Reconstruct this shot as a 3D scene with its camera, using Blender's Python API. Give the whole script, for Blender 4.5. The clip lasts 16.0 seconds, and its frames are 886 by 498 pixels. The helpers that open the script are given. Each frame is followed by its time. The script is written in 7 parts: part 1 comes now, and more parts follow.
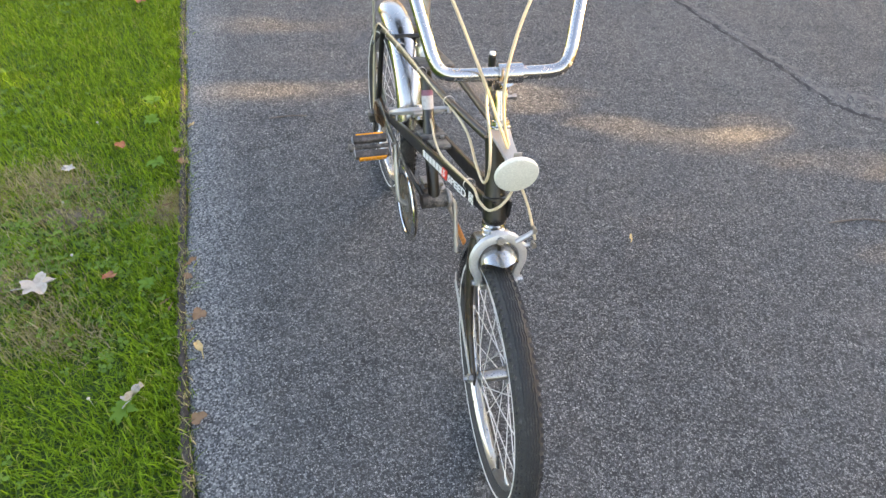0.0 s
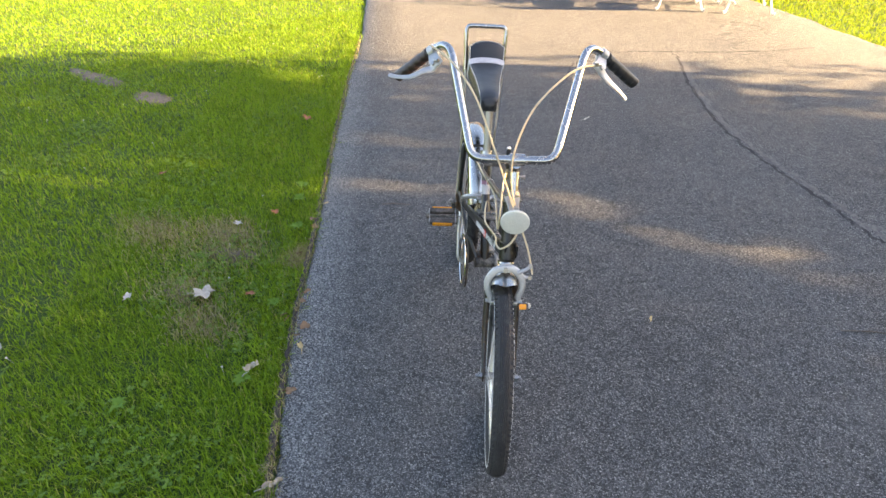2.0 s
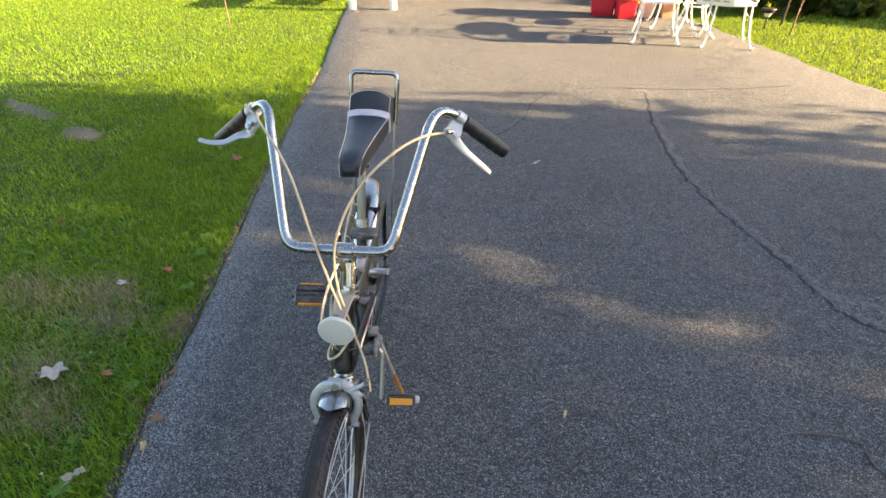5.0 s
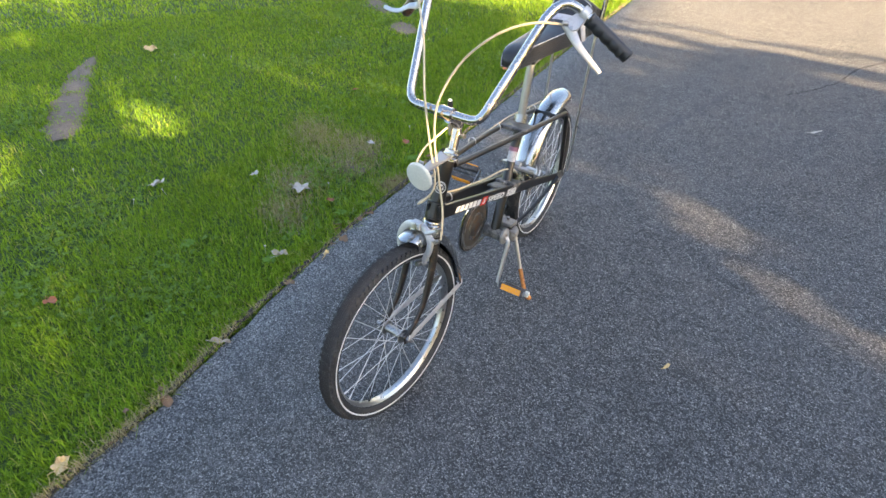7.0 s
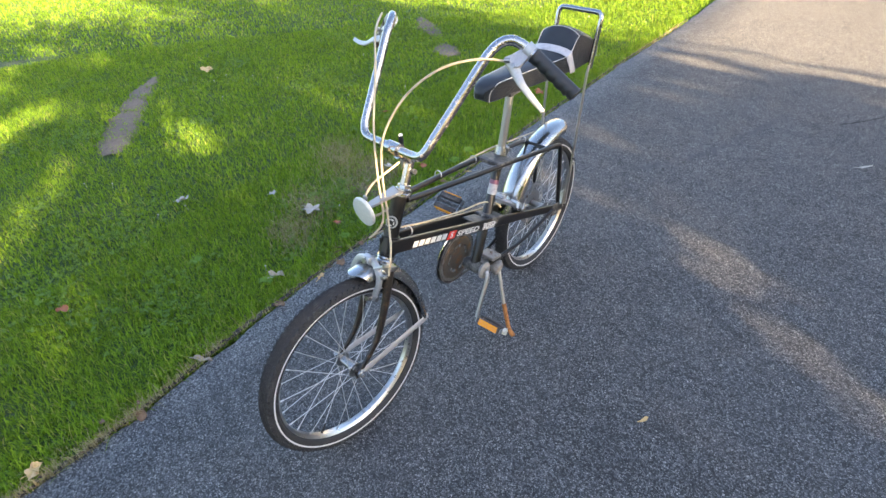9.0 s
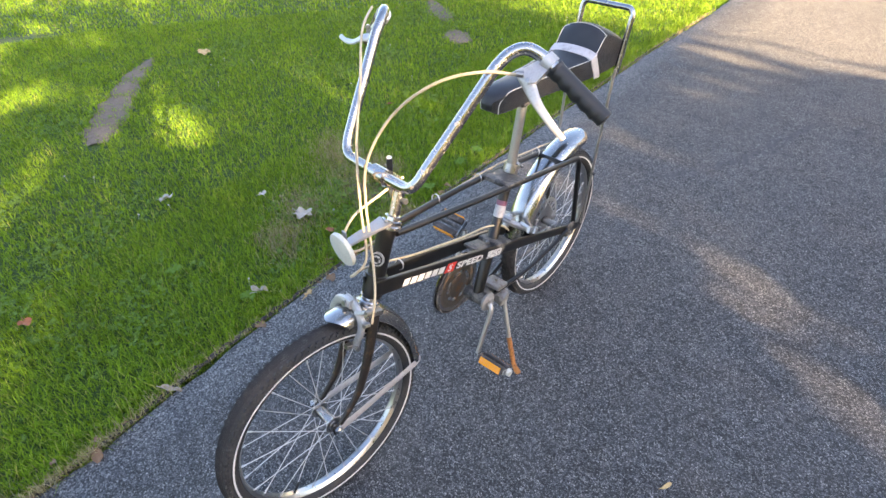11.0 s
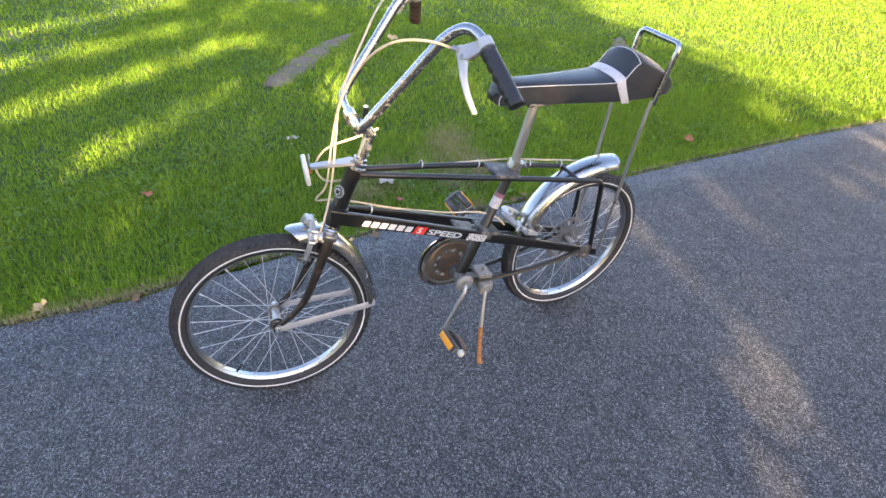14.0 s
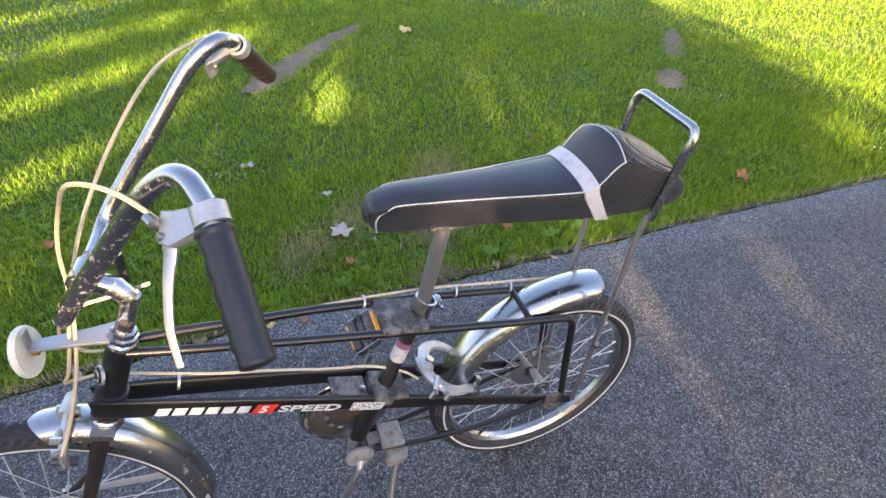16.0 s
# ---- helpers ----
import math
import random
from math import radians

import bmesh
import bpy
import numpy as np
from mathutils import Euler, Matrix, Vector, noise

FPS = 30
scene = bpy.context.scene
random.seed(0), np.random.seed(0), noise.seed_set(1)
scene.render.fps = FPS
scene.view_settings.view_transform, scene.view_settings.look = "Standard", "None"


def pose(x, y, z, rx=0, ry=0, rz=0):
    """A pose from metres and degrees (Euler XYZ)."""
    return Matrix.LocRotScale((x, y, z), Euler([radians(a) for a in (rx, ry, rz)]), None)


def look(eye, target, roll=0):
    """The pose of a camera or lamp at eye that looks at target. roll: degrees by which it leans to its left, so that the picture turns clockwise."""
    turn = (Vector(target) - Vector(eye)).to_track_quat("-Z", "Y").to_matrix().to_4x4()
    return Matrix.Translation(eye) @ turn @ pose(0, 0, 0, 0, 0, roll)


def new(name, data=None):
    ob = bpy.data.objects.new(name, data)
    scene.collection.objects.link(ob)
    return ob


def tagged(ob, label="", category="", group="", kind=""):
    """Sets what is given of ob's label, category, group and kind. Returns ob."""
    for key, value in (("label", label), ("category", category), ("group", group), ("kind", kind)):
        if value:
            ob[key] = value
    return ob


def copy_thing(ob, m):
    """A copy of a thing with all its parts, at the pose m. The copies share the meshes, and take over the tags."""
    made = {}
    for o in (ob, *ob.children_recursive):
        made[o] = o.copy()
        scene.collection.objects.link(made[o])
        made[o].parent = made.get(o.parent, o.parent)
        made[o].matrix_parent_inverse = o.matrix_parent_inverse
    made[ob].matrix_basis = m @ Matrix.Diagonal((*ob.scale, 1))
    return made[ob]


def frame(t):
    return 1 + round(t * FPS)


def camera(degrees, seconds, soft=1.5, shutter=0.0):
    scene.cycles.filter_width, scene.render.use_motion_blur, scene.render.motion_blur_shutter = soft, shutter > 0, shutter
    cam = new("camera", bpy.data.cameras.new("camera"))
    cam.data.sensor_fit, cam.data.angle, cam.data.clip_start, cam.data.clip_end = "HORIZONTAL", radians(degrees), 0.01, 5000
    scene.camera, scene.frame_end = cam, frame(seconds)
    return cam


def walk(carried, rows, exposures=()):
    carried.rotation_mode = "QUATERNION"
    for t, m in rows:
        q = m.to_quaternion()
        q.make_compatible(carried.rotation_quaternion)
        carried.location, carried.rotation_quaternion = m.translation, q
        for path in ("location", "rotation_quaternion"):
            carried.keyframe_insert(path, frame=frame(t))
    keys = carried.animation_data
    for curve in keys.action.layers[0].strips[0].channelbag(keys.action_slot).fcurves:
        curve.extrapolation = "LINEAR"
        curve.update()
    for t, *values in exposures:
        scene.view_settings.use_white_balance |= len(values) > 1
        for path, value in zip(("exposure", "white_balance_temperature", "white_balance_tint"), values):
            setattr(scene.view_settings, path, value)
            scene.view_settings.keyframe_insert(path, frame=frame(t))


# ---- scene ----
cam = camera(76.0, 16.0)
PATH = [
    (0, (0.5599, 0.3106, 1.314), (0.3547, 1.6351, -0.1457), 1.5),
    (0.5, (0.6227, 0.0775, 1.318), (0.4105, 1.4061, -0.1368), 2.5),
    (1, (0.7224, -0.0387, 1.3497), (0.4695, 1.2612, -0.1249), 2.4),
    (1.5, (0.8699, -0.1035, 1.3963), (0.3992, 1.2753, 0.0525), 1.3),
    (2, (0.8886, -0.1492, 1.4785), (0.2349, 1.3431, 0.3498), -1.1),
    (2.5, (0.8893, -0.2364, 1.5023), (0.2696, 1.3559, 0.4985), -1),
    (3, (0.923, -0.2395, 1.5013), (0.3738, 1.3963, 0.5252), -0.3),
    (3.2, (0.9697, -0.2009, 1.4984), (0.4294, 1.4367, 0.5213), -0.7),
    (5.3, (1.1261, 0.412, 1.426), (0.3752, 1.8759, 0.3211), -0.6),
    (5.5, (1.1421, 0.4595, 1.4032), (0.1876, 1.7843, 0.2795), -0.7),
    (6, (1.2633, 0.5751, 1.3666), (0.0088, 1.5325, 0.1665), -1.6),
    (6.5, (1.4257, 0.5301, 1.3586), (0.088, 1.3862, 0.1734), -3.3),
    (7, (1.6138, 0.473, 1.3824), (0.2565, 1.294, 0.1932), -2.7),
    (7.5, (1.6913, 0.5362, 1.3814), (0.3512, 1.4101, 0.2111), -1.1),
    (8, (1.7076, 0.6829, 1.3844), (0.3569, 1.5523, 0.223), -1.3),
    (8.5, (1.6958, 0.7463, 1.3933), (0.2436, 1.4493, 0.2418), -3.8),
    (9, (1.7078, 0.7631, 1.3893), (0.2088, 1.3944, 0.2567), -5),
    (9.5, (1.7247, 0.7898, 1.3903), (0.2338, 1.4164, 0.2458), -5.4),
    (9.7, (1.7297, 0.8057, 1.3903), (0.2378, 1.4285, 0.2448), -5.6),
    (11.8, (1.3629, 1.0793, 1.315), (-0.1128, 1.5153, 0.0654), -1.7),
    (12, (1.3631, 1.1486, 1.3051), (-0.1453, 1.4254, 0.0495), 0.6),
    (12.5, (1.4456, 1.2425, 1.3101), (-0.0913, 1.2698, 0.0604), 0),
    (13, (1.6498, 1.2657, 1.313), (0.0573, 1.2617, 0.1338), 0),
    (13.5, (1.7806, 1.2762, 1.3477), (0.1465, 1.2893, 0.2269), 1.5),
    (14, (1.7719, 1.3417, 1.3031), (0.1242, 1.3945, 0.2031), 2.9),
    (14.5, (1.6832, 1.5084, 1.2734), (0.0692, 1.5553, 0.1239), 2.4),
    (15, (1.5647, 1.6396, 1.2883), (-0.0409, 1.6241, 0.1268), 1.4),
    (15.5, (1.313, 1.6522, 1.2833), (-0.3019, 1.5903, 0.1358), 0.8),
    (16, (1.0653, 1.6707, 1.3071), (-0.5254, 1.5474, 0.1308), 1.5),
]
walk(cam, [(t, look(eye, target, roll)) for t, eye, target, roll in PATH], [(0, 3.68, 7800, 19), (0.5, 3.88, 7800, 20), (1.0, 3.98, 8000, 22), (1.5, 3.75, 8100, 24), (2, 3.22, 7200, 19), (3, 2.72, 7150, 21), (5.5, 2.82, 6600, 15), (6.5, 3.18, 6600, 15), (8, 3.25, 6700, 18), (9, 3.15, 6300, 17), (12.5, 3.42, 6800, 23), (13.5, 3.22, 6500, 23), (14.5, 3.3, 6300, 22), (15, 3.33, 6400, 23), (16, 3.2, 6600, 24)])

# ---------------------------------------------------------------- sky and sun
SUN_AZ, SUN_EL = radians(12.0), radians(16.5)
sun_way = Vector((math.cos(SUN_AZ) * math.cos(SUN_EL), math.sin(SUN_AZ) * math.cos(SUN_EL), math.sin(SUN_EL)))
world = bpy.data.worlds.new("sky")
scene.world = world
world.use_nodes = True
wn = world.node_tree.nodes
sky = wn.new("ShaderNodeTexSky")
sky.sky_type, sky.sun_disc = "NISHITA", False
sky.sun_elevation, sky.sun_rotation = SUN_EL, math.pi / 2 - SUN_AZ
sky.air_density, sky.dust_density, sky.ozone_density = 1.0, 1.6, 1.0
world.node_tree.links.new(sky.outputs[0], wn["Background"].inputs[0])
wn["Background"].inputs[1].default_value = 0.085
sun = new("sun", bpy.data.lights.new("sun", "SUN"))
sun.data.energy, sun.data.angle, sun.data.color = 6.2, radians(0.55), (1.0, 0.735, 0.4)
sun.matrix_world = look(sun_way * 40, (0, 0, 0))


# ---------------------------------------------------------------- mesh helpers
class G:
    """Collects vertices and faces of one part."""

    def __init__(self):
        self.v, self.f, self.m = [], [], []

    def add(self, verts, faces, mat=0):
        o = len(self.v)
        self.v += [tuple(p) for p in verts]
        self.f += [tuple(i + o for i in f) for f in faces]
        self.m += [mat] * len(faces)
        return self

    def loft(self, rings, closed=True, caps=True, mat=0):
        n = len(rings[0])
        verts = [p for r in rings for p in r]
        faces = []
        for i in range(len(rings) - 1):
            for j in range(n if closed else n - 1):
                a, b = i * n + j, i * n + (j + 1) % n
                faces.append((a, b, b + n, a + n))
        if caps and closed:
            faces.append(tuple(reversed(range(n))))
            faces.append(tuple((len(rings) - 1) * n + j for j in range(n)))
        return self.add(verts, faces, mat)

    def tube(self, pts, r, n=10, closed=False, flat=1.0, side=None, mat=0):
        """A round (or flattened) tube along points; r is one radius or one for each point."""
        pts = [Vector(p) for p in pts]
        k = len(pts)
        rs = [r] * k if isinstance(r, (int, float)) else list(r)
        rings, up = [], None
        for i, p in enumerate(pts):
            if closed:
                d = pts[(i + 1) % k] - pts[i - 1]
            else:
                d = pts[min(i + 1, k - 1)] - pts[max(i - 1, 0)]
            d.normalize()
            if up is None:
                up = Vector(side) if side else (Vector((0, 0, 1)) if abs(d.z) < 0.9 else Vector((1, 0, 0)))
            up = (up - d * up.dot(d)).normalized()
            s = d.cross(up)
            rings.append([p + (up * math.cos(a) + s * (math.sin(a) * flat)) * rs[i] for a in (2 * math.pi * j / n for j in range(n))])
        if closed:
            rings.append(rings[0])
        return self.loft(rings, caps=not closed, mat=mat)

    def box(self, c, s, rot=None, bevel=0.0, mat=0):
        """A box with chamfered edges: centre, full sizes, optional 3x3 turn."""
        hx, hy, hz = (q / 2 for q in s)
        b = min(bevel, hx * 0.95, hy * 0.95, hz * 0.95)
        if b <= 0:
            v = [(x, y, z) for x in (-hx, hx) for y in (-hy, hy) for z in (-hz, hz)]
            f = [(0, 1, 3, 2), (4, 6, 7, 5), (0, 4, 5, 1), (2, 3, 7, 6), (0, 2, 6, 4), (1, 5, 7, 3)]
        else:
            bm = bmesh.new()
            bmesh.ops.create_cube(bm, size=1.0)
            for q in bm.verts:
                q.co = Vector((q.co.x * 2 * hx, q.co.y * 2 * hy, q.co.z * 2 * hz))
            bmesh.ops.bevel(bm, geom=bm.edges[:], offset=b, segments=2, affect="EDGES", profile=0.5)
            bm.verts.index_update()
            v = [q.co.copy() for q in bm.verts]
            f = [tuple(q.index for q in fc.verts) for fc in bm.faces]
            bm.free()
        m = rot if rot is not None else Matrix.Identity(3)
        return self.add([m @ Vector(p) + Vector(c) for p in v], f, mat)

    def lathe(self, prof, axis_o, axis_d, n=32, caps=False, mat=0, ref=None):
        """Turns (along, radius) pairs about an axis."""
        o, d = Vector(axis_o), Vector(axis_d).normalized()
        u = Vector(ref) if ref else (Vector((0, 0, 1)) if abs(d.z) < 0.9 else Vector((0, 1, 0)))
        u = (u - d * u.dot(d)).normalized()
        w = d.cross(u)
        rings = [[o + d * a + (u * math.cos(t) + w * math.sin(t)) * r for t in (2 * math.pi * j / n for j in range(n))] for a, r in prof]
        return self.loft(rings, caps=caps, mat=mat)

    def ring(self, prof, o, d, n=48, mat=0):
        """Turns a closed (along, radius) section about an axis."""
        return self.lathe(list(prof) + [prof[0]], o, d, n, False, mat)

    def move(self, m):
        self.v = [tuple(m @ Vector(p)) for p in self.v]
        return self


def spline(pts, per=6, closed=False):
    """Catmull-Rom through points."""
    p = [Vector(q) for q in pts]
    k = len(p)
    out = []
    for i in range(k if closed else k - 1):
        if closed:
            a, b, c, d = p[i - 1], p[i], p[(i + 1) % k], p[(i + 2) % k]
        else:
            a, b, c, d = p[max(i - 1, 0)], p[i], p[i + 1], p[min(i + 2, k - 1)]
        for j in range(per):
            t = j / per
            out.append(0.5 * (2 * b + (c - a) * t + (2 * a - 5 * b + 4 * c - d) * t * t + (3 * b - a - 3 * c + d) * t ** 3))
    if not closed:
        out.append(p[-1])
    return out


def mesh_of(name, g, mats, sharp=40):
    me = bpy.data.meshes.new(name)
    me.from_pydata(g.v, [], g.f)
    for m in mats if isinstance(mats, (list, tuple)) else [mats]:
        me.materials.append(m)
    me.polygons.foreach_set("material_index", g.m)
    me.polygons.foreach_set("use_smooth", [True] * len(g.f))
    bm = bmesh.new()
    bm.from_mesh(me)
    bmesh.ops.recalc_face_normals(bm, faces=bm.faces[:])
    bm.to_mesh(me)
    bm.free()
    me.set_sharp_from_angle(angle=radians(sharp))
    return me


def part(name, g, material, parent, label="", sharp=40):
    """Links the collected mesh as one part under a thing or another part."""
    ob = new(name, mesh_of(name, g, material, sharp))
    ob.parent = parent
    if label:
        ob["label"] = label
    return ob


def thing(name, m=None, label="", category="", group="", kind=""):
    ob = new(name)
    ob.empty_display_size = 0.1
    if m is not None:
        ob.matrix_world = m
    return tagged(ob, label, category, group, kind)


def solid(name, g, material, label="", category="", group="", kind="", sharp=40):
    return tagged(new(name, mesh_of(name, g, material, sharp)), label, category, group, kind)


def raw_mesh(name, verts, faces, material):
    """A large mesh straight from arrays."""
    me = bpy.data.meshes.new(name)
    me.from_pydata(verts, [], faces)
    me.materials.append(material)
    return me


# ---------------------------------------------------------------- materials
class M:
    """Small node builder round one Principled shader."""

    def __init__(self, name, rough=0.5, metal=0.0, color=(0.5, 0.5, 0.5), spec=0.5):
        self.mat = bpy.data.materials.new(name)
        self.mat.use_nodes = True
        self.t = self.mat.node_tree
        self.p = self.t.nodes["Principled BSDF"]
        self.p.inputs["Roughness"].default_value = rough
        self.p.inputs["Metallic"].default_value = metal
        self.p.inputs["Base Color"].default_value = (*color, 1)
        self.p.inputs["Specular IOR Level"].default_value = spec
        self.co = None

    def n(self, kind, **kw):
        nd = self.t.nodes.new(kind)
        for k, v in kw.items():
            if k in nd.inputs:
                nd.inputs[k].default_value = v
        return nd

    def link(self, a, b):
        self.t.links.new(a, b)

    def coords(self):
        if self.co is None:
            self.co = self.n("ShaderNodeTexCoord").outputs["Object"]
        return self.co

    def noise(self, scale, detail=4.0, rough=0.6, vec=None):
        nd = self.n("ShaderNodeTexNoise", Scale=scale, Detail=detail, Roughness=rough)
        self.link(vec or self.coords(), nd.inputs["Vector"])
        return nd.outputs[0]

    def voro(self, scale, feature="F1", vec=None, out=0):
        nd = self.n("ShaderNodeTexVoronoi", Scale=scale)
        nd.feature = feature
        self.link(vec or self.coords(), nd.inputs["Vector"])
        return nd.outputs[out]

    def ramp(self, fac, stops, hard=False):
        nd = self.n("ShaderNodeValToRGB")
        el = nd.color_ramp.elements
        if hard:
            nd.color_ramp.interpolation = "CONSTANT"
        while len(el) < len(stops):
            el.new(0.5)
        for e, (pos, c) in zip(el, stops):
            e.position = pos
            e.color = (*c, 1) if isinstance(c, tuple) else (c, c, c, 1)
        self.link(fac, nd.inputs[0])
        return nd.outputs[0]

    def mix(self, fac, a, b, mode="MIX"):
        nd = self.n("ShaderNodeMix")
        nd.data_type, nd.blend_type = "RGBA", mode
        for s, v in ((0, fac), (6, a), (7, b)):
            if isinstance(v, (int, float)):
                nd.inputs[s].default_value = v
            elif isinstance(v, tuple):
                nd.inputs[s].default_value = (*v, 1)
            else:
                self.link(v, nd.inputs[s])
        return nd.outputs[2]

    def math(self, op, a, b=0.0):
        nd = self.n("ShaderNodeMath")
        nd.operation = op
        for s, v in ((0, a), (1, b)):
            if isinstance(v, (int, float)):
                nd.inputs[s].default_value = v
            else:
                self.link(v, nd.inputs[s])
        return nd.outputs[0]

    def set(self, socket, v):
        if isinstance(v, (int, float)):
            self.p.inputs[socket].default_value = v
        else:
            self.link(v, self.p.inputs[socket])
        return self

    def bump(self, height, strength=0.3, dist=0.002):
        nd = self.n("ShaderNodeBump", Strength=strength, Distance=dist)
        self.link(height, nd.inputs["Height"])
        self.link(nd.outputs[0], self.p.inputs["Normal"])
        return self


def speckled(name, base, worn, scale, amount, rough=0.5, metal=0.0, bump=0.1, dist=0.001, worn_rough=0.8, spec=0.5):
    """A surface of one colour with a patchy second one over it, and fine relief."""
    m = M(name, rough, metal, base, spec)
    big = m.noise(scale, 5.0, 0.65)
    fine = m.noise(scale * 9, 3.0, 0.6)
    k = m.math("ADD", m.math("MULTIPLY", big, 0.75), m.math("MULTIPLY", fine, 0.25))
    f = m.ramp(k, [(1 - amount - 0.06, 0.0), (1 - amount + 0.06, 1.0)])
    shade = m.ramp(fine, [(0.25, tuple(c * 0.8 for c in base)), (0.75, tuple(min(1, c * 1.15) for c in base))])
    m.set("Base Color", m.mix(f, shade, worn))
    rr = m.ramp(f, [(0.0, rough), (1.0, worn_rough)])
    m.set("Roughness", m.mix(m.ramp(big, [(0.3, 0.0), (0.7, 0.35)]), rr, (min(1, rough + 0.2),) * 3))
    if metal > 0:
        m.set("Metallic", m.ramp(f, [(0.0, metal), (1.0, 0.0)]))
    m.bump(m.math("ADD", fine, m.math("MULTIPLY", f, 0.6)), bump, dist)
    return m.mat


chrome = speckled("chrome", (0.39, 0.39, 0.385), (0.1, 0.075, 0.055), 110, 0.362, 0.17, 1.0, 0.05, 0.0004, 0.75)
chrome_clean = speckled("bright_chrome", (0.47, 0.47, 0.465), (0.3, 0.2, 0.1), 30, 0.31, 0.1, 1.0, 0.03, 0.0003, 0.6)
chrome_dull = speckled("dull_chrome", (0.36, 0.355, 0.345), (0.22, 0.18, 0.14), 150, 0.36, 0.26, 1.0, 0.08, 0.0004, 0.8)
guard_chrome = speckled("aged_mudguard_chrome", (0.43, 0.425, 0.41), (0.3, 0.24, 0.17), 55, 0.33, 0.2, 1.0, 0.05, 0.0004, 0.6)
rim_chrome = speckled("satin_rim_chrome", (0.44, 0.44, 0.43), (0.3, 0.24, 0.17), 70, 0.34, 0.26, 1.0, 0.05, 0.0003, 0.6)
crank_bronze = speckled("greasy_brown_steel", (0.15, 0.13, 0.105), (0.24, 0.12, 0.045), 26, 0.42, 0.42, 0.7, 0.2, 0.0006, 0.75)
alloy = speckled("cast_aluminium", (0.44, 0.44, 0.435), (0.34, 0.325, 0.3), 90, 0.4, 0.42, 0.7, 0.12, 0.0005, 0.55)
satin_steel = speckled("satin_grey_steel", (0.4, 0.395, 0.385), (0.3, 0.26, 0.2), 160, 0.34, 0.42, 1.0, 0.06, 0.0003, 0.7)
strut_metal = speckled("galvanised_strip", (0.5, 0.5, 0.5), (0.36, 0.33, 0.3), 70, 0.4, 0.42, 0.55, 0.1, 0.0004, 0.6)
black_paint = speckled("black_frame_paint", (0.008, 0.0075, 0.007), (0.038, 0.033, 0.028), 60, 0.34, 0.3, 0.0, 0.05, 0.0004, 0.55)
fork_paint = speckled("brown_black_paint", (0.014, 0.011, 0.009), (0.085, 0.046, 0.022), 34, 0.42, 0.32, 0.0, 0.08, 0.0006, 0.6)
dusty_grey = speckled("dusty_grey_steel", (0.27, 0.255, 0.235), (0.16, 0.125, 0.09), 55, 0.44, 0.55, 0.35, 0.15, 0.0006, 0.8)
dusty_black = speckled("dusty_black_steel", (0.026, 0.024, 0.022), (0.15, 0.137, 0.118), 45, 0.48, 0.5, 0.0, 0.1, 0.0006, 0.75)
rust = speckled("orange_rust", (0.42, 0.17, 0.045), (0.2, 0.075, 0.025), 120, 0.45, 0.85, 0.0, 0.35, 0.0008, 0.9)
rusty_cog = speckled("rusty_cog", (0.12, 0.07, 0.04), (0.3, 0.15, 0.06), 90, 0.42, 0.55, 0.6, 0.3, 0.0006, 0.85)
grip_black = speckled("black_grip_rubber", (0.01, 0.011, 0.013), (0.03, 0.031, 0.034), 70, 0.38, 0.42, 0.0, 0.12, 0.0006, 0.6)
grip_brown = speckled("brown_grip_rubber", (0.028, 0.017, 0.014), (0.06, 0.038, 0.03), 70, 0.4, 0.34, 0.0, 0.12, 0.0006, 0.6)
cable_skin = speckled("cream_cable_sleeve", (0.5, 0.41, 0.27), (0.34, 0.25, 0.14), 60, 0.4, 0.45, 0.0, 0.05, 0.0003, 0.6)
black_plastic = speckled("black_plastic", (0.012, 0.012, 0.0125), (0.04, 0.038, 0.036), 60, 0.38, 0.4, 0.0, 0.06, 0.0004, 0.6)
pedal_rubber = speckled("worn_pedal_rubber", (0.045, 0.038, 0.035), (0.14, 0.12, 0.11), 60, 0.44, 0.7, 0.0, 0.15, 0.0006, 0.8)
amber = speckled("amber_reflector", (0.78, 0.3, 0.015), (0.5, 0.17, 0.01), 140, 0.4, 0.2, 0.0, 0.25, 0.0006, 0.4)
white_vinyl = speckled("white_vinyl_band", (0.48, 0.46, 0.47), (0.33, 0.31, 0.32), 50, 0.42, 0.45, 0.0, 0.1, 0.0005, 0.6)
white_decal = speckled("white_decal", (0.62, 0.61, 0.59), (0.48, 0.46, 0.42), 160, 0.36, 0.45, 0.0, 0.02, 0.0002, 0.6)
red_decal = speckled("red_decal", (0.62, 0.035, 0.02), (0.45, 0.05, 0.03), 160, 0.36, 0.4, 0.0, 0.02, 0.0002, 0.6)
piping_white = speckled("aged_white_piping", (0.5, 0.49, 0.46), (0.4, 0.38, 0.33), 90, 0.38, 0.45, 0.0, 0.02, 0.0002, 0.6)
sticker_grey = speckled("faded_white_sticker", (0.42, 0.41, 0.43), (0.2, 0.19, 0.2), 120, 0.42, 0.4, 0.0, 0.03, 0.0002, 0.6)
sticker_plum = speckled("faded_plum_sticker", (0.19, 0.07, 0.12), (0.12, 0.07, 0.1), 120, 0.42, 0.4, 0.0, 0.03, 0.0002, 0.6)
foil = speckled("worn_foil_decal", (0.62, 0.61, 0.58), (0.06, 0.055, 0.05), 190, 0.47, 0.5, 0.0, 0.05, 0.0003, 0.6)
white_plastic = speckled("milky_plastic", (0.56, 0.55, 0.48), (0.46, 0.44, 0.37), 40, 0.36, 0.28, 0.0, 0.03, 0.0004, 0.4)


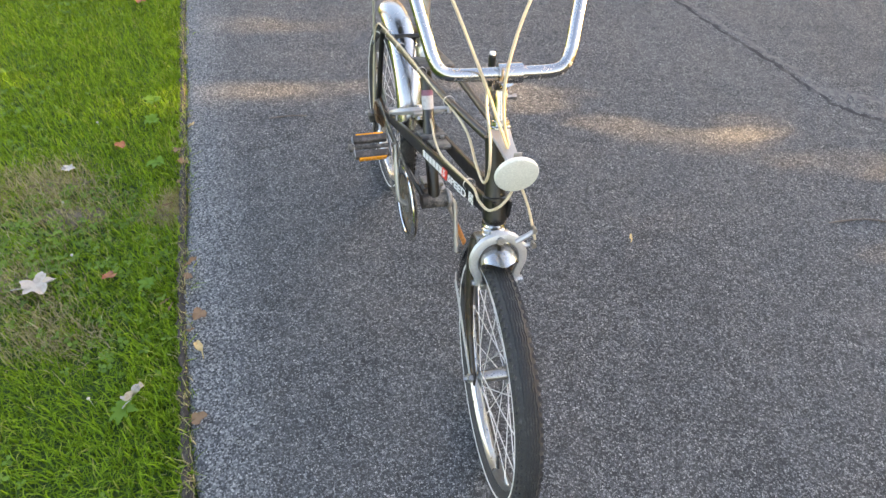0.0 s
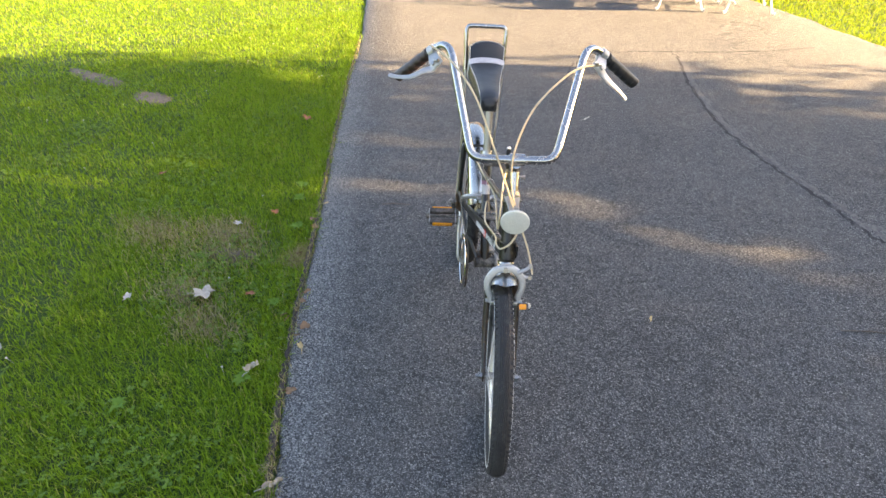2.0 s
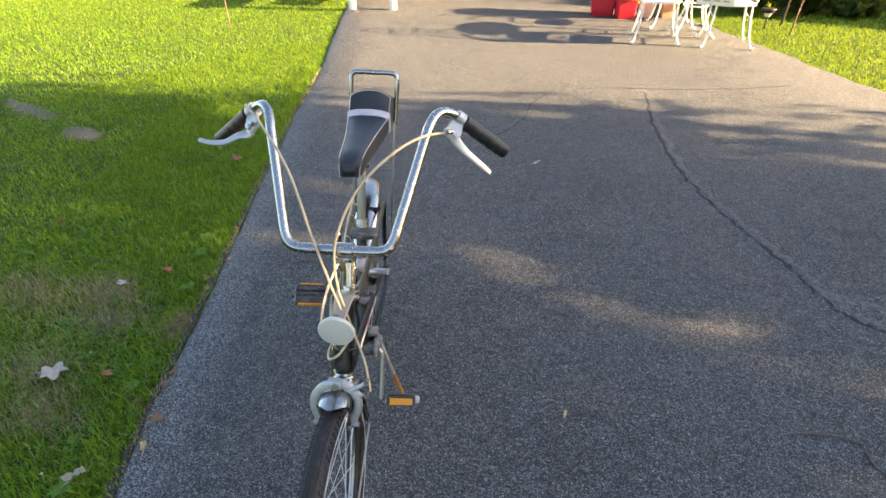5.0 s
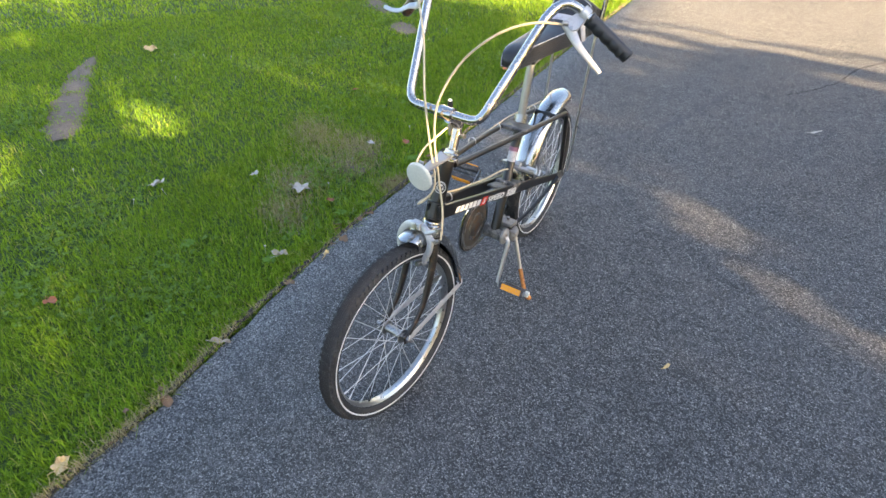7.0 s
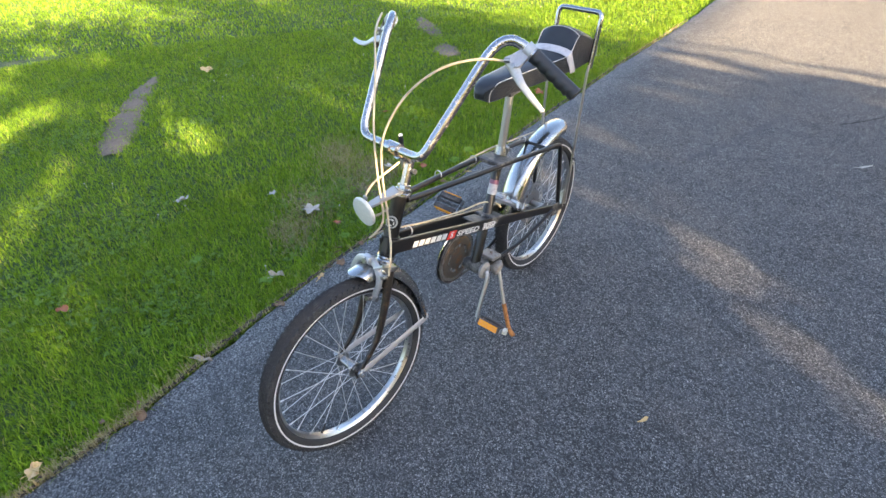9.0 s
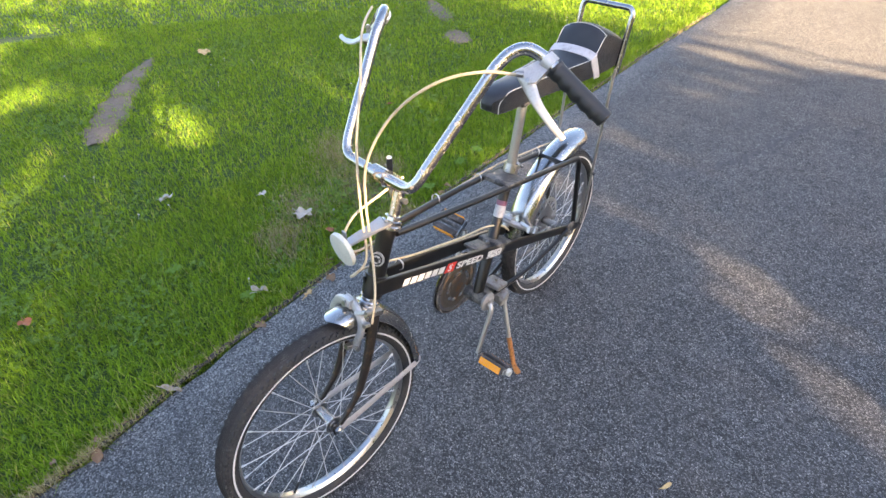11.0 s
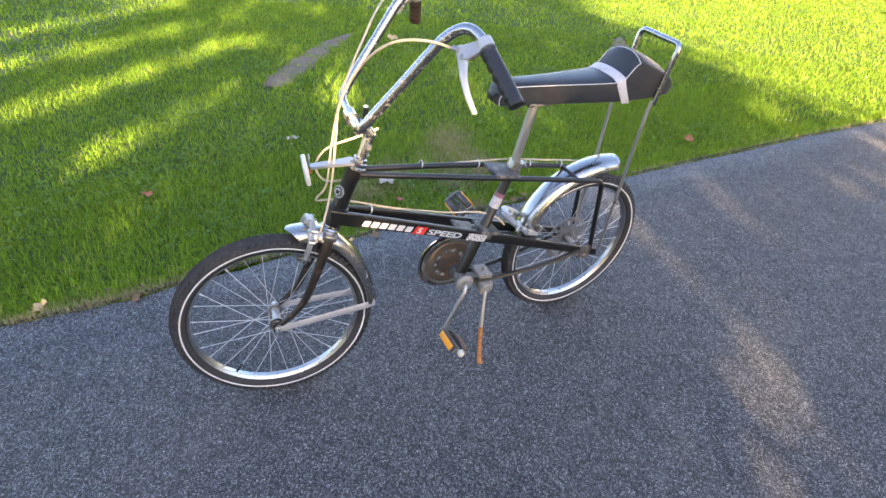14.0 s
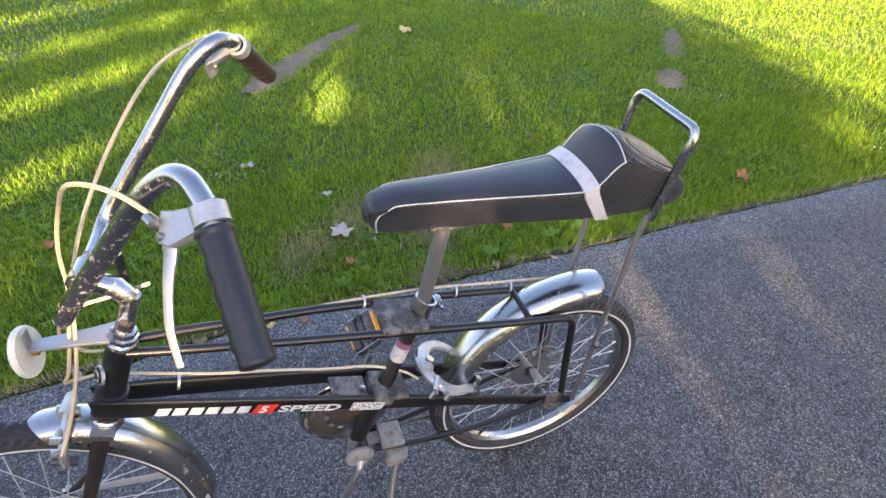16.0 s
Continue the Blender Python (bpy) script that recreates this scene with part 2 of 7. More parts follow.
tread_rubber = speckled("dusty_tread_rubber", (0.02, 0.02, 0.021), (0.07, 0.067, 0.063), 40, 0.42, 0.75, 0.0, 0.2, 0.0008, 0.9)


def tyre_rubber():
    m = M("tyre_rubber", 0.75, 0.0, (0.03, 0.03, 0.03))
    a = m.noise(25, 5.0, 0.65)
    b = m.noise(260, 3.0, 0.6)
    dust = m.ramp(a, [(0.4, (0.012, 0.012, 0.0125)), (0.72, (0.036, 0.035, 0.034))])
    m.set("Base Color", m.mix(m.ramp(b, [(0.45, 0.0), (0.75, 0.45)]), dust, (0.055, 0.052, 0.049)))
    m.set("Roughness", m.ramp(a, [(0.3, 0.62), (0.7, 0.85)]))
    m.bump(b, 0.25, 0.0008)
    return m.mat


def vinyl():
    m = M("black_vinyl", 0.42, 0.0, (0.02, 0.021, 0.024))
    grain = m.voro(900)
    big = m.noise(18, 4.0, 0.6)
    m.set("Base Color", m.ramp(big, [(0.3, (0.011, 0.012, 0.014)), (0.75, (0.022, 0.023, 0.027))]))
    m.set("Roughness", m.ramp(big, [(0.3, 0.36), (0.7, 0.5)]))
    m.bump(grain, 0.12, 0.0004)
    return m.mat


def woven_vinyl():
    """Diamond-quilted side covering."""
    m = M("quilted_black_vinyl", 0.35, 0.0, (0.02, 0.02, 0.022))
    sep = m.n("ShaderNodeSeparateXYZ")
    m.link(m.coords(), sep.inputs[0])
    run = m.math("ADD", sep.outputs[1], m.math("MULTIPLY", sep.outputs[0], 0.4))
    a = m.math("ADD", m.math("MULTIPLY", run, 95.0), m.math("MULTIPLY", sep.outputs[2], 190.0))
    b = m.math("SUBTRACT", m.math("MULTIPLY", run, 95.0), m.math("MULTIPLY", sep.outputs[2], 190.0))
    da = m.math("ABSOLUTE", m.math("SUBTRACT", m.math("FRACT", a), 0.5))
    db = m.math("ABSOLUTE", m.math("SUBTRACT", m.math("FRACT", b), 0.5))
    d = m.math("MINIMUM", m.math("SUBTRACT", 0.5, da), m.math("SUBTRACT", 0.5, db))
    h = m.ramp(d, [(0.0, 0.0), (0.22, 1.0)])
    # groove shade is put into the colour besides the relief
    m.set("Base Color", m.mix(h, (0.003, 0.003, 0.0035), m.ramp(m.noise(30, 4.0), [(0.3, (0.035, 0.035, 0.036)), (0.75, (0.07, 0.069, 0.067))])))
    m.bump(h, 1.0, 0.003)
    return m.mat


def asphalt_material():
    m = M("asphalt", 0.85, 0.0, (0.06, 0.06, 0.065))
    co = m.coords()
    cell = m.n("ShaderNodeTexVoronoi", Scale=250.0)
    m.link(co, cell.inputs["Vector"])
    tone = m.n("ShaderNodeSeparateColor")
    m.link(cell.outputs["Color"], tone.inputs[0])
    chips = m.ramp(tone.outputs[0], [(0.0, (0.014, 0.014, 0.0145)), (0.35, (0.06, 0.0635, 0.0685)), (0.7, (0.15, 0.155, 0.159)), (0.92, (0.23, 0.23, 0.222)), (1.0, (0.32, 0.315, 0.3))])
    edge = m.n("ShaderNodeTexVoronoi", Scale=250.0)
    edge.feature = "DISTANCE_TO_EDGE"
    m.link(co, edge.inputs["Vector"])
    gap = m.ramp(edge.outputs[0], [(0.02, 0.0), (0.16, 1.0)])
    body = m.mix(gap, (0.011, 0.011, 0.012), chips)
    wear = m.noise(1.1, 6.0, 0.7)
    wear2 = m.noise(7.0, 5.0, 0.65)
    k = m.math("ADD", m.math("MULTIPLY", wear, 0.6), m.math("MULTIPLY", wear2, 0.4))
    dusty = m.mix(m.ramp(k, [(0.44, 0.0), (0.68, 0.26)]), body, (0.15, 0.143, 0.135))
    dusty = m.mix(m.ramp(k, [(0.3, 0.5), (0.46, 0.0)]), dusty, (0.024, 0.025, 0.028))
    # coarse mottling that still shows at a distance
    mott = m.math("ADD", m.math("MULTIPLY", m.noise(70, 3.0, 0.75), 0.6), m.math("MULTIPLY", m.noise(21, 4.0, 0.7), 0.4))
    dusty = m.mix(1.0, dusty, m.ramp(mott, [(0.37, 0.6), (0.5, 1.03), (0.63, 1.5)]), "MULTIPLY")
    # gravelly pale margin where the paving thins out beside the lawn
    pos = m.n("ShaderNodeSeparateXYZ")
    m.link(co, pos.inputs[0])
    inset = m.math("ADD", m.math("MULTIPLY", pos.outputs[0], 0.89), m.math("MULTIPLY", pos.outputs[1], 0.454))
    inset = m.math("ADD", inset, m.math("MULTIPLY", m.noise(9, 4.0, 0.7), -0.12))
    dusty = m.mix(m.ramp(m.math("SUBTRACT", inset, 0.2), [(0.02, 0.62), (0.2, 0.0)]), dusty, m.mix(1.0, chips, (1.75, 1.72, 1.66), "MULTIPLY"))
    m.set("Base Color", dusty)
    fine = m.noise(600, 2.0, 0.6)
    m.set("Roughness", m.ramp(fine, [(0.3, 0.7), (0.7, 0.95)]))
    hgt = m.math("ADD", m.math("MULTIPLY", gap, 0.5), m.math("MULTIPLY", tone.outputs[1], 0.7))
    m.bump(m.math("ADD", hgt, m.math("MULTIPLY", fine, 0.2)), 0.9, 0.003)
    return m.mat


def soil_material():
    """Ground under the lawn: matted thatch, moss green and bare brown earth."""
    m = M("lawn_ground", 0.95, 0.0, (0.06, 0.07, 0.03))
    a = m.noise(1.6, 6.0, 0.7)
    b = m.noise(60, 5.0, 0.7)
    c = m.noise(420, 3.0, 0.6)
    green = m.ramp(b, [(0.3, (0.02, 0.046, 0.005)), (0.7, (0.06, 0.11, 0.014))])
    earth = m.ramp(b, [(0.3, (0.075, 0.06, 0.042)), (0.7, (0.17, 0.14, 0.105))])
    m.set("Base Color", m.mix(m.ramp(a, [(0.55, 0.0), (0.72, 0.5)]), green, earth))
    m.bump(m.math("ADD", b, m.math("MULTIPLY", c, 0.4)), 0.8, 0.012)
    return m.mat


def earth_material():
    m = M("bare_earth", 0.95, 0.0, (0.2, 0.17, 0.14))
    b = m.noise(35, 5.0, 0.7)
    c = m.noise(380, 3.0, 0.6)
    m.set("Base Color", m.mix(m.ramp(c, [(0.4, 0.0), (0.75, 0.5)]), m.ramp(b, [(0.3, (0.075, 0.054, 0.036)), (0.72, (0.175, 0.135, 0.1))]), (0.25, 0.205, 0.16)))
    m.bump(m.math("ADD", b, c), 0.7, 0.006)
    return m.mat


def grass_material(name, low, high, dry):
    m = M(name, 0.65, 0.0, low, 0.18)
    geo = m.n("ShaderNodeNewGeometry")
    r = geo.outputs["Random Per Island"]
    tone = m.ramp(r, [(0.0, low), (0.72, high), (0.9, high), (1.0, dry)])
    patch = m.noise(2.3, 4.0, 0.6)
    m.set("Base Color", m.mix(m.ramp(patch, [(0.45, 0.0), (0.7, 0.5)]), tone, m.ramp(r, [(0.0, tuple(c * 0.75 for c in low)), (1.0, tuple(c * 0.8 for c in high))])))
    m.set("Roughness", m.ramp(r, [(0.0, 0.55), (1.0, 0.75)]))
    # light passes through thin blades
    tr = m.n("ShaderNodeBsdfTranslucent")
    m.link(m.mix(0.45, tone, (0.42, 0.43, 0.012)), tr.inputs[0])
    mx = m.n("ShaderNodeMixShader")
    mx.inputs[0].default_value = 0.45
    m.link(m.p.outputs[0], mx.inputs[1])
    m.link(tr.outputs[0], mx.inputs[2])
    m.link(mx.outputs[0], m.t.nodes["Material Output"].inputs[0])
    return m.mat


rubber = tyre_rubber()
seat_vinyl = vinyl()
seat_quilt = woven_vinyl()
asphalt = asphalt_material()
soil = soil_material()
earth = earth_material()
grass = grass_material("grass_blades", (0.03, 0.1, 0.006), (0.2, 0.355, 0.022), (0.4, 0.36, 0.11))
leaf_green = grass_material("tree_leaves", (0.03, 0.07, 0.014), (0.07, 0.13, 0.025), (0.12, 0.14, 0.03))
weed_green = grass_material("weed_leaves", (0.08, 0.18, 0.025), (0.15, 0.29, 0.045), (0.2, 0.3, 0.06))


# ---------------------------------------------------------------- ground, driveway, lawn
LEFT = [(-4.75, 10.1), (-3.62, 7.67), (-2.1, 4.76), (-1.68, 3.86), (-1.13, 2.75), (-0.62, 1.76), (-0.31, 1.14), (-0.07, 0.70), (0.06, 0.49), (0.19, 0.30), (0.29, 0.09), (1.2, -1.75), (4.5, -8.0), (12.0, -22.0)]
RIGHT = [(-1.0, 11.7), (-0.3, 10.2), (0.9, 8.9), (1.57, 7.79), (1.99, 7.1), (2.44, 6.32), (2.89, 5.74), (3.8, 4.8), (5.0, 3.0), (5.8, 1.0), (7.5, -3.0), (11.0, -10.0), (17.0, -21.0)]


def along(poly, n):
    p = np.array(poly, float)
    s = np.r_[0, np.cumsum(np.hypot(*np.diff(p, axis=0).T))]
    q = np.linspace(0, s[-1], n)
    return np.c_[np.interp(q, s, p[:, 0]), np.interp(q, s, p[:, 1])]


def left_x(y):
    """The driveway's edge beside the lawn, by y."""
    p = np.array(LEFT[::-1], float)
    return np.interp(y, p[:, 1], p[:, 0])


def right_x(y):
    p = np.array(RIGHT[::-1], float)
    return np.interp(y, p[:, 1], p[:, 0])


def build_ground():
    g = G()
    n, rings = 64, [0.0, 3, 8, 20, 60, 200, 700]
    ringv = [[(r * math.cos(2 * math.pi * j / n), 4 + r * math.sin(2 * math.pi * j / n), -0.03) for j in range(n)] for r in rings[1:]]
    g.add([(0, 4, -0.03)] + ringv[0], [(0, 1 + j, 1 + (j + 1) % n) for j in range(n)])
    g.loft(ringv, caps=False)
    solid("ground", g, soil, "green lawn ground with bare brown patches", "lawn", kind="structure")


def build_driveway():
    n = 900
    le, ri = along(LEFT, n), along(RIGHT, n)
    rings = []
    for i in range(n):
        w = noise.noise(Vector((i * 0.31, 0, 0))) * 0.012 + noise.noise(Vector((i * 0.07, 5, 0))) * 0.014 + (random.random() - 0.5) * 0.007
        lx, ly = le[i][0] + w, le[i][1] + w * 0.5
        rx, ry = ri[i][0] + noise.noise(Vector((i * 0.11, 9, 0))) * 0.05, ri[i][1]
        d = Vector((rx - lx, ry - ly, 0)).normalized()
        row = [(lx - 0.012, ly, -0.05), (lx, ly, -0.012), (lx + d.x * 0.018, ly + d.y * 0.018, 0.0)]
        row += [(lx + (rx - lx) * k, ly + (ry - ly) * k, 0.0) for k in (0.1, 0.25, 0.5, 0.75)]
        row += [(rx - d.x * 0.02, ry - d.y * 0.02, 0.0), (rx, ry, -0.012), (rx + 0.012, ry, -0.05)]
        rings.append(row)
    g = G().loft(rings, closed=False)
    return solid("driveway", g, asphalt, "worn dark grey asphalt driveway", "driveway", kind="structure", sharp=70)


build_ground()
driveway = build_driveway()


def blades(name, pts, h, w, material, label, seed, bend=0.6, segs=2):
    """Many grass blades: narrow bent strips on given places."""
    rng = np.random.default_rng(seed)
    k = len(pts)
    az = rng.uniform(0, 2 * np.pi, k)
    hh = h * rng.uniform(0.45, 1.35, k)
    ww = w * rng.uniform(0.7, 1.3, k)
    lean = rng.uniform(0.1, 1.0, k) * bend
    turn = az + rng.normal(0, 0.5, k) + np.pi / 2
    dx, dy = np.cos(az), np.sin(az)
    sx, sy = np.cos(turn) * ww / 2, np.sin(turn) * ww / 2
    x, y, z = pts[:, 0], pts[:, 1], pts[:, 2]
    mid_o, top_o = hh * lean * 0.3, hh * lean
    mz, tz = hh * 0.55, hh * np.sqrt(np.clip(1 - lean ** 2 * 0.6, 0.15, 1))
    v = np.stack([
        np.c_[x - sx, y - sy, z], np.c_[x + sx, y + sy, z],
        np.c_[x + dx * mid_o - sx * 0.8, y + dy * mid_o - sy * 0.8, z + mz], np.c_[x + dx * mid_o + sx * 0.8, y + dy * mid_o + sy * 0.8, z + mz],
        np.c_[x + dx * top_o, y + dy * top_o, z + tz]], axis=1).reshape(-1, 3)
    b = np.arange(k)[:, None] * 5
    loops = np.concatenate([b + np.array([0, 1, 3, 2]), b + np.array([2, 3, 4])], axis=1).reshape(-1)
    tot = np.tile([4, 3], k)
    me = bpy.data.meshes.new(name)
    me.vertices.add(len(v))
    me.vertices.foreach_set("co", v.astype(np.float32).ravel())
    me.loops.add(len(loops))
    me.loops.foreach_set("vertex_index", loops.astype(np.int32))
    me.polygons.add(len(tot))
    me.polygons.foreach_set("loop_start", np.r_[0, np.cumsum(tot)[:-1]].astype(np.int32))
    me.polygons.foreach_set("loop_total", tot.astype(np.int32))
    me.update(calc_edges=True)
    me.materials.append(material)
    return tagged(new(name, me), label, "grass", kind="stuff")


# bare earth strips in the lawn: spine points with half widths
STRIPS = [
    [(-2.2, 0.19, 0.05), (-2.38, 0.215, 0.12), (-2.6, 0.255, 0.135), (-2.85, 0.29, 0.125), (-3.15, 0.345, 0.11), (-3.45, 0.41, 0.1), (-3.7, 0.5, 0.06), (-3.85, 0.56, 0.02)],
    [(-2.68, 2.86, 0.03), (-2.78, 2.88, 0.1), (-2.95, 2.91, 0.11), (-3.08, 2.94, 0.03)],
    [(-3.35, 3.04, 0.03), (-3.5, 3.06, 0.09), (-3.75, 3.1, 0.1), (-4.0, 3.16, 0.08), (-4.15, 3.2, 0.02)],
]
PATCHES = [(x, y, 0.15, w * 0.95) for strip in STRIPS for x, y, w in strip if w > 0.035]
THIN = [(-0.88, 1.46, 0.2, 0.15, 0.55), (-1.04, 1.58, 0.16, 0.1, 0.5), (-1.2, 1.42, 0.25, 0.16, 0.4), (-0.86, 1.14, 0.2, 0.12, 0.45), (-0.64, 1.0, 0.16, 0.1, 0.4), (-0.55, 1.53, 0.07, 0.1, 0.7), (-1.4, 1.45, 0.2, 0.12, 0.35)]


def lawn_points(x0, x1, y0, y1, per, seed, keep):
    rng = np.random.default_rng(seed)
    k = int((x1 - x0) * (y1 - y0) * per)
    p = np.c_[rng.uniform(x0, x1, k), rng.uniform(y0, y1, k), np.full(k, -0.03)]
    p = p[keep(p)]
    drop = np.zeros(len(p))
    for cx, cy, rx, ry in PATCHES:
        q = ((p[:, 0] - cx) / rx) ** 2 + ((p[:, 1] - cy) / ry) ** 2
        drop = np.maximum(drop, 0.93 * np.clip(1.35 - q, 0, 1))
    for cx, cy, rx, ry, s in THIN:
        q = ((p[:, 0] - cx) / rx) ** 2 + ((p[:, 1] - cy) / ry) ** 2
        drop = np.maximum(drop, s * np.clip(1.6 - q, 0, 1))
    clump = np.array([noise.noise(Vector((a * 5.0, b * 5.0, 2.0))) for a, b, _ in p[:, :3]]) if len(p) < 400000 else 0.28 * np.sin(p[:, 0] * 9.0 + np.sin(p[:, 1] * 7.0)) * np.sin(p[:, 1] * 11.0 + np.sin(p[:, 0] * 5.0))
    drop = np.maximum(drop, np.clip(0.14 + clump * 0.4, 0, 0.5))
    return p[rng.uniform(0, 1, len(p)) > drop]


def build_lawn():
    edge_of = lambda p: left_x(p[:, 1])
    near = lawn_points(-3.0, 1.2, -1.2, 3.8, 22000, 1, lambda p: (p[:, 0] < edge_of(p) - 0.004) & (p[:, 0] > edge_of(p) - 1.15))
    blades("near_lawn", near, 0.036, 0.0033, grass, "short mown green grass beside the driveway", 11, 1.45)
    mid = lawn_points(-5.2, 1.2, -1.6, 6.0, 8200, 2, lambda p: (p[:, 0] < edge_of(p) - 0.004) & ((p[:, 0] <= edge_of(p) - 1.15) | (p[:, 1] > 3.8) | (p[:, 1] < -1.2)) & (p[:, 0] > -5.2 + 0.35 * p[:, 1]))
    blades("middle_lawn", mid, 0.033, 0.0047, grass, "short mown green lawn", 12, 1.45)
    fringe_x = lambda p: (p[:, 0] < edge_of(p) + 0.012 + 0.02 * np.sin(p[:, 1] * 9.0) * np.sin(p[:, 1] * 23.0 + 1.0)) & (p[:, 0] > edge_of(p) - 0.16)
    edge = lawn_points(-2.4, 0.9, -0.9, 5.0, 9000, 3, fringe_x)
    blades("edge_grass", edge, 0.055, 0.0036, grass, "longer unmown grass fringe along the asphalt", 13, 1.2)
    far = lawn_points(-11.0, -1.2, 2.5, 11.5, 3300, 4, lambda p: (p[:, 0] < edge_of(p) - 0.02) & ((p[:, 1] > 6.0) | (p[:, 0] <= -5.2 + 0.35 * p[:, 1])))
    blades("far_lawn", far, 0.03, 0.0068, grass, "sunlit short lawn", 14, 1.3)
    side = lawn_points(0.5, 5.5, 4.4, 10.4, 3300, 5, lambda p: p[:, 0] > right_x(p[:, 1]) + 0.02)
    blades("side_lawn", side, 0.032, 0.0068, grass, "sunlit short lawn beside the driveway", 15, 1.3)
    east = lawn_points(2.4, 11.0, -6.0, 5.0, 450, 7, lambda p: (p[:, 0] > right_x(p[:, 1]) + 0.02) & ((p[:, 1] < 4.4) | (p[:, 0] > 5.5)))
    blades("east_lawn", east, 0.05, 0.014, grass, "short mown lawn under the trees", 17, 1.2)
    left = lawn_points(-12.0, 4.0, -5.5, 2.5, 1500, 6, lambda p: (p[:, 0] < edge_of(p) - 0.01) & ((p[:, 0] <= -5.2 + 0.35 * p[:, 1]) | (p[:, 1] < -1.6)))
    blades("outer_lawn", left, 0.036, 0.0105, grass, "short mown green lawn", 16, 1.3)


def earth_strip(spine, z, seed):
    """A low irregular island of bare earth along a spine of (x, y, half width)."""
    fine = spline(spine, 8)
    rim_l, rim_r = [], []
    for i, p in enumerate(fine):
        d = fine[min(i + 1, len(fine) - 1)] - fine[max(i - 1, 0)]
        n = Vector((-d.y, d.x, 0)).normalized()
        q = Vector((p.x, p.y, 0))
        for rim, sgn in ((rim_l, 1), (rim_r, -1)):
            w = p.z * (1 + 0.45 * noise.noise(Vector((i * 0.45, seed, sgn * 3.0))))
            rim.append(q + n * sgn * w)
    rows = []
    for a, b in zip(rim_l, rim_r):
        m = (a + b) / 2
        rows.append([(*a.xy, z - 0.012), (*a.lerp(m, 0.3).xy, z), (*m.xy, z + 0.004), (*b.lerp(m, 0.3).xy, z), (*b.xy, z - 0.012)])
    return G().loft(rows, closed=False)


build_lawn()


# ---------------------------------------------------------------- trees out of view, placed to shade the driveway
bark = speckled("bark", (0.11, 0.085, 0.065), (0.2, 0.17, 0.14), 9, 0.45, 0.9, 0.0, 0.8, 0.012, 0.95)


# light strokes laid out on the ground and cut out of the crowns (from x, y to x, y, half width, openness)
LAWN_LIGHT = [
    (-2.15, -0.05, -0.85, -0.46, 0.14, 0.9), (-3.4, -0.36, -1.5, -1.15, 0.19, 0.95), (-3.75, -1.0, -2.3, -1.8, 0.2, 0.95),
    (-2.45, 0.66, -1.85, 0.71, 0.15, 0.97), (-3.5, 0.5, -2.65, 0.62, 0.07, 0.6), (-6.1, -0.75, -4.7, 0.08, 0.22, 0.5),
    (-7.4, 0.1, -5.3, 0.68, 0.2, 0.55), (-9.0, -3.2, -5.0, -2.1, 0.5, 0.85), (-4.9, -1.5, -3.3, -2.3, 0.24, 0.85),
    (-1.98, 1.97, -1.58, 1.97, 0.07, 0.9), (-1.2, 0.82, -1.02, 0.9, 0.08, 0.5), (-2.4, 1.04, -1.8, 1.1, 0.09, 0.7),
    (-5.2, 3.3, -4.9, 3.4, 0.13, 0.9), (-2.75, 4.25, -1.8, 3.45, 0.13, 0.9), (-0.75, -1.5, 0.2, -1.9, 0.25, 0.9), (-1.6, 0.4, -0.2, 0.1, 0.3, 0.2),
]
DRIVE_LIGHT = [
    (0.3, 2.5, 2.2, 2.12, 0.155, 0.77), (-1.0, 2.1, -0.25, 2.28, 0.095, 0.86), (-0.2, 2.33, 0.5, 2.45, 0.07, 0.5),
    (-0.95, 2.72, -0.4, 2.9, 0.1, 0.7), (-0.1, 2.35, 0.5, 2.68, 0.08, 0.5), (-0.4, 3.45, 0.6, 3.4, 0.08, 0.45),
    (-1.1, 3.75, -0.3, 3.85, 0.07, 0.8), (-1.75, 4.1, -1.2, 4.25, 0.1, 0.85), (0.6, 3.9, 2.3, 4.15, 0.07, 0.5),
    (-9.5, 6.6, -2.4, 6.8, 2.0, 0.8), (-2.2, 6.6, 5.5, 6.75, 2.05, 0.97), (0.6, 1.6, 2.8, 1.4, 0.45, 0.28),
]


def lets_through(p):
    """How far the crowns are cut open at points p, so that the sun's rays reach the light strokes."""
    k = p[:, 2] / sun_way.z
    gx, gy = p[:, 0] - sun_way.x * k, p[:, 1] - sun_way.y * k
    ragged = 1 + 0.3 * np.sin(gx * 9.1 + np.sin(gy * 14.0) * 1.3) * np.sin(gy * 17.0 + gx * 4.0) + 0.2 * np.sin(gx * 23.0 + gy * 31.0)
    best = np.zeros(len(p))
    for x0, y0, x1, y1, r, k in LAWN_LIGHT + DRIVE_LIGHT:
        dx, dy = x1 - x0, y1 - y0
        t = np.clip(((gx - x0) * dx + (gy - y0) * dy) / (dx * dx + dy * dy), 0, 1)
        near = np.hypot(gx - x0 - t * dx, gy - y0 - t * dy) < (r - 0.02) * ragged
        best = np.maximum(best, near * k)
    return best


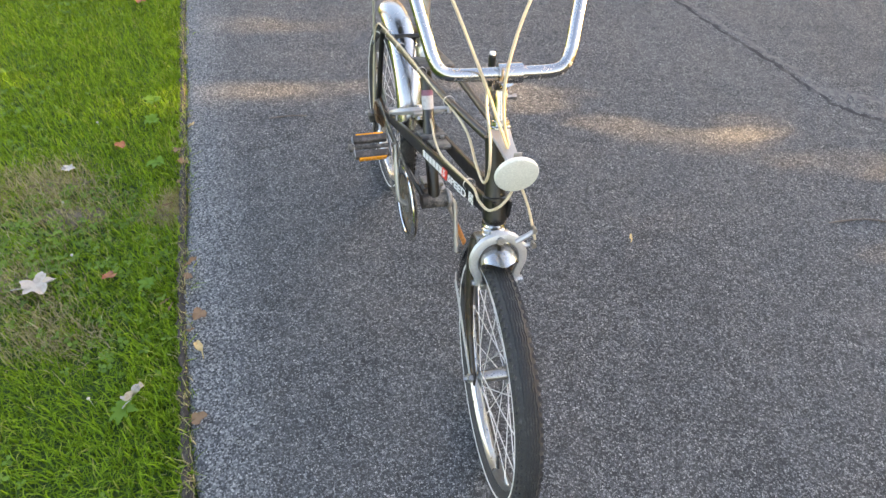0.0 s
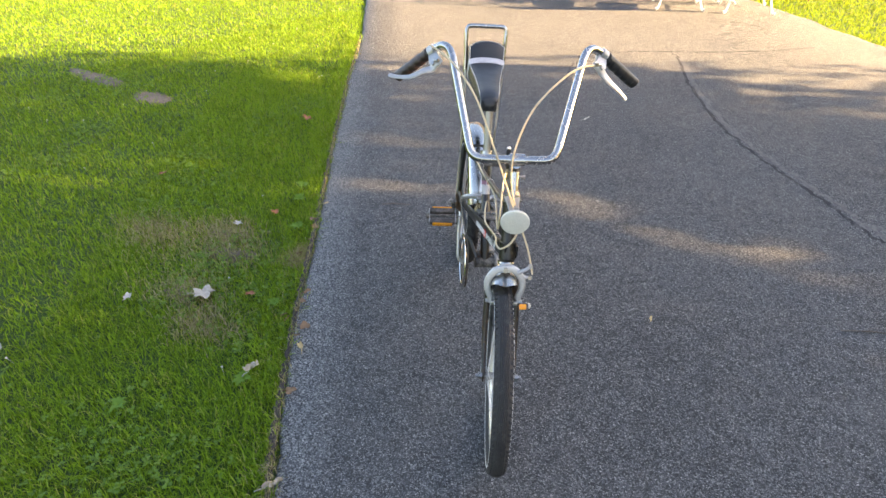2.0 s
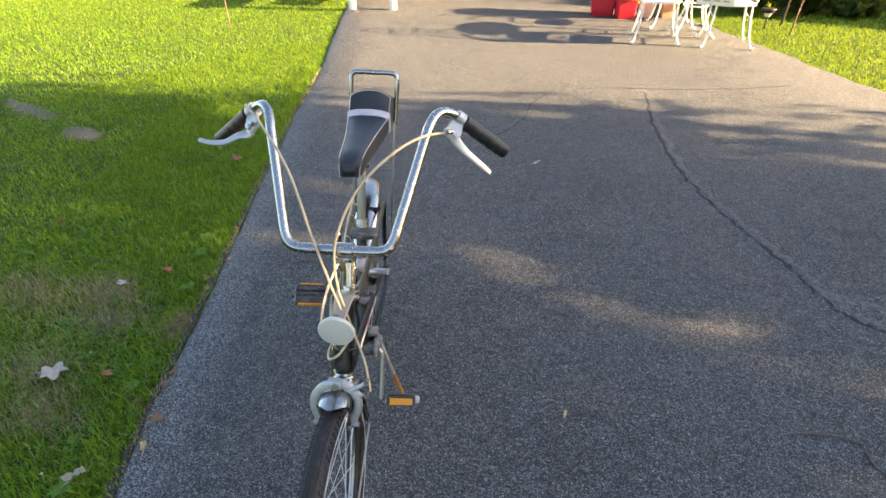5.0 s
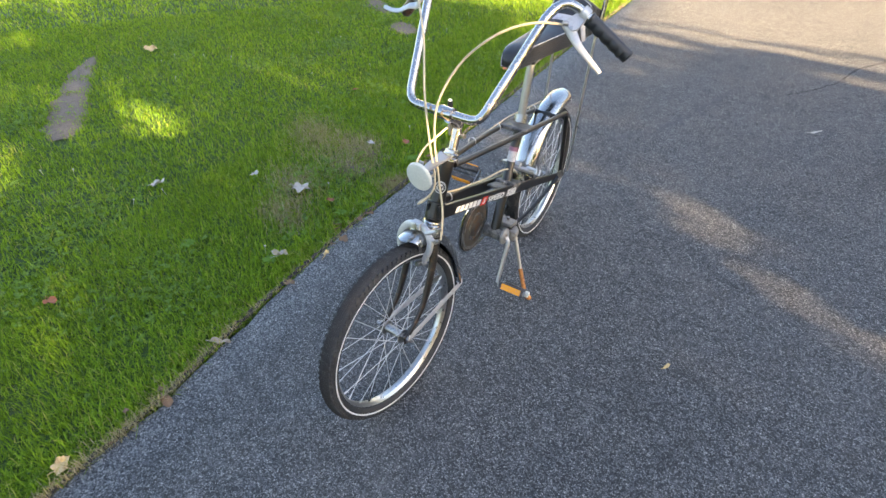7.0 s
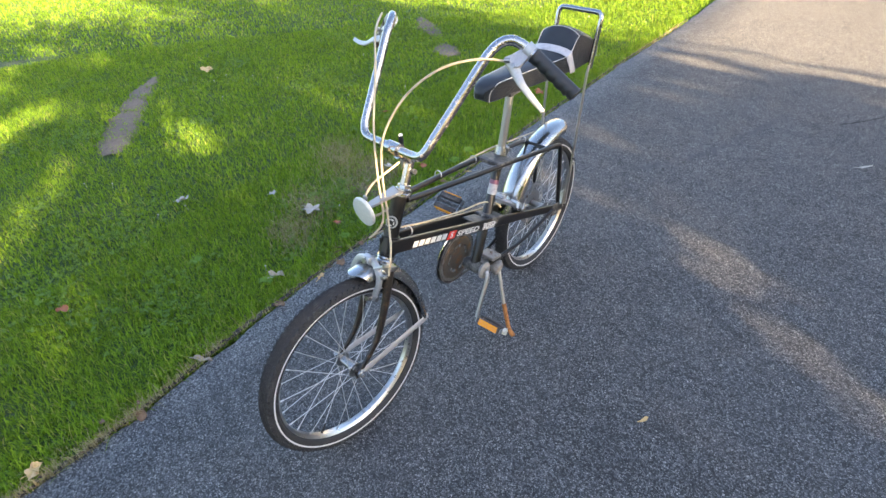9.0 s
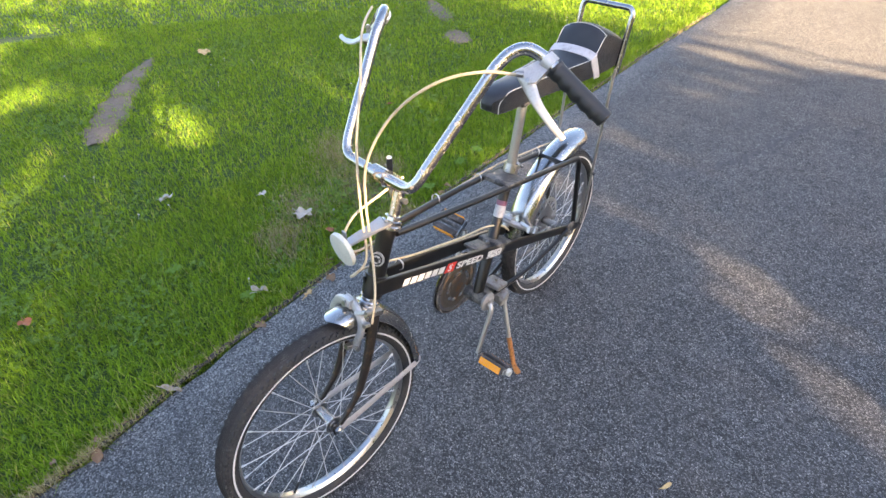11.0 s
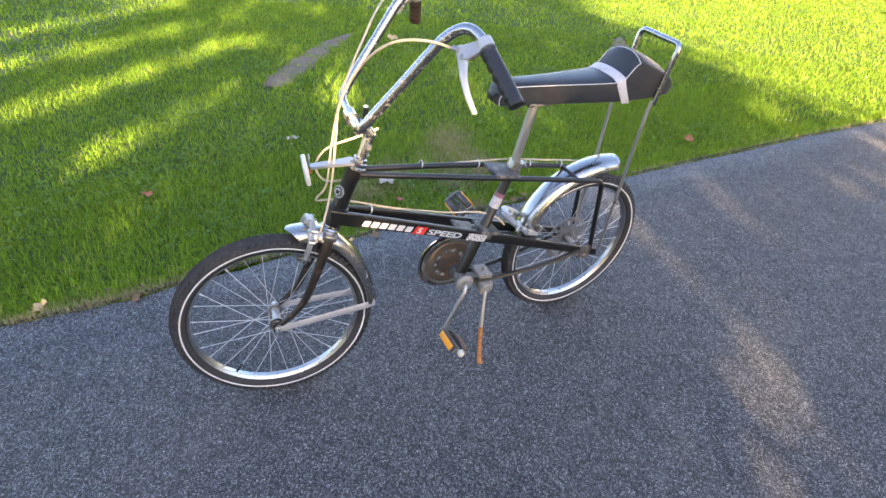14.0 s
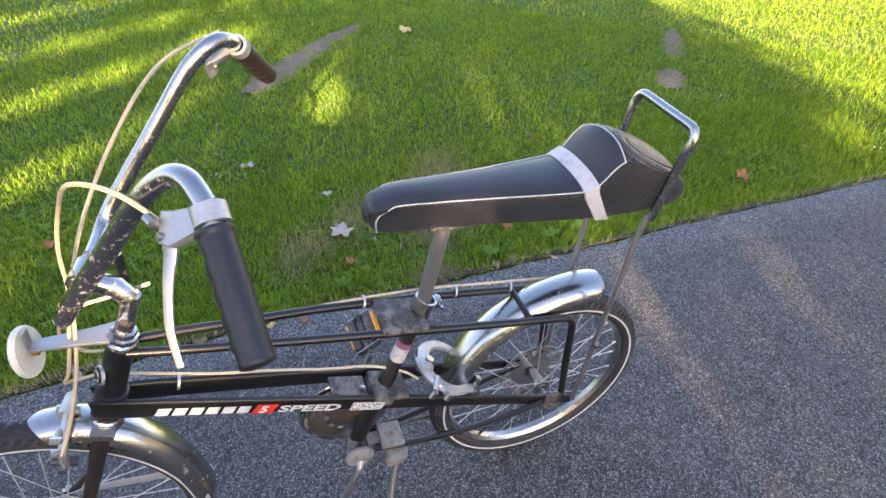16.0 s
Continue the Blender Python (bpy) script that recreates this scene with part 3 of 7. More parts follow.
def leaf_cloud(rng, clumps, size, per, at=None):
    """Small folded leaves round clump centres; at: where the cloud stands, if leaves over the light strokes are
    dropped.
    """
    n = len(clumps) * per
    c = np.repeat(clumps[:, :3], per, axis=0) + rng.normal(0, 1, (n, 3)) * np.repeat(clumps[:, 3:4], per, axis=0)
    if at is not None:
        c = c[rng.uniform(0, 1, n) > lets_through(c + np.array(at))]
        n = len(c)
    a, b = rng.uniform(0, 2 * np.pi, n), np.arccos(rng.uniform(-1, 1, n))
    u = np.c_[np.sin(b) * np.cos(a), np.sin(b) * np.sin(a), np.cos(b)]
    w = np.cross(u, rng.normal(0, 1, (n, 3)))
    w /= np.linalg.norm(w, axis=1)[:, None]
    s = size * rng.uniform(0.7, 1.3, n)[:, None]
    k = np.cross(u, w) * s * 0.12
    v = np.stack([c - u * s * 0.55, c + w * s * 0.32 + k, c + u * s * 0.55, c - w * s * 0.32 + k], axis=1).reshape(-1, 3)
    f = [(4 * i, 4 * i + 1, 4 * i + 2, 4 * i + 3) for i in range(n)]
    return v.tolist(), f


def tree(x, y, h, crown, label, seed, clump_n=300, per=46, thin_from=3.6):
    """A broad low-crowned tree: tapered trunk, limbs, leaf clumps. crown: centre z and radii."""
    rng = np.random.default_rng(seed)
    cz, rx, ry, rz = crown
    root = thing("tree", pose(x, y, -0.03), label, "tree", "shade trees")
    trunk = spline([(0, 0, 0), (0.04, 0.05, 0.8), (-0.05, 0.02, 1.9), (0.05, -0.04, h * 0.75)], 5)
    part("trunk", G().tube(trunk, [0.24 - 0.17 * i / (len(trunk) - 1) for i in range(len(trunk))], 12), bark, root)
    for j in range(9):
        a = j * 2.4
        z0 = 0.9 + j * (h * 0.6 - 0.9) / 9
        e = (rx * 0.75 * math.cos(a), ry * 0.75 * math.sin(a), min(cz + rz * 0.6, z0 + 0.9))
        p = spline([(0, 0, z0), (e[0] * 0.45, e[1] * 0.45, z0 + 0.35), e], 4)
        part("limb", G().tube(p, [0.08 - 0.065 * i / (len(p) - 1) for i in range(len(p))], 7), bark, root)
    cl = []
    while len(cl) < clump_n:
        p = rng.uniform(-1, 1, 3)
        if p @ p > 1:
            continue
        q = (p[0] * rx, p[1] * ry, cz + p[2] * rz)
        if q[2] < 0.25 or q[2] > thin_from and rng.uniform() < min(0.8, 0.25 + 0.35 * (q[2] - thin_from)):
            continue
        cl.append((*q, rng.uniform(0.14, 0.26)))
    v, f = leaf_cloud(rng, np.array(cl), 0.13, per, (x, y, -0.03))
    ob = new("crown", raw_mesh("crown", v, f, leaf_green))
    ob.parent = root
    return root


# unseen trees: their crowns are shaped by the light and shade wanted below
tree(10.6, 1.0, 5.2, (2.7, 0.85, 3.5, 3.6), "broad low leafy green shade tree out of view beyond the driveway", 21, 760, 52, 5.0)
tree(10.7, 5.1, 5.2, (2.7, 0.75, 2.1, 3.5), "narrow leafy green shade tree out of view beyond the driveway", 22, 520, 52, 4.9)
# unseen tree, added only to keep the sun off the deck
tree(11.0, 13.0, 4.2, (2.2, 1.0, 1.1, 2.0), "narrow leafy green tree out of view, added to shade the deck", 24, 190, 46, 4.2)
tree(11.2, -5.2, 5.0, (2.5, 2.2, 3.4, 2.9), "broad low leafy green shade tree out of view beyond the driveway", 23, 500, 46, 4.2)


# ---------------------------------------------------------------- the bicycle
# bicycle axes: x to its own left, y towards its rear wheel, z up; the origin is the front tyre's foot
STEER, BAR_STEER = -7.0, -8.0  # the bar is twisted a little in relation to the wheel
WHEEL_Z, REAR_Y = 0.2625, 0.997
HEAD_O = Vector((0, 0.165, 0.541))
HEAD_D = Vector((0, 0.387, 0.922)).normalized()
steer, bar_turn = (Matrix.Translation(HEAD_O) @ Matrix.Rotation(radians(q), 4, HEAD_D) @ Matrix.Translation(-HEAD_O) for q in (STEER, BAR_STEER))
bicycle = thing("bicycle", pose(0.5818, 0.9326, 0.0, 0, 4.16, 25.82), "vintage black banana-seat bicycle leaning on its kickstand on asphalt", "bicycle")


# the frame, the fork and the wheels each stand a little to the right of the saddle and the bar
def aside(d, m=Matrix.Identity(4)):
    return Matrix.Translation((-d, 0, 0)) @ m


bars = bar_turn @ Matrix.Translation((-0.011, 0, 0))  # the bar sits a little off centre in its clamp


def head(s, x=0.0, fwd=0.0):
    """A point s metres up the steering axis from the lower race, fwd metres ahead of it."""
    ahead = Vector((0, -HEAD_D.z, HEAD_D.y))
    return HEAD_O + HEAD_D * s + ahead * fwd + Vector((x, 0, 0))


def mirrored(pts):
    return [(-p[0], p[1], p[2]) for p in pts]


def wheel(name, cy, turn, label, cogs):
    """A spoked wheel: tyre with white line, rim, spokes, hub."""
    c = Vector((-0.026 if cogs else 0.0, cy, WHEEL_Z))
    ax = (1, 0, 0)
    sec = []
    for j in range(20):
        a = 2 * math.pi * j / 20
        sec.append((0.0245 * math.sin(a), 0.2425 + 0.0225 * math.cos(a)))
    root = part(name, G().ring([(0.0135, 0.2365), (0.0185, 0.2381), (0.0185, 0.2349), (0.0165, 0.2286), (0.012, 0.2213), (0.006, 0.2161), (-0.006, 0.2161), (-0.012, 0.2213), (-0.0165, 0.2286), (-0.0185, 0.2349), (-0.0185, 0.2381), (-0.0135, 0.2365), (-0.01, 0.2260), (0.01, 0.2260)], c, ax, 72).move(turn), rim_chrome, bicycle, label)
    tyre = part("tyre", G().ring(sec, c, ax, 96).move(turn), rubber, root, "black rubber tyre with a thin white sidewall line")
    for sgn in (1, -1):
        part("white_line", G().ring([(sgn * 0.0232, 0.2394), (sgn * 0.0246, 0.2393), (sgn * 0.0252, 0.2432), (sgn * 0.0238, 0.2434)], c, ax, 96).move(turn), white_decal, tyre)
    # raised tread ribs and side blocks
    tread = G()
    for xo in (-0.0112, -0.0067, -0.0022, 0.0022, 0.0067, 0.0112):
        r = 0.2425 + 0.0225 * math.sqrt(1 - (xo / 0.0245) ** 2) + 0.0002
        pts = []
        for j in range(144):
            a = 2 * math.pi * j / 144
            zig = xo + (0.001 if j % 2 else -0.001)
            pts.append((c.x + zig, c.y + r * math.cos(a), c.z + r * math.sin(a)))
        tread.tube(pts, 0.0014, 4, closed=True)
    for j in range(92):
        a = 2 * math.pi * j / 92
        ra = Vector((0, math.cos(a), math.sin(a)))
        for sgn in (1, -1):
            for q, w, h in ((0.82, 0.0055, 0.0085), (1.12, 0.004, 0.0065)):
                r = 0.2425 + 0.0225 * math.cos(q)
                b = a + (0.012 if sgn > 0 else 0.0) + (0.02 if q > 1 else 0.0)
                ra = Vector((0, math.cos(b), math.sin(b)))
                p = c + ra * r + Vector((sgn * 0.0243 * math.sin(q), 0, 0))
                tread.box(p, (w, 0.0045, h), Matrix.Rotation(b, 3, "X") @ Matrix.Rotation(sgn * 0.35, 3, "Y"))
    part("tread", tread.move(turn), tread_rubber, tyre, "dusty grey blocky tread")
    hub = G().lathe([(-0.05, 0.004), (-0.034, 0.004), (-0.034, 0.012), (-0.031, 0.012), (-0.031, 0.021), (-0.028, 0.021), (-0.027, 0.012), (0.027, 0.012), (0.028, 0.021), (0.031, 0.021), (0.031, 0.012), (0.034, 0.012), (0.034, 0.004), (0.05, 0.004)], c, ax, 20)
    part("hub", hub.move(turn), chrome_dull, root, "dull chrome hub")
    out = 0.08 if cogs else 0.064
    for sgn in (1, -1):
        part("axle_nut", G().lathe([(sgn * (out - 0.019), 0.0), (sgn * (out - 0.019), 0.0095), (sgn * (out - 0.009), 0.0095), (sgn * (out - 0.0065), 0.006), (sgn * out, 0.005), (sgn * out, 0.0)], c, ax, 6).move(turn), chrome_dull, root)
    spoke_n = 28
    for j in range(spoke_n):
        sgn = 1 if j % 2 else -1
        a_r = 2 * math.pi * (j + 0.25) / spoke_n
        a_h = a_r + (1 if (j // 2) % 2 else -1) * 1.15
        p0 = c + Vector((sgn * 0.0295, 0.0185 * math.cos(a_h), 0.0185 * math.sin(a_h)))
        p1 = c + Vector((sgn * 0.003, 0.217 * math.cos(a_r), 0.217 * math.sin(a_r)))
        g = G().tube([p0, p1], 0.0011, 5)
        d = (p1 - p0).normalized()
        g.tube([p1 - d * 0.013, p1 + d * 0.001], 0.0022, 5)
        part("spoke", g.move(turn), strut_metal, root)
    va = -2.2
    vp = c + Vector((0, 0.217 * math.cos(va), 0.217 * math.sin(va)))
    vd = (c - vp).normalized()
    part("valve", G().tube([vp, vp + vd * 0.018, vp + vd * 0.0185, vp + vd * 0.03], [0.0035, 0.0035, 0.0028, 0.0028], 8).move(turn), black_plastic, root, "black rubber valve stem")
    if cogs:
        disc = G()
        disc.ring([(-0.0235, 0.07), (-0.0235, 0.083), (-0.025, 0.083), (-0.025, 0.07)], c, ax, 56)
        disc.ring([(-0.0235, 0.02), (-0.0235, 0.054), (-0.025, 0.054), (-0.025, 0.02)], c, ax, 48)
        for j in range(18):
            a = 2 * math.pi * j / 18
            ra = Vector((0, math.cos(a), math.sin(a)))
            disc.box(c + ra * 0.062 + Vector((-0.0242, 0, 0)), (0.0014, 0.018, 0.0105), Matrix.Rotation(a, 3, "X"))
        part("spoke_guard", disc, satin_steel, root, "perforated chrome spoke guard disc")
        for k, r in enumerate((0.047, 0.042, 0.037, 0.033, 0.029)):
            x0 = -0.0285 - 0.0045 * k
            teeth = int(r * 2 * math.pi / 0.0127)
            prof = []
            for j in range(teeth * 4):
                a = 2 * math.pi * j / (teeth * 4)
                rr = r + (0.0022 if j % 4 in (1, 2) else -0.0018)
                prof.append((rr * math.cos(a), rr * math.sin(a)))
            part("cog", G().loft([[c + Vector((x0, p, q)) for p, q in prof], [c + Vector((x0 - 0.0022, p, q)) for p, q in prof]]), rusty_cog, root)
    return root


wheel("front_wheel", 0.0, aside(0.018, steer), "chrome spoked front wheel", False)
wheel("rear_wheel", REAR_Y, Matrix.Identity(4), "chrome spoked rear wheel with rusty sprockets", True)


# --- frame
def bar_z(y):
    return 0.55 - 0.363 * (y - 0.247)


def bar_x(y):
    return float(np.interp(y, [0.165, 0.25, 0.45, 0.615, 0.8, 1.02], [0.013, 0.0145, 0.0215, 0.0285, 0.0365, 0.05]))


def flat_bar(side):
    """One long flattened side bar from head to dropout."""
    rings = []
    for y, h, t in ((0.158, 0.04, 0.006), (0.175, 0.042, 0.011), (0.25, 0.041, 0.012), (0.45, 0.0385, 0.012), (0.615, 0.0365, 0.012), (0.72, 0.034, 0.012), (0.78, 0.031, 0.011), (0.9, 0.029, 0.01), (1.0, 0.028, 0.007), (1.05, 0.026, 0.006)):
        x, z = bar_x(y) * side - (0.016 if side < 0 else 0.0) * min(1.0, (y - 0.1) / 0.2), bar_z(y)
        ring = []
        for j in range(16):
            a = 2 * math.pi * j / 16
            ca, sa = math.cos(a), math.sin(a)
            ring.append((x + t / 2 * math.copysign(abs(ca) ** 0.5, ca), y, z + h / 2 * math.copysign(abs(sa) ** 0.38, sa)))
        rings.append(ring)
    return G().loft(rings)


frame_label = "dusty black painted frame with twin side bars"
head_tube = part("head_tube", G().lathe([(0.004, 0.0), (0.004, 0.0205), (0.013, 0.0212), (0.0145, 0.0242), (0.06, 0.0242), (0.0615, 0.0205), (0.075, 0.0195), (0.15, 0.0195), (0.172, 0.0205), (0.176, 0.0)], HEAD_O, HEAD_D, 28).move(aside(0.008)), black_paint, bicycle, "black painted head tube")
side_bars = [part("side_bar", flat_bar(s), black_paint, bicycle, "flat black side bar") for s in (1, -1)]


def top_rail(s):
    pts = [(s * 0.012, 0.236, 0.688), (s * 0.017, 0.30, 0.676), (s * 0.028, 0.52, 0.635), (s * 0.035, 0.70, 0.601), (s * 0.038, 0.86, 0.568), (s * 0.0385, 0.965, 0.545), (s * 0.039, 0.989, 0.538), (s * 0.0395, 1.002, 0.523), (s * 0.04, 1.006, 0.495), (s * 0.043, 1.012, 0.40), (s * 0.046, 1.022, 0.28)]
    fine = [Vector(p) for p in pts[:5]] + spline(pts[5:9], 5) + [Vector(p) for p in pts[9:]]
    return G().tube(fine if s > 0 else [p - Vector((0.014 * min(1.0, (p.y - 0.2) / 0.3), 0, 0)) for p in fine], 0.0078, 10)


for s in (1, -1):
    part("top_rail", top_rail(s), black_paint, bicycle, "thin black upper frame rail bending down to the axle")
part("rail_brace", G().tube([(-0.053, 0.905, 0.559), (0.039, 0.905, 0.559)], 0.0065, 8), black_paint, bicycle)
ST0, ST1 = Vector((0, 0.555, 0.262)), Vector((-0.013, 0.699, 0.609))
std = (ST1 - ST0).normalized()
part("seat_tube", G().tube([ST0, ST0.lerp(ST1, 0.55), ST0.lerp(ST1, 0.56), ST1], [0.0165, 0.0165, 0.0145, 0.0145], 20), black_paint, bicycle, "black seat tube")
part("bottom_bracket", G().lathe([(-0.036, 0.0), (-0.036, 0.0205), (0.036, 0.0205), (0.036, 0.0)], (0, 0.555, 0.262), (1, 0, 0), 24), dusty_black, bicycle, "dusty bottom bracket shell")
g = G()
tilt = Matrix.Rotation(math.atan2(-0.363, 1), 3, "X")
g.box((-0.002, 0.655, 0.614), (0.084, 0.085, 0.012), Matrix.Rotation(-0.206, 3, "X"), 0.004)
g.lathe([(-0.018, 0.019), (0.016, 0.019), (0.016, 0.0)], ST1, std, 20)
part("seat_lug", g, dusty_black, bicycle, "dusty black lug joining the rails")
g = G()
g.box((0, 0.625, bar_z(0.625) + 0.006), (0.07, 0.075, 0.03), tilt, 0.006)
g.box((0, 0.55, bar_z(0.55) + 0.012), (0.052, 0.07, 0.008), tilt, 0.003)
part("centre_lug", g, dusty_black, bicycle, "dusty black bracket round the seat tube")
part("bracket_bolt", G().lathe([(0, 0.006), (0.006, 0.006), (0.008, 0.0)], (0.012, 0.575, bar_z(0.575) + 0.02), (0, 0.3, 1), 6), chrome_dull, bicycle)
for s in (1, -1):
    pts = spline([(s * 0.024, 0.59, 0.252), (s * 0.03, 0.66, 0.248), (s * 0.042, 0.76, 0.253), (s * 0.052, 0.88, 0.272), (s * 0.056, 0.965, 0.29)], 5)
    part("chain_stay", G().tube(pts, 0.0074, 8), black_paint, bicycle, "thin dark lower stay")
    part("dropout", G().box((0.05 if s > 0 else -0.066, 1.0, 0.272), (0.005, 0.05, 0.05), Matrix.Rotation(-0.2, 3, "X"), 0.002), dusty_black, bicycle)

# headset, crown, fork
part("lower_race", G().lathe([(-0.012, 0.0), (-0.012, 0.022), (-0.006, 0.0235), (-0.003, 0.021), (0.002, 0.0245), (0.006, 0.0235), (0.006, 0.0)], HEAD_O, HEAD_D, 28).move(aside(0.01)), chrome, bicycle, "chrome lower headset race")
g = G()
g.lathe([(-0.034, 0.0), (-0.034, 0.024), (-0.03, 0.0265), (-0.02, 0.026), (-0.013, 0.02), (-0.012, 0.0)], HEAD_O, HEAD_D, 28)
g.box(head(-0.024), (0.072, 0.036, 0.016), Matrix.Rotation(-0.397, 3, "X"), 0.005)
part("fork_crown", g.move(aside(0.012, steer)), chrome_dull, bicycle, "chrome fork crown cap")
for s in (1, -1):
    pts = spline([head(-0.022, s * 0.027), head(-0.06, s * 0.035), head(-0.13, s * 0.042), (s * 0.0435, 0.077, 0.339), (s * 0.0435, 0.04, 0.297), (s * 0.0435, 0.006, 0.267), (s * 0.0435, -0.004, 0.2605)], 6)
    rs = [0.0152 - 0.0078 * min(1, i / (len(pts) - 1) * 1.25) for i in range(len(pts))]
    part("fork_blade", G().tube(pts, rs, 12, flat=0.75, side=(0, 1, 0)).move(aside(0.017, steer)), fork_paint, bicycle, "brown-black curved fork blade")
    part("fork_end", G().box((s * 0.0435, -0.001, 0.261), (0.005, 0.022, 0.026), None, 0.002).move(aside(0.017, steer)), fork_paint, bicycle)
part("upper_headset", G().lathe([(0.172, 0.0), (0.172, 0.0225), (0.178, 0.023), (0.181, 0.02), (0.184, 0.0215), (0.19, 0.0215), (0.192, 0.018), (0.2, 0.0175), (0.202, 0.012), (0.204, 0.0)], HEAD_O, HEAD_D, 8).lathe([(0.174, 0.0235), (0.179, 0.0235)], HEAD_O, HEAD_D, 28), chrome, bicycle, "chrome headset nut")
# head badge: plain concentric rings on the tube's front left
bn = Vector((0.34, -0.86, 0.36)).normalized()
bo = head(0.102, 0.0, 0.0175)
badge = part("head_badge", G().lathe([(0.0, 0.0155), (0.0045, 0.0155), (0.0055, 0.0)], bo, bn, 28), alloy, bicycle, "round worn silver and black emblem badge")
part("badge_ring", G().lathe([(0.0056, 0.0125), (0.0064, 0.0125), (0.0064, 0.0)], bo, bn, 24), black_plastic, badge)
part("badge_centre", G().lathe([(0.0066, 0.0095), (0.0074, 0.0095), (0.0074, 0.0)], bo, bn, 24), foil, badge)
part("badge_dot", G().lathe([(0.0076, 0.0055), (0.0084, 0.0055), (0.0084, 0.0)], bo, bn, 20), black_plastic, badge)

# reflector on its bracket
g = G()
a, b = Vector((0.006, 0.225, 0.72)), Vector((0.012, 0.122, 0.719))
d = (b - a).normalized()
up = Vector((1, 0, 0)).cross(d)
v = []
for p, w in ((a, 0.02), (a.lerp(b, 0.35), 0.0145), (b, 0.0095)):
    for sx, sz in ((-w, 0.0), (w, 0.0), (w * 0.96, 0.004), (-w * 0.96, 0.004)):
        v.append(p + Vector((sx, 0, 0)) + up * sz)
g.add(v, [(0, 1, 5, 4), (1, 2, 6, 5), (2, 3, 7, 6), (3, 0, 4, 7), (4, 5, 9, 8), (5, 6, 10, 9), (6, 7, 11, 10), (7, 4, 8, 11), (3, 2, 1, 0), (8, 9, 10, 11)])
for sx in (-1, 1):
    g.tube([a + Vector((sx * 0.018, 0, 0)) + up * 0.004, a.lerp(b, 0.35) + Vector((sx * 0.0132, 0, 0)) + up * 0.004, b + Vector((sx * 0.0086, 0, 0)) + up * 0.004], 0.003, 6)
g.box(b + d * 0.001 - up * 0.012, (0.014, 0.003, 0.03), Matrix.Rotation(-0.05, 3, "X"), 0.001)
part("reflector_bracket", g.move(bars), satin_steel, bicycle, "pressed steel reflector bracket")
ro = Vector((0.012, 0.114, 0.708))
rd = Vector((0, -1, -0.1))
refl = part("reflector", G().lathe([(-0.003, 0.0), (-0.003, 0.0355), (0.0, 0.0375), (0.004, 0.0375), (0.0065, 0.036), (0.0078, 0.031), (0.0088, 0.0)], ro, rd, 40).move(bars), white_plastic, bicycle, "round milky white front reflector")
part("reflector_screw", G().lathe([(-0.012, 0.0), (-0.012, 0.006), (-0.004, 0.006)], ro + Vector((0, 0, -0.004)), rd, 6).move(bars), rust, refl)

# stem, handlebar, shifter
g = G()
g.tube([head(0.195), head(0.255), head(0.268)], [0.0127, 0.0127, 0.0135], 18)
g.tube([head(0.262), head(0.277, 0, 0.02), head(0.28, 0, 0.045)], [0.0145, 0.015, 0.0155], 14)
clamp_c = Vector((0, 0.2235, 0.8295))
g.lathe([(-0.02, 0.0), (-0.02, 0.0165), (0.02, 0.0165), (0.02, 0.0)], clamp_c, (1, 0, 0), 20)
part("stem", g.move(bar_turn), chrome, bicycle, "pitted chrome handlebar stem")
part("clamp_bolt", G().tube([head(0.24, -0.02), head(0.24, 0.026)], 0.0045, 6).lathe([(0.0, 0.0068), (0.006, 0.0068), (0.006, 0.0)], head(0.24, 0.022), (1, 0, 0), 6).move(bar_turn), chrome_dull, bicycle)
half = spline([(0.0, 0.2235, 0.8295), (0.055, 0.2235, 0.8295), (0.088, 0.2235, 0.8315), (0.104, 0.227, 0.8385), (0.1135, 0.2365, 0.853), (0.121, 0.254, 0.877), (0.143, 0.313, 0.951), (0.163, 0.366, 1.019), (0.170, 0.386, 1.041), (0.180, 0.406, 1.056), (0.194, 0.422, 1.061), (0.211, 0.434, 1.0545), (0.237, 0.445, 1.035), (0.327, 0.471, 0.962)], 6)
bar_pts = mirrored(list(reversed(half)))[:-1] + [tuple(p) for p in half]
part("handlebar", G().tube(bar_pts, 0.0112, 14).move(bars), chrome, bicycle, "tall pitted chrome ape-hanger handlebar")


def grip(s, mat, label):
    """A rubber grip with finger hollows along its forward side and a rounded end."""
    a, b = Vector((s * 0.24, 0.446, 1.033)), Vector((s * 0.335, 0.473, 0.956))
    d = (b - a).normalized()
    u = Vector((-s * 0.5, -0.85, -0.3))
    u = (u - d * u.dot(d)).normalized()
    w = d.cross(u)
    rings = []
    for j in range(57):
        t = j / 56
        r = float(np.interp(t, [0, 0.02, 0.05, 0.93, 0.97, 0.99, 1.0], [0.0165, 0.0172, 0.0155, 0.0158, 0.0165, 0.0145, 0.008]))
        ring = []
        for k in range(20):
            q = 2 * math.pi * k / 20
            front = max(0.0, math.cos(q)) ** 1.5
            bump = 0.0026 * abs(math.cos(math.pi * (t - 0.08) / 0.19)) ** 1.2 if 0.08 < t < 0.84 else (0.002 if t <= 0.08 else 0.0)
            ring.append(a.lerp(b, t) + (u * math.cos(q) + w * math.sin(q)) * (r - 0.0008 * front + bump * front))
        rings.append(ring)
    part("grip", G().loft(rings).move(bars), mat, bicycle, label)


grip(1, grip_black, "black rubber finger grip")
grip(-1, grip_brown, "brown-black rubber finger grip")


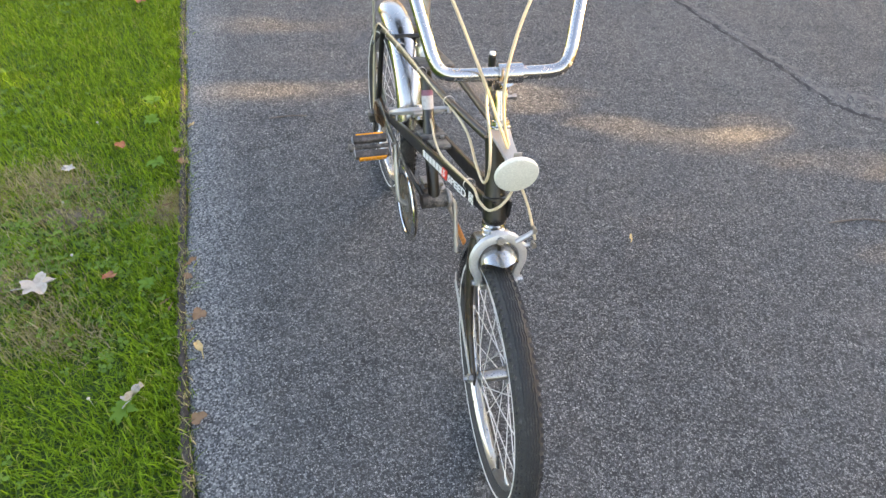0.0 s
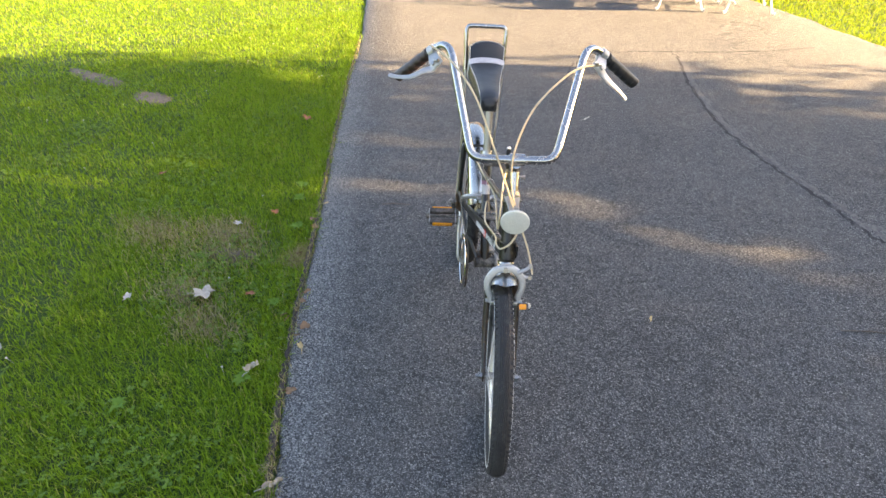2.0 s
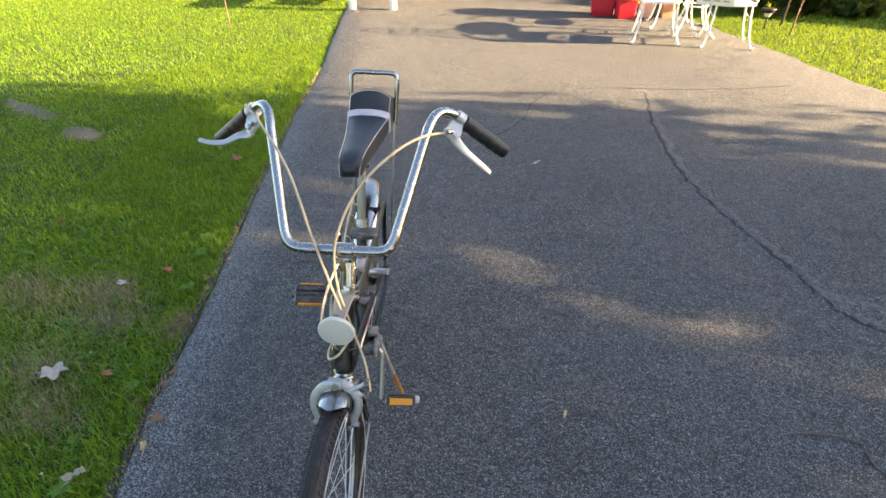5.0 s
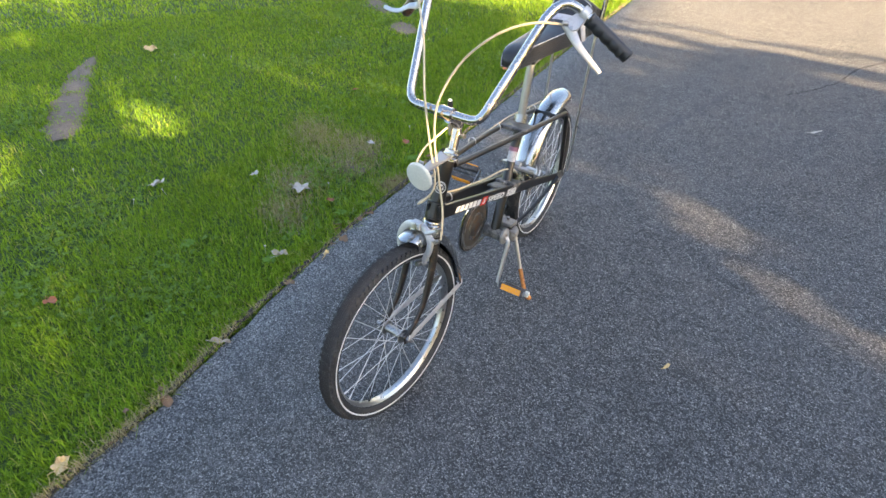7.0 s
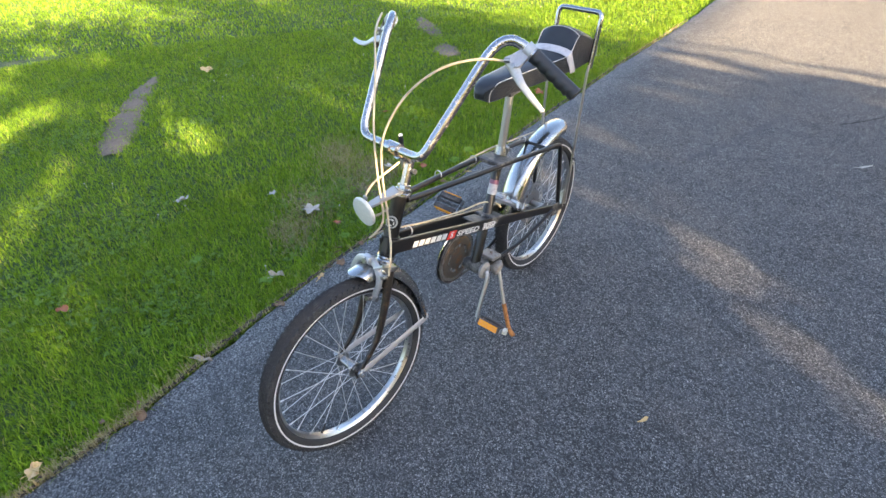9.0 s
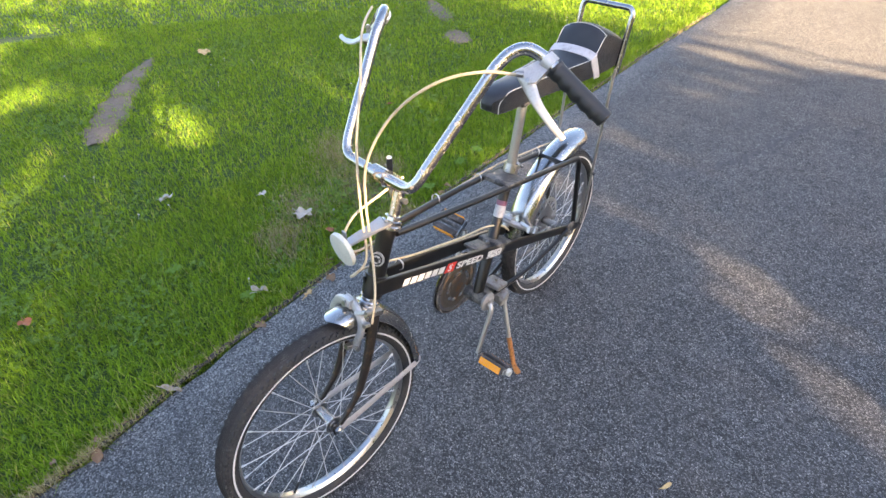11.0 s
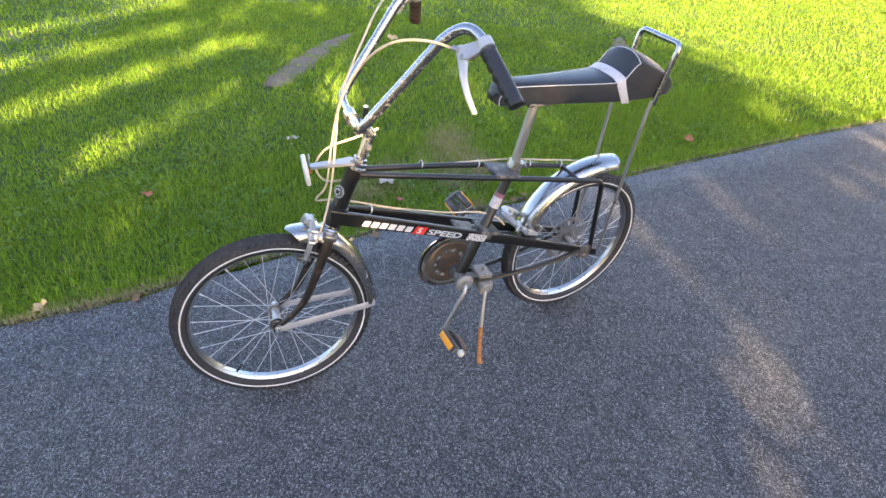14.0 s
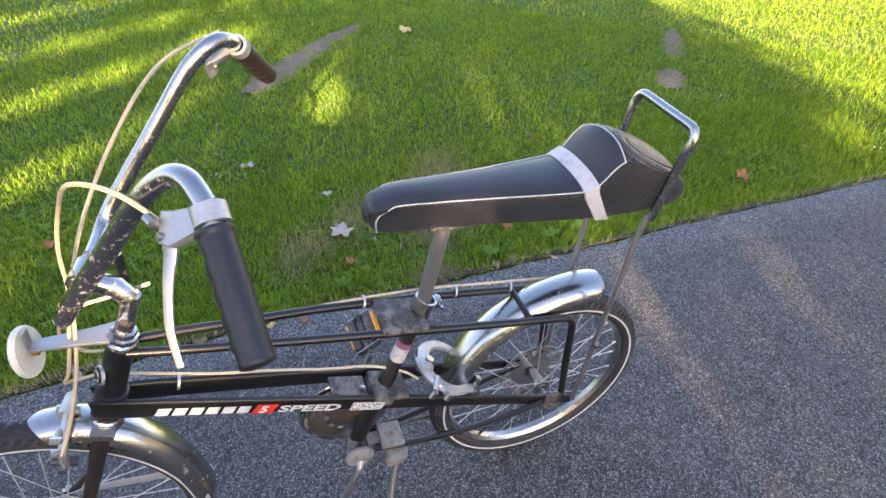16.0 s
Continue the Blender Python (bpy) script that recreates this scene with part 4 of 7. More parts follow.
def brake_lever(s):
    o = Vector((s * 0.229, 0.4435, 1.0405))
    d = Vector((s * 0.095, 0.027, -0.077)).normalized()
    g = G().lathe([(-0.009, 0.0115), (-0.009, 0.0165), (0.009, 0.0165), (0.009, 0.0115)], o, d, 18)
    piv = Vector((s * 0.222, 0.402, 1.018))
    nrm = Vector((s * 0.35, -0.75, 0.45)).normalized()  # the lever's flat face looks forwards
    out = nrm.cross(piv - o).normalized() * s  # along the bar, towards its end
    plate = [o - out * 0.011, o + out * 0.011, piv + out * 0.013 + (o - piv) * 0.12, piv + out * 0.004 - (o - piv) * 0.12, piv - out * 0.016 - (o - piv) * 0.02, piv - out * 0.026 + (o - piv) * 0.05, piv - out * 0.02 + (o - piv) * 0.3, o - out * 0.015 - (o - piv) * 0.3]
    g.loft([[p + nrm * h + ((o + piv) / 2 - p) * k for p in plate] for h, k in ((-0.006, 0.08), (-0.0045, 0.0), (0.0045, 0.0), (0.006, 0.08))])
    body = part("lever_clamp", g.move(bars), alloy, bicycle, "cast aluminium brake lever clamp")
    if s > 0:
        ends = [(0.246, 0.398, 0.986), (0.275, 0.397, 0.962), (0.294, 0.401, 0.944), (0.302, 0.4035, 0.935)]
    else:
        ends = [(-0.25, 0.397, 1.0), (-0.283, 0.393, 0.985), (-0.32, 0.396, 0.982), (-0.346, 0.4016, 0.985)]
    pts = spline([piv + Vector((-s * 0.022, 0.0, 0.012)), piv + Vector((-s * 0.006, 0, 0.002)), piv + Vector((s * 0.006, 0.0, -0.014)), *ends], 5)
    rs = []
    for i in range(len(pts)):
        t = i / (len(pts) - 1)
        rs.append(float(np.interp(t, [0, 0.12, 0.3, 0.55, 0.9, 0.95, 1.0], [0.006, 0.0125, 0.0118, 0.0078, 0.0052, 0.006, 0.0045])))
    axis = (Vector(pts[-1]) - piv).normalized()
    part("brake_lever", G().tube(pts, rs, 12, flat=0.42, side=axis.cross(nrm)).move(bars), alloy, body, "broad curved aluminium brake lever")
    part("pivot_bolt", G().lathe([(-0.009, 0.0), (-0.009, 0.0045), (0.009, 0.0045), (0.0095, 0.0)], piv, nrm, 12).move(bars), chrome_dull, body)
    part("cable_nipple", G().lathe([(0.0, 0.0), (0.0, 0.0055), (0.012, 0.0055), (0.013, 0.0)], piv + Vector((-s * 0.004, -0.009, 0.012)), (-s * 0.8, -0.55, 0.12), 10).move(bars), chrome_dull, body)


brake_lever(1)
brake_lever(-1)
g = G().tube([head(0.236, -0.016, -0.004), head(0.25, -0.02, 0.004), head(0.262, -0.021, 0.007)], [0.008, 0.0055, 0.004], 8)
shifter = part("stem_shifter", g.move(bar_turn), chrome_dull, bicycle, "stem shifter with black knob")
part("shift_knob", G().tube([head(0.262, -0.021, 0.007), head(0.272, -0.021, 0.011), head(0.31, -0.021, 0.024), head(0.316, -0.021, 0.026)], [0.0035, 0.0062, 0.0066, 0.0058], 10).move(bar_turn), black_plastic, shifter, "black plastic knob")
part("knob_tip", G().tube([head(0.3162, -0.021, 0.0261), head(0.319, -0.021, 0.027), head(0.32, -0.021, 0.0274)], [0.0056, 0.005, 0.003], 10).move(bar_turn), white_decal, shifter, "worn white knob tip")


# cables
def cable(name, pts, r=0.0027, per=8, label="cream plastic cable sleeve", turn=None):
    return part(name, G().tube(spline(pts, per), r, 7), cable_skin, bicycle, label)


def st(p):
    return bar_turn @ Vector(p)


cable("brake_cable", [(0.2257, 0.39, 1.03), (0.1544, 0.3376, 1.0415), (0.087, 0.282, 1.0217), (0.018, 0.2416, 0.956), (-0.021, 0.205, 0.864), (-0.021, 0.19, 0.774), (0.007, 0.168, 0.681), (0.038, 0.1386, 0.605), (0.053, 0.108, 0.545)])
cable("brake_cable", [(-0.2366, 0.4505, 1.0494), (-0.183, 0.368, 1.0316), (-0.122, 0.296, 0.966), (-0.072, 0.2247, 0.861), (-0.03, 0.183, 0.761), (0.004, 0.155, 0.672), (-0.01, 0.135, 0.632), (-0.036, 0.14, 0.605), (-0.043, 0.18, 0.595), (-0.036, 0.23, bar_z(0.23) + 0.027), (-0.034, 0.33, bar_z(0.33) + 0.024), (-0.036, 0.43, bar_z(0.43) + 0.026), (-0.026, 0.52, bar_z(0.52) + 0.038), (-0.012, 0.60, bar_z(0.6) + 0.06), (0.0, 0.66, bar_z(0.66) + 0.056), (0.004, 0.69, 0.425)])
cable("shift_cable", [st((-0.016, 0.29, 0.79)), st((-0.03, 0.235, 0.765)), (-0.045, 0.175, 0.74), (-0.05, 0.145, 0.695), (-0.047, 0.165, 0.652), (-0.042, 0.22, 0.648), (-0.036, 0.30, 0.663), (-0.037, 0.4, 0.654), (-0.047, 0.52, 0.638), (-0.056, 0.7, 0.615), (-0.06, 0.86, 0.583), (-0.062, 0.95, 0.565), (-0.065, 1.015, 0.545), (-0.068, 1.045, 0.49), (-0.07, 1.05, 0.38), (-0.072, 1.04, 0.25)])
for y, z, x in ((0.42, 0.656, -0.033), (0.6, 0.622, -0.043), (0.78, 0.59, -0.049), (0.9, 0.566, -0.051)):
    part("cable_clip", G().ring([(-0.002, 0.0115), (0.002, 0.0115), (0.002, 0.0125), (-0.002, 0.0125)], (x - 0.004, y, z + 0.001), (0.05, 1, -0.2), 16), strut_metal, bicycle)
for s, y in ((-1, 0.275),):
    part("cable_clip", G().ring([(-0.0022, 0.012), (0.0022, 0.012), (0.0022, 0.0132), (-0.0022, 0.0132)], (s * 0.026, y, bar_z(y) + 0.014), (0, 1, -0.3), 16), strut_metal, bicycle)


# calipers
def caliper(m, name):
    """Side-pull brake: two curved arms, cable arm, shoes. Built round the origin: x across, z up, y fore-aft."""
    g = G()
    for s, yo in ((1, 0.0), (-1, -0.006)):
        pts = spline([(s * -0.012, yo, 0.004), (s * 0.006, yo, 0.004), (s * 0.026, yo, -0.004), (s * 0.0395, yo, -0.024), (s * 0.041, yo, -0.046), (s * 0.034, yo, -0.066), (s * 0.0315, yo, -0.082)], 5)
        g.tube(pts, [0.0105 - 0.003 * i / (len(pts) - 1) for i in range(len(pts))], 8, flat=0.7, side=(0, 0, 1))
    for s, yo in ((1, 0.0), (1, -0.006)):
        g.tube([(s * 0.028, yo, -0.006), (s * 0.047, yo, 0.004 if yo else -0.018), (s * 0.058, yo, 0.012 if yo else -0.016)], [0.005, 0.0045, 0.004], 8)
    cal = part(name, g.move(m), alloy, bicycle, "grey aluminium side-pull brake caliper")
    part("caliper_bolt", G().lathe([(-0.016, 0.0), (-0.016, 0.0065), (-0.009, 0.0075), (0.012, 0.0075), (0.012, 0.0)], (0, 0, 0.002), (0, 1, 0), 8).move(m), chrome_dull, cal)
    for z in (0.012, -0.016):
        part("cable_anchor", G().lathe([(-0.007, 0.0), (-0.007, 0.0048), (0.006, 0.0048), (0.008, 0.0)], (0.058, -0.003, z), (0, 1, 0), 8).move(m), chrome_dull, cal)
    for s in (1, -1):
        part("brake_shoe", G().box((s * 0.0265, -0.002, -0.08), (0.011, 0.034, 0.011), None, 0.002).lathe([(0.0, 0.0055), (s * 0.014, 0.0055), (s * 0.014, 0.0)], (s * 0.03, -0.002, -0.08), (1, 0, 0), 8).move(m), chrome_dull, cal, "grey brake shoe holder")


caliper(aside(0.014, steer) @ Matrix.Translation((0, 0.115, 0.555)) @ Matrix.Rotation(-0.30, 4, "X") @ Matrix.Scale(1.14, 4), "front_caliper")
caliper(Matrix.Translation((-0.014, 0.712, 0.437)) @ Matrix.Rotation(1.0, 4, "X") @ Matrix.Scale(1.36, 4) @ Matrix.Rotation(math.pi, 4, "Z") @ Matrix.Scale(-1, 4, (1, 0, 0)), "rear_caliper")


# fenders
def fender(name, path, half, depth, turn, label, beak=0.0):
    """A rolled chrome mudguard along a curve in the wheel's plane."""
    pts = spline([(0, y, z) for y, z in path], 6)
    rings = []
    k = len(pts)
    for i, p in enumerate(pts):
        d = (pts[min(i + 1, k - 1)] - pts[max(i - 1, 0)]).normalized()
        up = Vector((1, 0, 0)).cross(d)
        if up.z < 0 and abs(d.y) > 0.3:
            up = -up
        end = min(1.0, (i + 0.6) / 2.2, (k - 1 - i + 0.6) / 2.2)
        outer, inner = [], []
        for j in range(13):
            a = math.pi * (j / 12 - 0.5)
            x, h = half * (1.0 if beak and i < 3 else 0.75 + 0.25 * end) * math.sin(a), depth * (math.cos(a) ** 0.8 - 1)
            back = d * beak * abs(math.sin(a)) ** 1.4 * max(0.0, 1 - i / 11)
            outer.append(p + Vector((x, 0, 0)) + up * h + back)
            inner.append(p + Vector((x * 0.955, 0, 0)) + up * (h - 0.0016) + back)
        rings.append(outer + inner[::-1])
    g = G().loft(rings, caps=not beak)
    return part(name, g.move(turn), guard_chrome, bicycle, label)


front_guard = fender("front_mudguard", [(0.05, 0.5455), (0.072, 0.548), (0.095, 0.548), (0.134, 0.541), (0.186, 0.507), (0.23, 0.45), (0.261, 0.378), (0.277, 0.304), (0.279, 0.272)], 0.0355, 0.029, aside(0.016, steer), "short chrome front mudguard", 0.026)
for s in (1, -1):
    part("mudguard_strut", G().tube([(s * 0.049, 0.004, 0.262), (s * 0.0465, 0.06, 0.264), (s * 0.036, 0.25, 0.278), (s * 0.032, 0.27, 0.28)], 0.011, 8, flat=0.16, side=(0, 0, 1)).move(aside(0.018, steer)), strut_metal, front_guard, "flat grey metal strut")
rear_guard = fender("rear_mudguard", [(0.742, 0.352), (0.757, 0.405), (0.79, 0.466), (0.84, 0.522), (0.9, 0.56), (0.965, 0.582), (1.03, 0.59), (1.082, 0.587)], 0.041, 0.032, aside(0.014), "short bright chrome rear mudguard")

# cranks, pedals, chain
BB = Vector((0, 0.555, 0.262))
CR = Vector((0, -0.066, -0.150))


def crank(s):
    e = CR * s
    o = BB + Vector((0.038 if s > 0 else -0.078, 0, 0))
    pts = spline([o, o + Vector((s * 0.012, 0, 0)) + e * 0.04, o + Vector((s * 0.02, 0, 0)) + e * 0.16, o + Vector((s * 0.021, 0, 0)) + e * 0.6, o + Vector((s * 0.021, 0, 0)) + e], 5)
    arm = part("crank_arm", G().tube(pts, [0.0085 - 0.0022 * i / (len(pts) - 1) for i in range(len(pts))], 12), satin_steel, bicycle, "bent chrome crank arm")
    c = o + Vector((s * 0.021, 0, 0)) + e
    ax = Vector((s, 0, 0))
    pedal = part("pedal", G().tube([c, c + ax * 0.108], 0.0055, 8), dusty_black, arm, "black block pedal with amber reflectors")
    tiltm = Matrix.Rotation(-0.6 if s > 0 else 0.55, 3, "X")
    for k in (-1, 1):
        mid = c + ax * 0.062 + tiltm @ Vector((0, k * 0.021, 0))
        part("pedal_block", G().box(mid, (0.086, 0.018, 0.022), tiltm, 0.004), pedal_rubber, pedal, "black rubber tread block")
        part("pedal_reflector", G().box(mid + tiltm @ Vector((0, k * 0.0108, -0.001)), (0.07, 0.0035, 0.02), tiltm, 0.001), amber, pedal, "amber pedal reflector")
    for q in (0.014, 0.107):
        part("pedal_plate", G().box(c + ax * q, (0.003, 0.058, 0.016), tiltm, 0.0015), chrome_dull, pedal)
    part("pedal_cap", G().lathe([(0.0, 0.0), (0.0, 0.011), (0.011, 0.0105), (0.014, 0.0)], c + ax * 0.107, ax, 14), white_plastic if s > 0 else dusty_black, pedal, "worn pale end cap" if s > 0 else "")


crank(1)
crank(-1)
part("bearing_cup", G().lathe([(0.033, 0.0), (0.033, 0.0275), (0.036, 0.0295), (0.041, 0.029), (0.0445, 0.024), (0.046, 0.016), (0.05, 0.015), (0.05, 0.0)], BB, (1, 0, 0), 28), dusty_grey, bicycle, "dull bottom bracket cup")
RX = -0.074
ringc = BB + Vector((RX, 0, 0))
teeth = 44
prof = []
for j in range(teeth * 4):
    a = 2 * math.pi * j / (teeth * 4)
    rr = 0.091 + (0.0022 if j % 4 in (1, 2) else -0.002)
    prof.append((rr * math.cos(a), rr * math.sin(a)))
g = G()
inner = [(0.079 * math.cos(2 * math.pi * j / (teeth * 4)), 0.079 * math.sin(2 * math.pi * j / (teeth * 4))) for j in range(teeth * 4)]
loop = [[ringc + Vector((dx, p, q)) for p, q in pr] for dx, pr in ((0.001, prof), (-0.001, prof), (-0.001, inner), (0.001, inner), (0.001, prof))]
g.loft(loop, caps=False)
for j in range(5):
    a = 2 * math.pi * j / 5 + 0.3
    ra = Vector((0, math.cos(a), math.sin(a)))
    g.tube([ringc + ra * 0.012, ringc + ra * 0.05, ringc + ra * 0.084], [0.012, 0.008, 0.012], 8, flat=0.18, side=(0, -math.sin(a), math.cos(a)))
g.lathe([(0.004, 0.0), (0.004, 0.024), (-0.004, 0.024), (-0.004, 0.0)], ringc, (1, 0, 0), 20)
disc = G().ring([(0.003, 0.052), (0.004, 0.058), (0.0025, 0.066), (0.003, 0.073), (0.0, 0.0785), (-0.003, 0.077), (-0.003, 0.053)], ringc, (1, 0, 0), 48)
disc.lathe([(0.004, 0.0), (0.0045, 0.036), (0.003, 0.0415), (-0.003, 0.0415), (-0.003, 0.0)], ringc, (1, 0, 0), 36)
for j in range(5):
    a = 2 * math.pi * j / 5 + 0.9
    disc.box(ringc + Vector((0.0, 0.047 * math.cos(a), 0.047 * math.sin(a))), (0.005, 0.016, 0.02), Matrix.Rotation(a, 3, "X"), 0.001)
part("crank_disc", disc, crank_bronze, bicycle, "greasy brown slotted crank disc with rust")
chainring = part("chainring", g, chrome_dull, bicycle, "toothed chainring with chrome guard")
part("chain_guard", G().ring([(-0.008, 0.081), (-0.0105, 0.083), (-0.0105, 0.101), (-0.008, 0.1035), (-0.0055, 0.101), (-0.0055, 0.083)], ringc, (1, 0, 0), 56), chrome_clean, chainring, "chrome chain guard ring")
# chain links round ring and sprocket
rc = Vector((-0.062, REAR_Y, WHEEL_Z))
loop_pts = []
for j in range(25):
    a = math.pi * (0.5 + j / 24)
    loop_pts.append(ringc + Vector((0, 0.0915 * math.cos(a), 0.0915 * math.sin(a))))
d0 = Vector((-0.068, REAR_Y + 0.01, 0.155))
for j in range(1, 20):
    loop_pts.append(loop_pts[24].lerp(d0 + Vector((0, -0.03, -0.012)), j / 20))
for j in range(9):
    a = -math.pi / 2 + math.pi * 0.9 * j / 8
    loop_pts.append(d0 + Vector((0, 0.018 * math.cos(a), 0.018 * math.sin(a) - 0.002)))
for j in range(1, 5):
    loop_pts.append((d0 + Vector((0, 0.006, 0.016))).lerp(rc + Vector((0, 0.039, -0.01)), j / 5))
for j in range(11):
    a = -0.25 + (math.pi / 2 + 0.25) * j / 10
    loop_pts.append(rc + Vector((0, 0.039 * math.cos(a), 0.039 * math.sin(a))))
for j in range(1, 26):
    loop_pts.append((rc + Vector((0, 0, 0.039))).lerp(ringc + Vector((0, 0, 0.0915)), j / 26))
links = G()
for i in range(len(loop_pts)):
    a, b = loop_pts[i], loop_pts[(i + 1) % len(loop_pts)]
    if (b - a).length > 0.002:
        links.tube([a, b], 0.0042, 6, flat=0.75 if i % 2 else 1.0, side=(0, 0, 1))
part("chain", links, dusty_black, bicycle, "greasy dark bicycle chain")
g = G().box(d0 + Vector((-0.008, 0.012, 0.03)), (0.006, 0.022, 0.075), Matrix.Rotation(0.25, 3, "X"), 0.003)
g.box(d0 + Vector((-0.012, 0.02, 0.075)), (0.022, 0.03, 0.035), None, 0.005)
for dz in (0.0, 0.048):
    g.lathe([(-0.004, 0.0), (-0.004, 0.017), (0.004, 0.017), (0.004, 0.0)], d0 + Vector((0, 0.004, dz)), (1, 0, 0), 14)
part("rear_derailleur", g, dusty_black, bicycle, "dark steel rear derailleur")

# kickstand
g = G().box((0.014, 0.636, 0.224), (0.062, 0.046, 0.034), None, 0.006)
g.box((0.012, 0.628, 0.268), (0.058, 0.05, 0.014), Matrix.Rotation(-0.2, 3, "X"), 0.004)
g.tube([(0.012, 0.634, 0.24), (0.012, 0.634, 0.285)], 0.006, 8)
g.lathe([(0.0, 0.0), (0.0, 0.024), (0.013, 0.024), (0.018, 0.015), (0.018, 0.0)], (0.036, 0.63, 0.222), (1, 0.1, -0.2), 18)
g.box((0.0, 0.60, 0.246), (0.03, 0.05, 0.012), Matrix.Rotation(-0.3, 3, "X"), 0.003)
stand = part("kickstand", g, dusty_grey, bicycle, "kickstand with rusted lower leg")
leg = spline([(0.05, 0.628, 0.218), (0.068, 0.616, 0.175), (0.094, 0.601, 0.11)], 5)
part("stand_leg", G().tube(leg, 0.0066, 10), satin_steel, stand, "grey steel upper leg")
leg = spline([(0.0938, 0.6011, 0.1105), (0.117, 0.591, 0.055), (0.128, 0.587, 0.028), (0.14, 0.582, 0.017), (0.158, 0.575, 0.0125)], 5)
part("stand_foot", G().tube(leg, [0.0074] * (len(leg) - 6) + [0.0085, 0.009, 0.009, 0.009, 0.008, 0.006], 10), rust, stand, "rust-orange lower leg and foot")

# seat post, saddle
POST1 = Vector((-0.014, 0.736, 0.803))
pstd = (POST1 - ST1).normalized()
part("seat_post", G().tube([ST1 - pstd * 0.012, POST1], 0.0127, 18), satin_steel, bicycle, "dull chrome seat post")
g = G().ring([(-0.012, 0.0165), (0.012, 0.0165), (0.012, 0.021), (-0.012, 0.021)], ST1 + std * 0.012, std, 20)
g.box(ST1 + std * 0.012 + Vector((0, 0.026, -0.004)), (0.022, 0.014, 0.016), None, 0.003)
g.tube([ST1 + std * 0.012 + Vector((-0.018, 0.028, -0.004)), ST1 + std * 0.012 + Vector((0.02, 0.028, -0.004))], 0.0035, 8)
part("seat_clamp", g, chrome_dull, bicycle, "chrome seat post clamp")
PROFILE = [  # y, half width, underside z, edge z, crown z
    (0.612, 0.015, 0.812, 0.834, 0.837), (0.617, 0.024, 0.8075, 0.842, 0.846), (0.63, 0.030, 0.805, 0.849, 0.854), (0.66, 0.0335, 0.8035, 0.8545, 0.861), (0.72, 0.0375, 0.8025, 0.8545, 0.861), (0.80, 0.0445, 0.802, 0.854, 0.8605),
    (0.87, 0.0535, 0.8015, 0.8545, 0.861), (0.93, 0.061, 0.801, 0.8555, 0.862), (0.957, 0.0635, 0.801, 0.859, 0.865), (0.972, 0.0645, 0.801, 0.872, 0.880), (0.985, 0.065, 0.801, 0.890, 0.902), (0.998, 0.0655, 0.801, 0.903, 0.919), (1.012, 0.066, 0.8015, 0.907, 0.925),
    (1.03, 0.0665, 0.802, 0.903, 0.921), (1.06, 0.0665, 0.8035, 0.890, 0.908), (1.095, 0.065, 0.806, 0.874, 0.89), (1.122, 0.0625, 0.809, 0.858, 0.87), (1.137, 0.057, 0.813, 0.845, 0.853), (1.141, 0.049, 0.818, 0.836, 0.84)]
rows = [tuple(spline([(a[k], 0, 0) for a in PROFILE], 3)[i].x for k in range(5)) for i in range((len(PROFILE) - 1) * 3 + 1)]
PAN = 1.006


def seat_ring(y, w, b, e, c):
    ring = []
    ring += [(w * 0.86, y, b), (w * 0.97, y, b + 0.004), (w, y, b + 0.5 * (e - b)), (w * 0.985, y, e - 0.004), (w * 0.95, y, e)]
    for j in range(1, 8):
        t = 1 - j / 4
        ring.append((w * 0.95 * t, y, e + (c - e) * (1 - abs(t) ** 2.4)))
    ring += [(-w * 0.95, y, e), (-w * 0.985, y, e - 0.004), (-w, y, b + 0.5 * (e - b)), (-w * 0.97, y, b + 0.004), (-w * 0.86, y, b)]
    return ring


g = G().loft([seat_ring(*r) for r in rows])
swing = Matrix(((1, 0.078, 0, -0.0835), (0, 1, 0, 0), (0, 0, 1, 0), (0, 0, 0, 1)))
saddle = part("saddle", g.move(swing), seat_quilt, bicycle, "long black banana saddle with raised back and white piping", 60)
top = G()
sect = []
for y, w, b, e, c in rows:
    if y <= PAN:
        ring = []
        for j in range(9):
            t = 1 - j / 4
            lift = 0.0022 if 0 < j < 8 else 0.0
            ring.append((w * 0.935 * t, y - (0.0016 if y < 0.626 else 0), e + (c - e) * (1 - abs(t) ** 2.4) + lift + 0.0004))
        sect.append(ring)
nose = []
y, w, b, e, c = rows[0]
for k in (1.0, 0.6, 0.2):
    nose.append([((1 - j / 4) * w * 1.12 * (1 - 0.05 * (1 - k)), y - 0.004 - 0.003 * (1 - abs(1 - j / 4)), b + (e - b) * k) for j in range(9)])
top.loft(nose[::-1] + sect, closed=False)
part("seat_panel", top.move(swing), seat_vinyl, saddle, "smooth dark vinyl seat panel", 60)
line = [(0.0255, 0.6205, 0.8065), (0.0262, 0.619, 0.818), (0.0268, 0.6195, 0.828), (0.0278, 0.624, 0.838)]
edge_rows = [r for r in rows if r[0] <= PAN]
for y, w, b, e, c in [r for r in edge_rows if r[0] > 0.638]:
    line.append((w * 0.955, y, e + 0.0012))
y, w, b, e, c = edge_rows[-1]
loop_line = line + [(w * 0.95 * (1 - j / 8), y + 0.006 * math.sin(j / 8 * 1.57), e + 0.0012 + (c - e + 0.001) * (1 - (1 - j / 8) ** 2.4)) for j in range(1, 8)]
full = loop_line + [(-p[0], p[1], p[2]) for p in reversed(loop_line)]
part("piping", G().tube(full, 0.0012, 6).move(swing), piping_white, saddle, "thin white piping")
band = []
for y0, off in ((0.944, 0), (0.966, 0)):
    k = min(range(len(rows)), key=lambda i: abs(rows[i][0] - y0))
    band.append((y0, rows[k]))
rr = []
